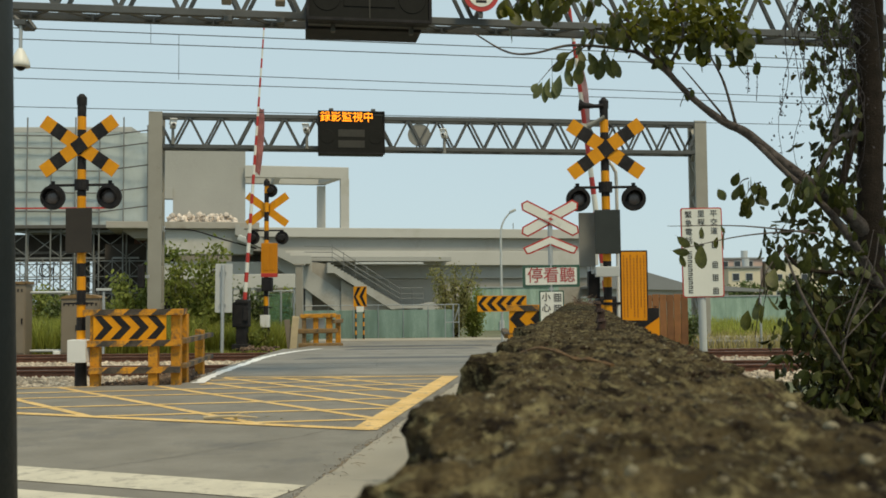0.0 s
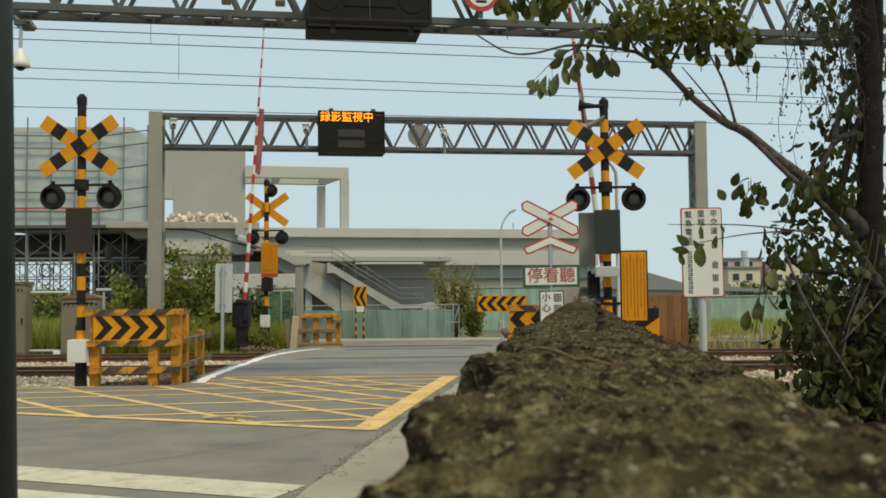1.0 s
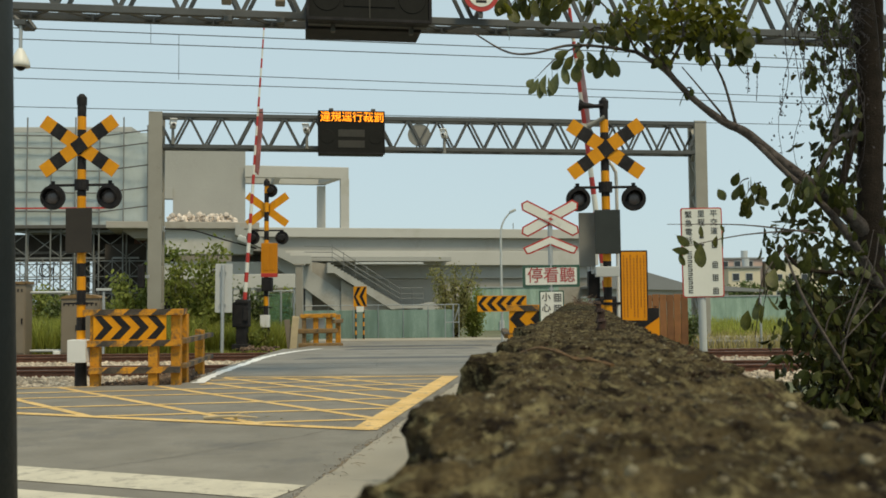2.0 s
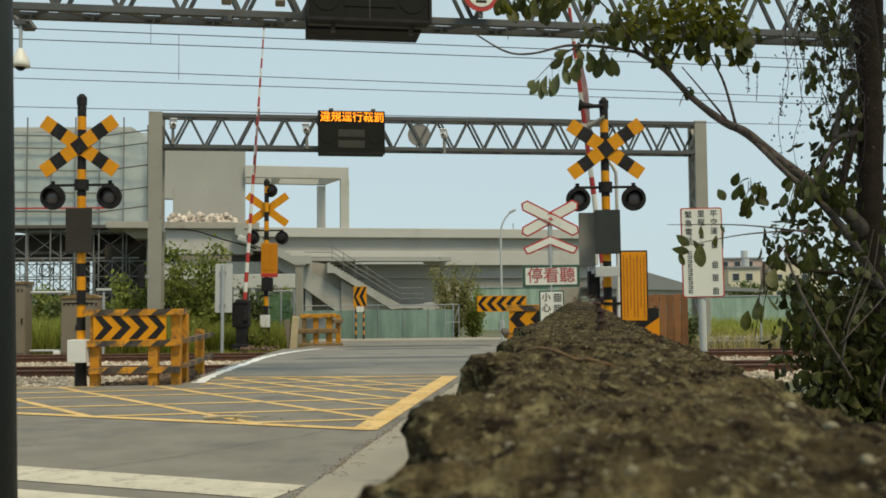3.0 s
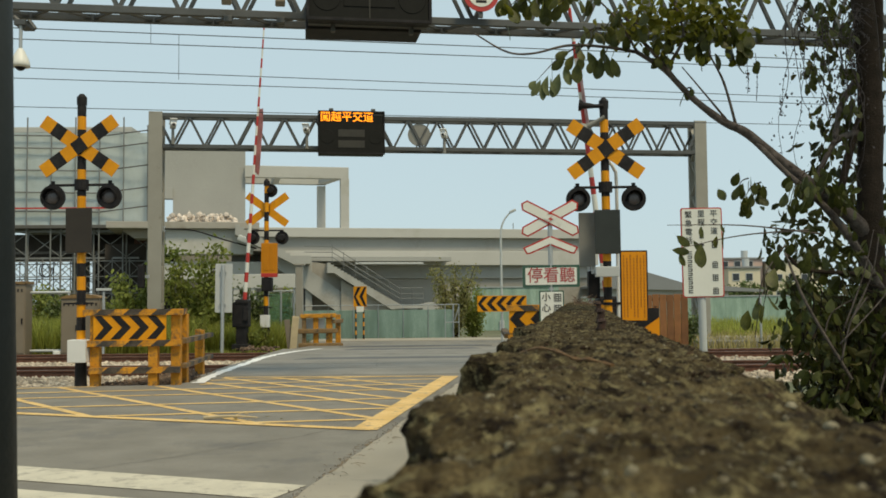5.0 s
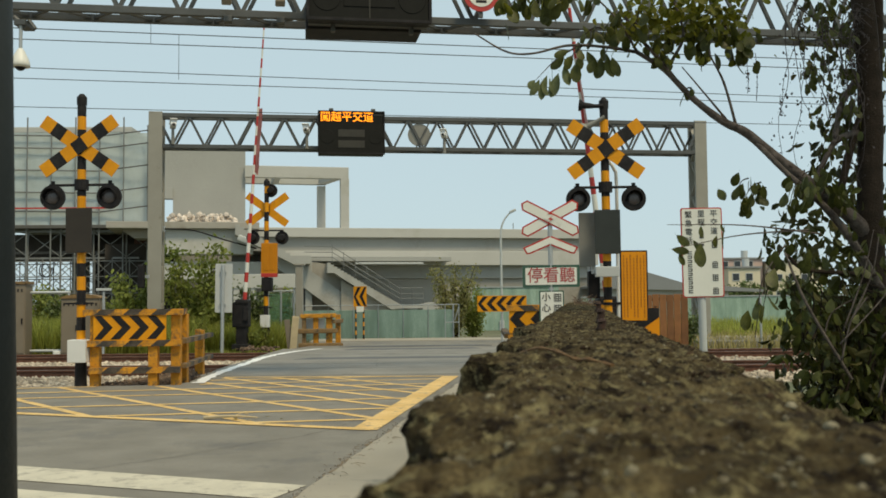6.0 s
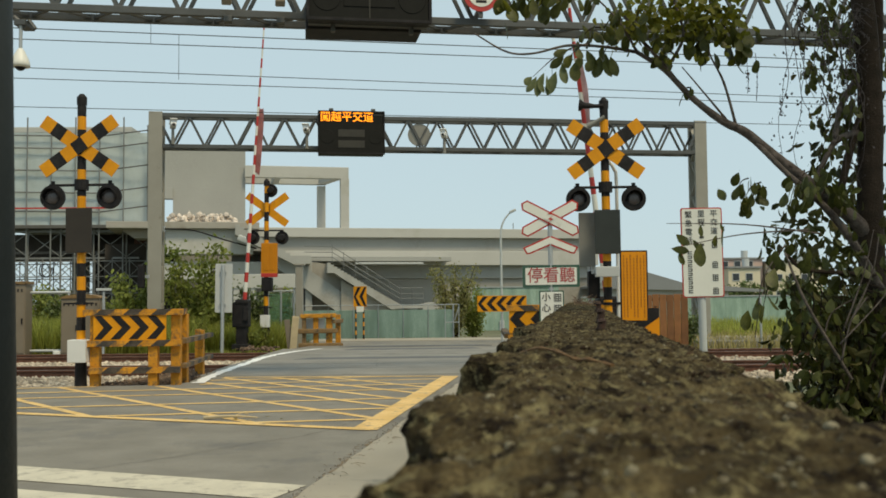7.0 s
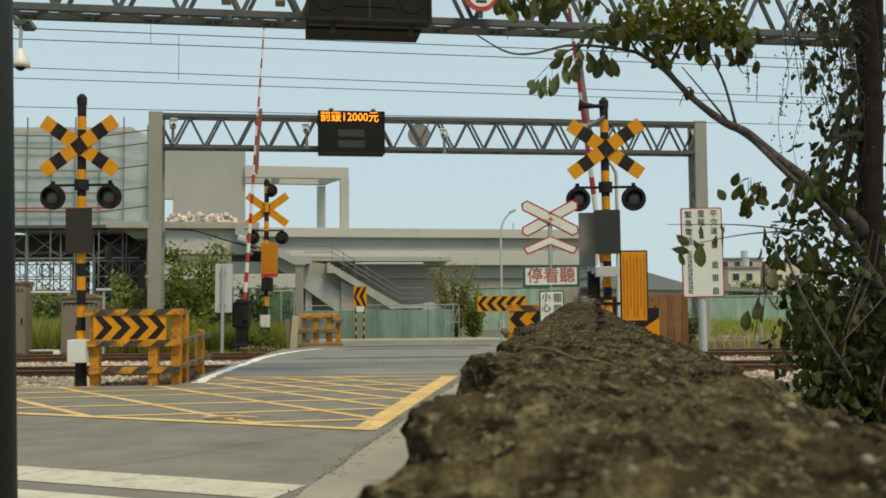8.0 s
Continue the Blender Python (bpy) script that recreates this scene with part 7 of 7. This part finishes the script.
    spray((1.02, 4.9, 2.60), (0.88, 4.9, 2.60), 14, 0.085, (3, 3, 0.4, 0.9), dens=0.045)
    # clump with sunlight put into its olive leaf colour, and leaves round it
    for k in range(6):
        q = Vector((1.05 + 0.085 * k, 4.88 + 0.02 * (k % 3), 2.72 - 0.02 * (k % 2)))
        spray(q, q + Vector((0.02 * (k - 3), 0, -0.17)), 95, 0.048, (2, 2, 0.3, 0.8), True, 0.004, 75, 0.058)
    for k in range(5):
        q = Vector((1.16 + 0.10 * k, 4.9, 2.58 - 0.012 * k))
        spray(q, q + Vector((0.03, 0, -0.11)), 7, 0.088, (2, 2, 0.3, 0.7), False, 0.004, 30, 0.03)
    spray((1.45, 4.9, 2.60), (1.53, 4.9, 2.46), 7, 0.095, (3, 2, 0.5, 0.7), dens=0.025)
    spray((1.36, 4.9, 2.62), (1.30, 4.9, 2.50), 9, 0.085, (2, 2, 0.3, 0.7), dens=0.03)
    spray((1.30, 4.95, 2.28), (1.245, 4.95, 2.21), 3, 0.055, (2, 1, 0.3, 0.6), dens=0.012)
    # low sprays before the notice board
    drooping((1.86, 4.72, 1.50), (1.10, 4.70, 1.550),
             ((1.269, 1.545, 0.060, 0, 20, 0.85), (1.385, 1.545, 0.120, 4, 70, 0.8), (1.360, 1.55, 0.045, -30, 30, 0.8)), (1.2, 1, 0.2, 0.3), lf)
    drooping((1.80, 4.72, 1.52), (1.15, 4.70, 1.435),
             ((1.263, 1.455, 0.120, 6, 12, 0.95), (1.235, 1.475, 0.070, -35, 20, 0.8), (1.150, 1.500, 0.085, -52, 10, 0.9), (1.125, 1.430, 0.085, -80, -10, 0.8), (1.165, 1.415, 0.070, -15, 25, 0.9), (1.344, 1.495, 0.060, 10, 30, 1.0)), (1.2, 1, 0.2, 0.3), lf)
    for k in range(10):
        q = Vector((1.58 + 0.052 * k + r.uniform(-0.02, 0.02), 4.75 + r.uniform(-0.1, 0.2), 1.77 + r.uniform(-0.05, 0.04)))
        spray(q, q + Vector((-0.08 + r.uniform(-0.03, 0.03), 0, -0.10)), 8, 0.072, None, False, 0.004, 28, 0.035)
    # thicket
    pts, twigs = [], bmesh.new()
    for k in range(190):
        x = 1.72 + 0.85 * r.random() ** 0.8
        a = Vector((x + r.uniform(-0.15, 0.15), 4.6 + r.uniform(0, 0.9), 0.25 + r.uniform(0, 0.9)))
        b = a + Vector((r.uniform(-0.28, 0.15), r.uniform(-0.1, 0.1), r.uniform(0.05, 0.40)))
        if min(a.x / a.y, b.x / b.y) < (0.355 if b.z < 1.3 else 0.32):
            continue
        tube(twigs, W(*curve_pts([a, a.lerp(b, 0.5) + Vector((0.02, 0, 0.03)), b], 6)), [0.006 - 0.0006 * i for i in range(7)], 5)
        for _ in range(13):
            p = a.lerp(b, r.random()) + Vector(r.normal(size=3)) * 0.05
            if p.x / p.y > (0.338 if p.z < 1.05 else 0.352 if p.z < 1.3 else 0.312):
                pts.append(tuple(p + to))
    for k in range(600):
        z = 0.3 + 1.45 * r.random()
        lo = 1.78 if z > 1.05 else 1.62
        p = Vector((lo + 0.8 * r.random(), 4.7 + 0.9 * r.random(), z))
        if p.x / p.y > (0.338 if p.z < 1.05 else 0.352 if p.z < 1.3 else 0.312):
            pts.append(tuple(p + to))
    for k in range(1100):
        pts.append(tuple(Vector((2.05 + 0.95 * r.random(), 5.4 + 0.6 * r.random(), 0.3 + 1.35 * r.random() ** 1.2)) + to))
    for k in range(260):
        pts.append(tuple(Vector((2.14 + 0.45 * r.random(), 5.2 + 0.5 * r.random(), 1.7 + 1.4 * r.random())) + to))
    for k in range(110):
        t = r.random()
        pts.append(tuple(Vector((2.20 - 0.34 * r.random() * (1 - 0.5 * t), 5.05 + 0.35 * r.random(), 1.45 + 0.75 * t)) + to))
    for k in range(26):
        pts.append(tuple(Vector((1.90 + 0.25 * r.random(), 4.9 + 0.3 * r.random(), 2.32 + 0.55 * r.random())) + to))
    # unseen limbs and leaves added overhead, to shade trunk and thicket
    crown = []
    limb("limb", [(2.12, 5.0, 3.4), (2.45, 4.6, 3.7), (2.85, 4.2, 4.0)], 0.05, 0.02, 16, "", BARK)
    limb("limb", [(2.12, 5.0, 3.4), (2.0, 5.2, 3.9), (2.2, 5.3, 4.5)], 0.045, 0.02, 16, "", BARK)
    clumps = [(2.85 + r.normal() * 0.55, 4.2 + r.normal() * 0.45, 3.95 + r.normal() * 0.22) for _ in range(40)] + [(2.2 + r.normal() * 0.5, 5.3 + r.normal() * 0.4, 4.2 + r.normal() * 0.25) for _ in range(24)]
    for c in clumps:
        for _ in range(34):
            p = Vector(c) + Vector(r.normal(size=3)) * 0.13
            if p.z > 3.25:
                crown.append(tuple(p + to))
    tagged(leaf_cloud("crown", crown, 0.11, LEAF, th, 0.5, "unseen leaf mass added overhead for shade", 0.5), kind="stuff")
    tagged(part("twigwork", twigs, BARK, th, "thin crossing twigs"), kind="stuff")
    tagged(leaf_cloud("faded_foliage", pts[::4], 0.072, LEAF_OLD, th, 0.6, "faded olive-brown leaves", 0.5), kind="stuff")
    pts = [p for i, p in enumerate(pts) if i % 4]
    tagged(leaf_cloud("foliage", pts, 0.076, LEAF, th, 0.75, "dense dark broad leaves", 0.50), kind="stuff")
    for k in range(70):
        x = 1.68 + 0.55 * r.random()
        leaf(th, Vector((x, 4.55 + 0.25 * r.random(), 0.68 + 0.85 * r.random())) + to, 0.070, 55)
    spray((1.62, 4.6, 1.42), (1.52, 4.6, 1.12), 5, 0.10, None, dens=0.02)
    # bare canes
    limb("cane", [(1.62, 4.55, 1.40), (1.72, 4.55, 1.15), (1.92, 4.55, 0.80)], 0.005, 0.008)
    limb("cane", [(1.64, 4.6, 1.44), (1.53, 4.6, 1.28), (1.50, 4.6, 1.10), (1.485, 4.6, 1.0)], 0.004, 0.002)
    for x, z, size, lean, turn in ((1.455, 1.13, 0.10, 10, 10), (1.535, 1.15, 0.10, 35, 50), (1.505, 1.19, 0.05, 0, 30), (1.48, 1.07, 0.06, 40, 60)):
        ob = new("leaf", lf)
        ob.parent = th
        ob.matrix_basis = Matrix.Translation(Vector((x, 4.6, z)) + to) @ pose(0, 0, 0, 5, lean, turn) @ Matrix.Diagonal((size, size, size, 1))
    limb("cane", [(2.28, 4.5, 1.32), (2.12, 4.5, 1.02), (2.02, 4.5, 0.72)], 0.006, 0.005)
    for k in range(9):
        a = Vector((1.80 + 0.5 * r.random(), 4.5 + 0.15 * r.random(), 0.6 + 0.5 * r.random()))
        b = a + Vector((r.uniform(-0.10, 0.28), 0, r.uniform(0.15, 0.5)))
        limb("cane", [a, a.lerp(b, 0.5) + Vector((r.uniform(-0.04, 0.04), 0, 0.03)), b], 0.005, 0.002, 10)
    # dry hanging vines
    vines = bmesh.new()
    bits = []
    for k in range(24):
        x = 2.17 - 0.36 * r.random() ** 1.7
        z = 2.55 + 0.2 * r.random()
        a = Vector((x, 4.8 + 0.3 * r.random(), z))
        ln = r.uniform(0.3, 0.95)
        K = curve_pts([a + Vector((0.08, 0, -0.05)), a, a + Vector((r.uniform(-0.06, 0.03), 0, -ln * 0.25)), a + Vector((r.uniform(-0.04, 0.06), 0, -ln * 0.5)), a + Vector((r.uniform(-0.08, 0.04), 0, -ln * 0.75)), a + Vector((r.uniform(-0.10, 0.07), 0, -ln))], 14)
        tube(vines, W(*K), [0.0026 - 0.0001 * i for i in range(15)], 4)
        for _ in range(30):
            bits.append(tuple(K[r.integers(2, 14)] + Vector(r.normal(size=3)) * 0.024 + to))
    for x, z0, z1 in ((1.575, 2.40, 2.24), (1.74, 2.22, 2.12), (1.62, 2.45, 2.2)):
        K = curve_pts([(x, 4.9, z0), (x + 0.006, 4.9, (z0 + z1) / 2), (x, 4.9, z1)], 10)
        tube(vines, W(*K), [0.0016] * 11, 4)
        for i in range(12):
            bits.append(tuple(K[r.integers(2, 10)] + Vector(r.normal(size=3)) * 0.005 + to))
    # dark leaf tufts among the vines
    for x, z, n in ((2.02, 2.72, 12), (2.10, 2.60, 12), (1.93, 2.40, 7), (2.12, 2.40, 10), (2.14, 2.20, 9), (2.06, 2.02, 8), (1.98, 2.70, 9)):
        spray((x, 4.95, z), (x - 0.02, 4.95, z - 0.12), n, 0.062, None, False, 0.003, 35, 0.03)
    tagged(part("dry_vine", vines, TWIG, th, "dry hanging purple-brown vines"), kind="stuff")
    tagged(leaf_cloud("dry_foliage", bits, 0.017, TWIG, th, 0.8, "small dry leaflets", 0.6), kind="stuff")


# ---- the place ----
ground()
markings()
road_wear()
railway()
soil_edge()
low_wall()
signal_mast(-5.17, 13.75, 4.17, -0.35, "yellow and black crossing signal with two unlit lamps", DARKBOX, True)
mast = signal_mast(2.40, 14.0, 4.10, -0.3, "yellow and black crossing signal with horn speakers", DARKGREEN, False)
horn_speakers(mast, 4.10)
far_signal()
gate_l, arm_l, cloth_l = barrier(-5.12, 24.5, 1.15, (0.52, 0, 7.5), 0.018, "black barrier machine with its red and white arm raised", 30, (3.55, 5.25, 0.19), FLAG)
part("reflector", bx((-0.26, -0.10, 1.02), (0.10, 0.03, 0.24), pose(0, 0, 0, 0, 14, 0), 0.01), ORANGE_SHADE, gate_l, "orange flap")
gate_r, arm_r, cloth_r = barrier(2.70, 16.0, 1.15, (-0.72, 0, 6.3), 0.022, "near barrier machine with its banded arm raised", 22, (3.2, 4.5, 0.12), FLAG_PALE)
guard_fence("yellow and black railing with a chevron board by the tracks", pose(-4.95, 13.72, 0),
            ((0, 0), (0.82, 0.02), (1.12, 0.10), (1.10, 0.55)), [(1.02, 1.9), (0.86, 2.35)], False)
guard_fence("yellow and black railing with a chevron board beside the wall", pose(2.30, 14.5, 0),
            ((0, 0), (-0.9, 0.02), (-1.24, 0.04), (-1.20, 0.6)), [(-1.16, 1.6), (-1.1, 2.4)], True)
far_fence()
gantry("near_gantry", "grey steel lattice gantry over the near road", (-7.6, 13.09), (8.6, 15.6), 5.36, 6.28, 0.46, 0.87, 0.35, (0.3, 16.0))
gantry("far_gantry", "grey steel lattice gantry on two posts over the crossing", (-7.73, 25.75), (7.56, 27.85), 5.37, 6.22, 0.42, 0.875, 0.36, (0.0, 15.4))
drum = message_sign_far()
message_sign_near()
small_gantry_things()
railway_sign()
notice_boards()
roadside_things()
right_equipment()
viaduct()
scaffold()
hoardings()
far_buildings()
wires()
weeds()
litter()
roadside_tree()


def motions():
    """All that moves: the sign's drum, the stirring sprays, the cloths on the barrier arms."""
    home = drum.matrix_basis.copy()
    turn = lambda a: home @ Matrix.Rotation(radians(a), 4, "X")
    rows = [(0.0, turn(0))]
    for k, t in enumerate((1.167, 4.167, 7.167)):
        rows += [(t - 0.067, turn(90 * k)), (t - 0.033, turn(90 * k + 45)), (t, turn(90 * k + 90))]
    rows.append((8.0, turn(270)))
    walk(drum, rows)
    # breeze: the pull at each half second, sideways and upwards
    pull = {0.0: (0.7, 0.75), 0.5: (-0.2, 0.05), 1.0: (-0.25, 0.05), 1.5: (0.25, -0.1), 2.0: (-0.1, -0.2), 2.5: (0.2, -0.1), 3.0: (-0.2, -0.35), 3.5: (1.0, 0.45),
            4.0: (0.15, -0.15), 4.5: (0.7, 0.3), 5.0: (0.2, 0.0), 5.5: (0.4, 0.1), 6.0: (0.0, -0.15), 6.5: (-0.55, -0.6), 7.0: (-0.65, -0.65), 7.5: (-0.3, -0.6), 8.0: (-0.25, -0.25)}
    for i, (sp, key, root) in enumerate(SPRAYS):
        a, b, sx, sz = key
        rows = []
        for t, (px, pz) in pull.items():
            px2 = px + 0.18 * math.sin(i * 2.1 + t * 2.6)
            pz2 = pz + 0.18 * math.cos(i * 1.3 + t * 2.1)
            m = Matrix.Translation(root + Vector((0.008 * sx * px2, 0, -0.006 * sz * pz2))) @ pose(0, 0, 0, 0.5 * b * pz2, -0.45 * a * px2, 0.3 * a * pz2)
            rows.append((t, m))
        walk(sp, rows)
    # the cloths swing round their arms: 0 spread wide, 80 edge on
    swing_l = ((0, 0), (0.3, 8), (0.6, 45), (0.9, 20), (1.2, 5), (1.5, 55), (2.1, 30), (2.8, 70), (3.2, 60), (3.6, 25), (4.0, 10), (4.4, 0), (5.0, 30), (5.8, 40), (6.2, 45), (6.7, 50), (7.2, 5), (7.8, 40), (8.0, 45))
    swing_r = ((0, 0), (0.3, 45), (0.6, 55), (0.9, 78), (1.2, 80), (1.5, 55), (2.1, 30), (2.8, 10), (3.2, 0), (3.6, 5), (4.0, 8), (4.4, 30), (5.0, 60), (5.8, 78), (6.2, 76), (6.7, 12), (7.2, 5), (7.8, 25), (8.0, 40))
    for c, swing, axis in ((cloth_l, swing_l, Vector((0.52, 0, 7.5)).normalized()), (cloth_r, swing_r, Vector((-0.72, 0, 6.3)).normalized())):
        base = c.matrix_basis.copy()
        walk(c, [(t, base @ Matrix.Rotation(radians(-a), 4, axis)) for t, a in swing])


motions()
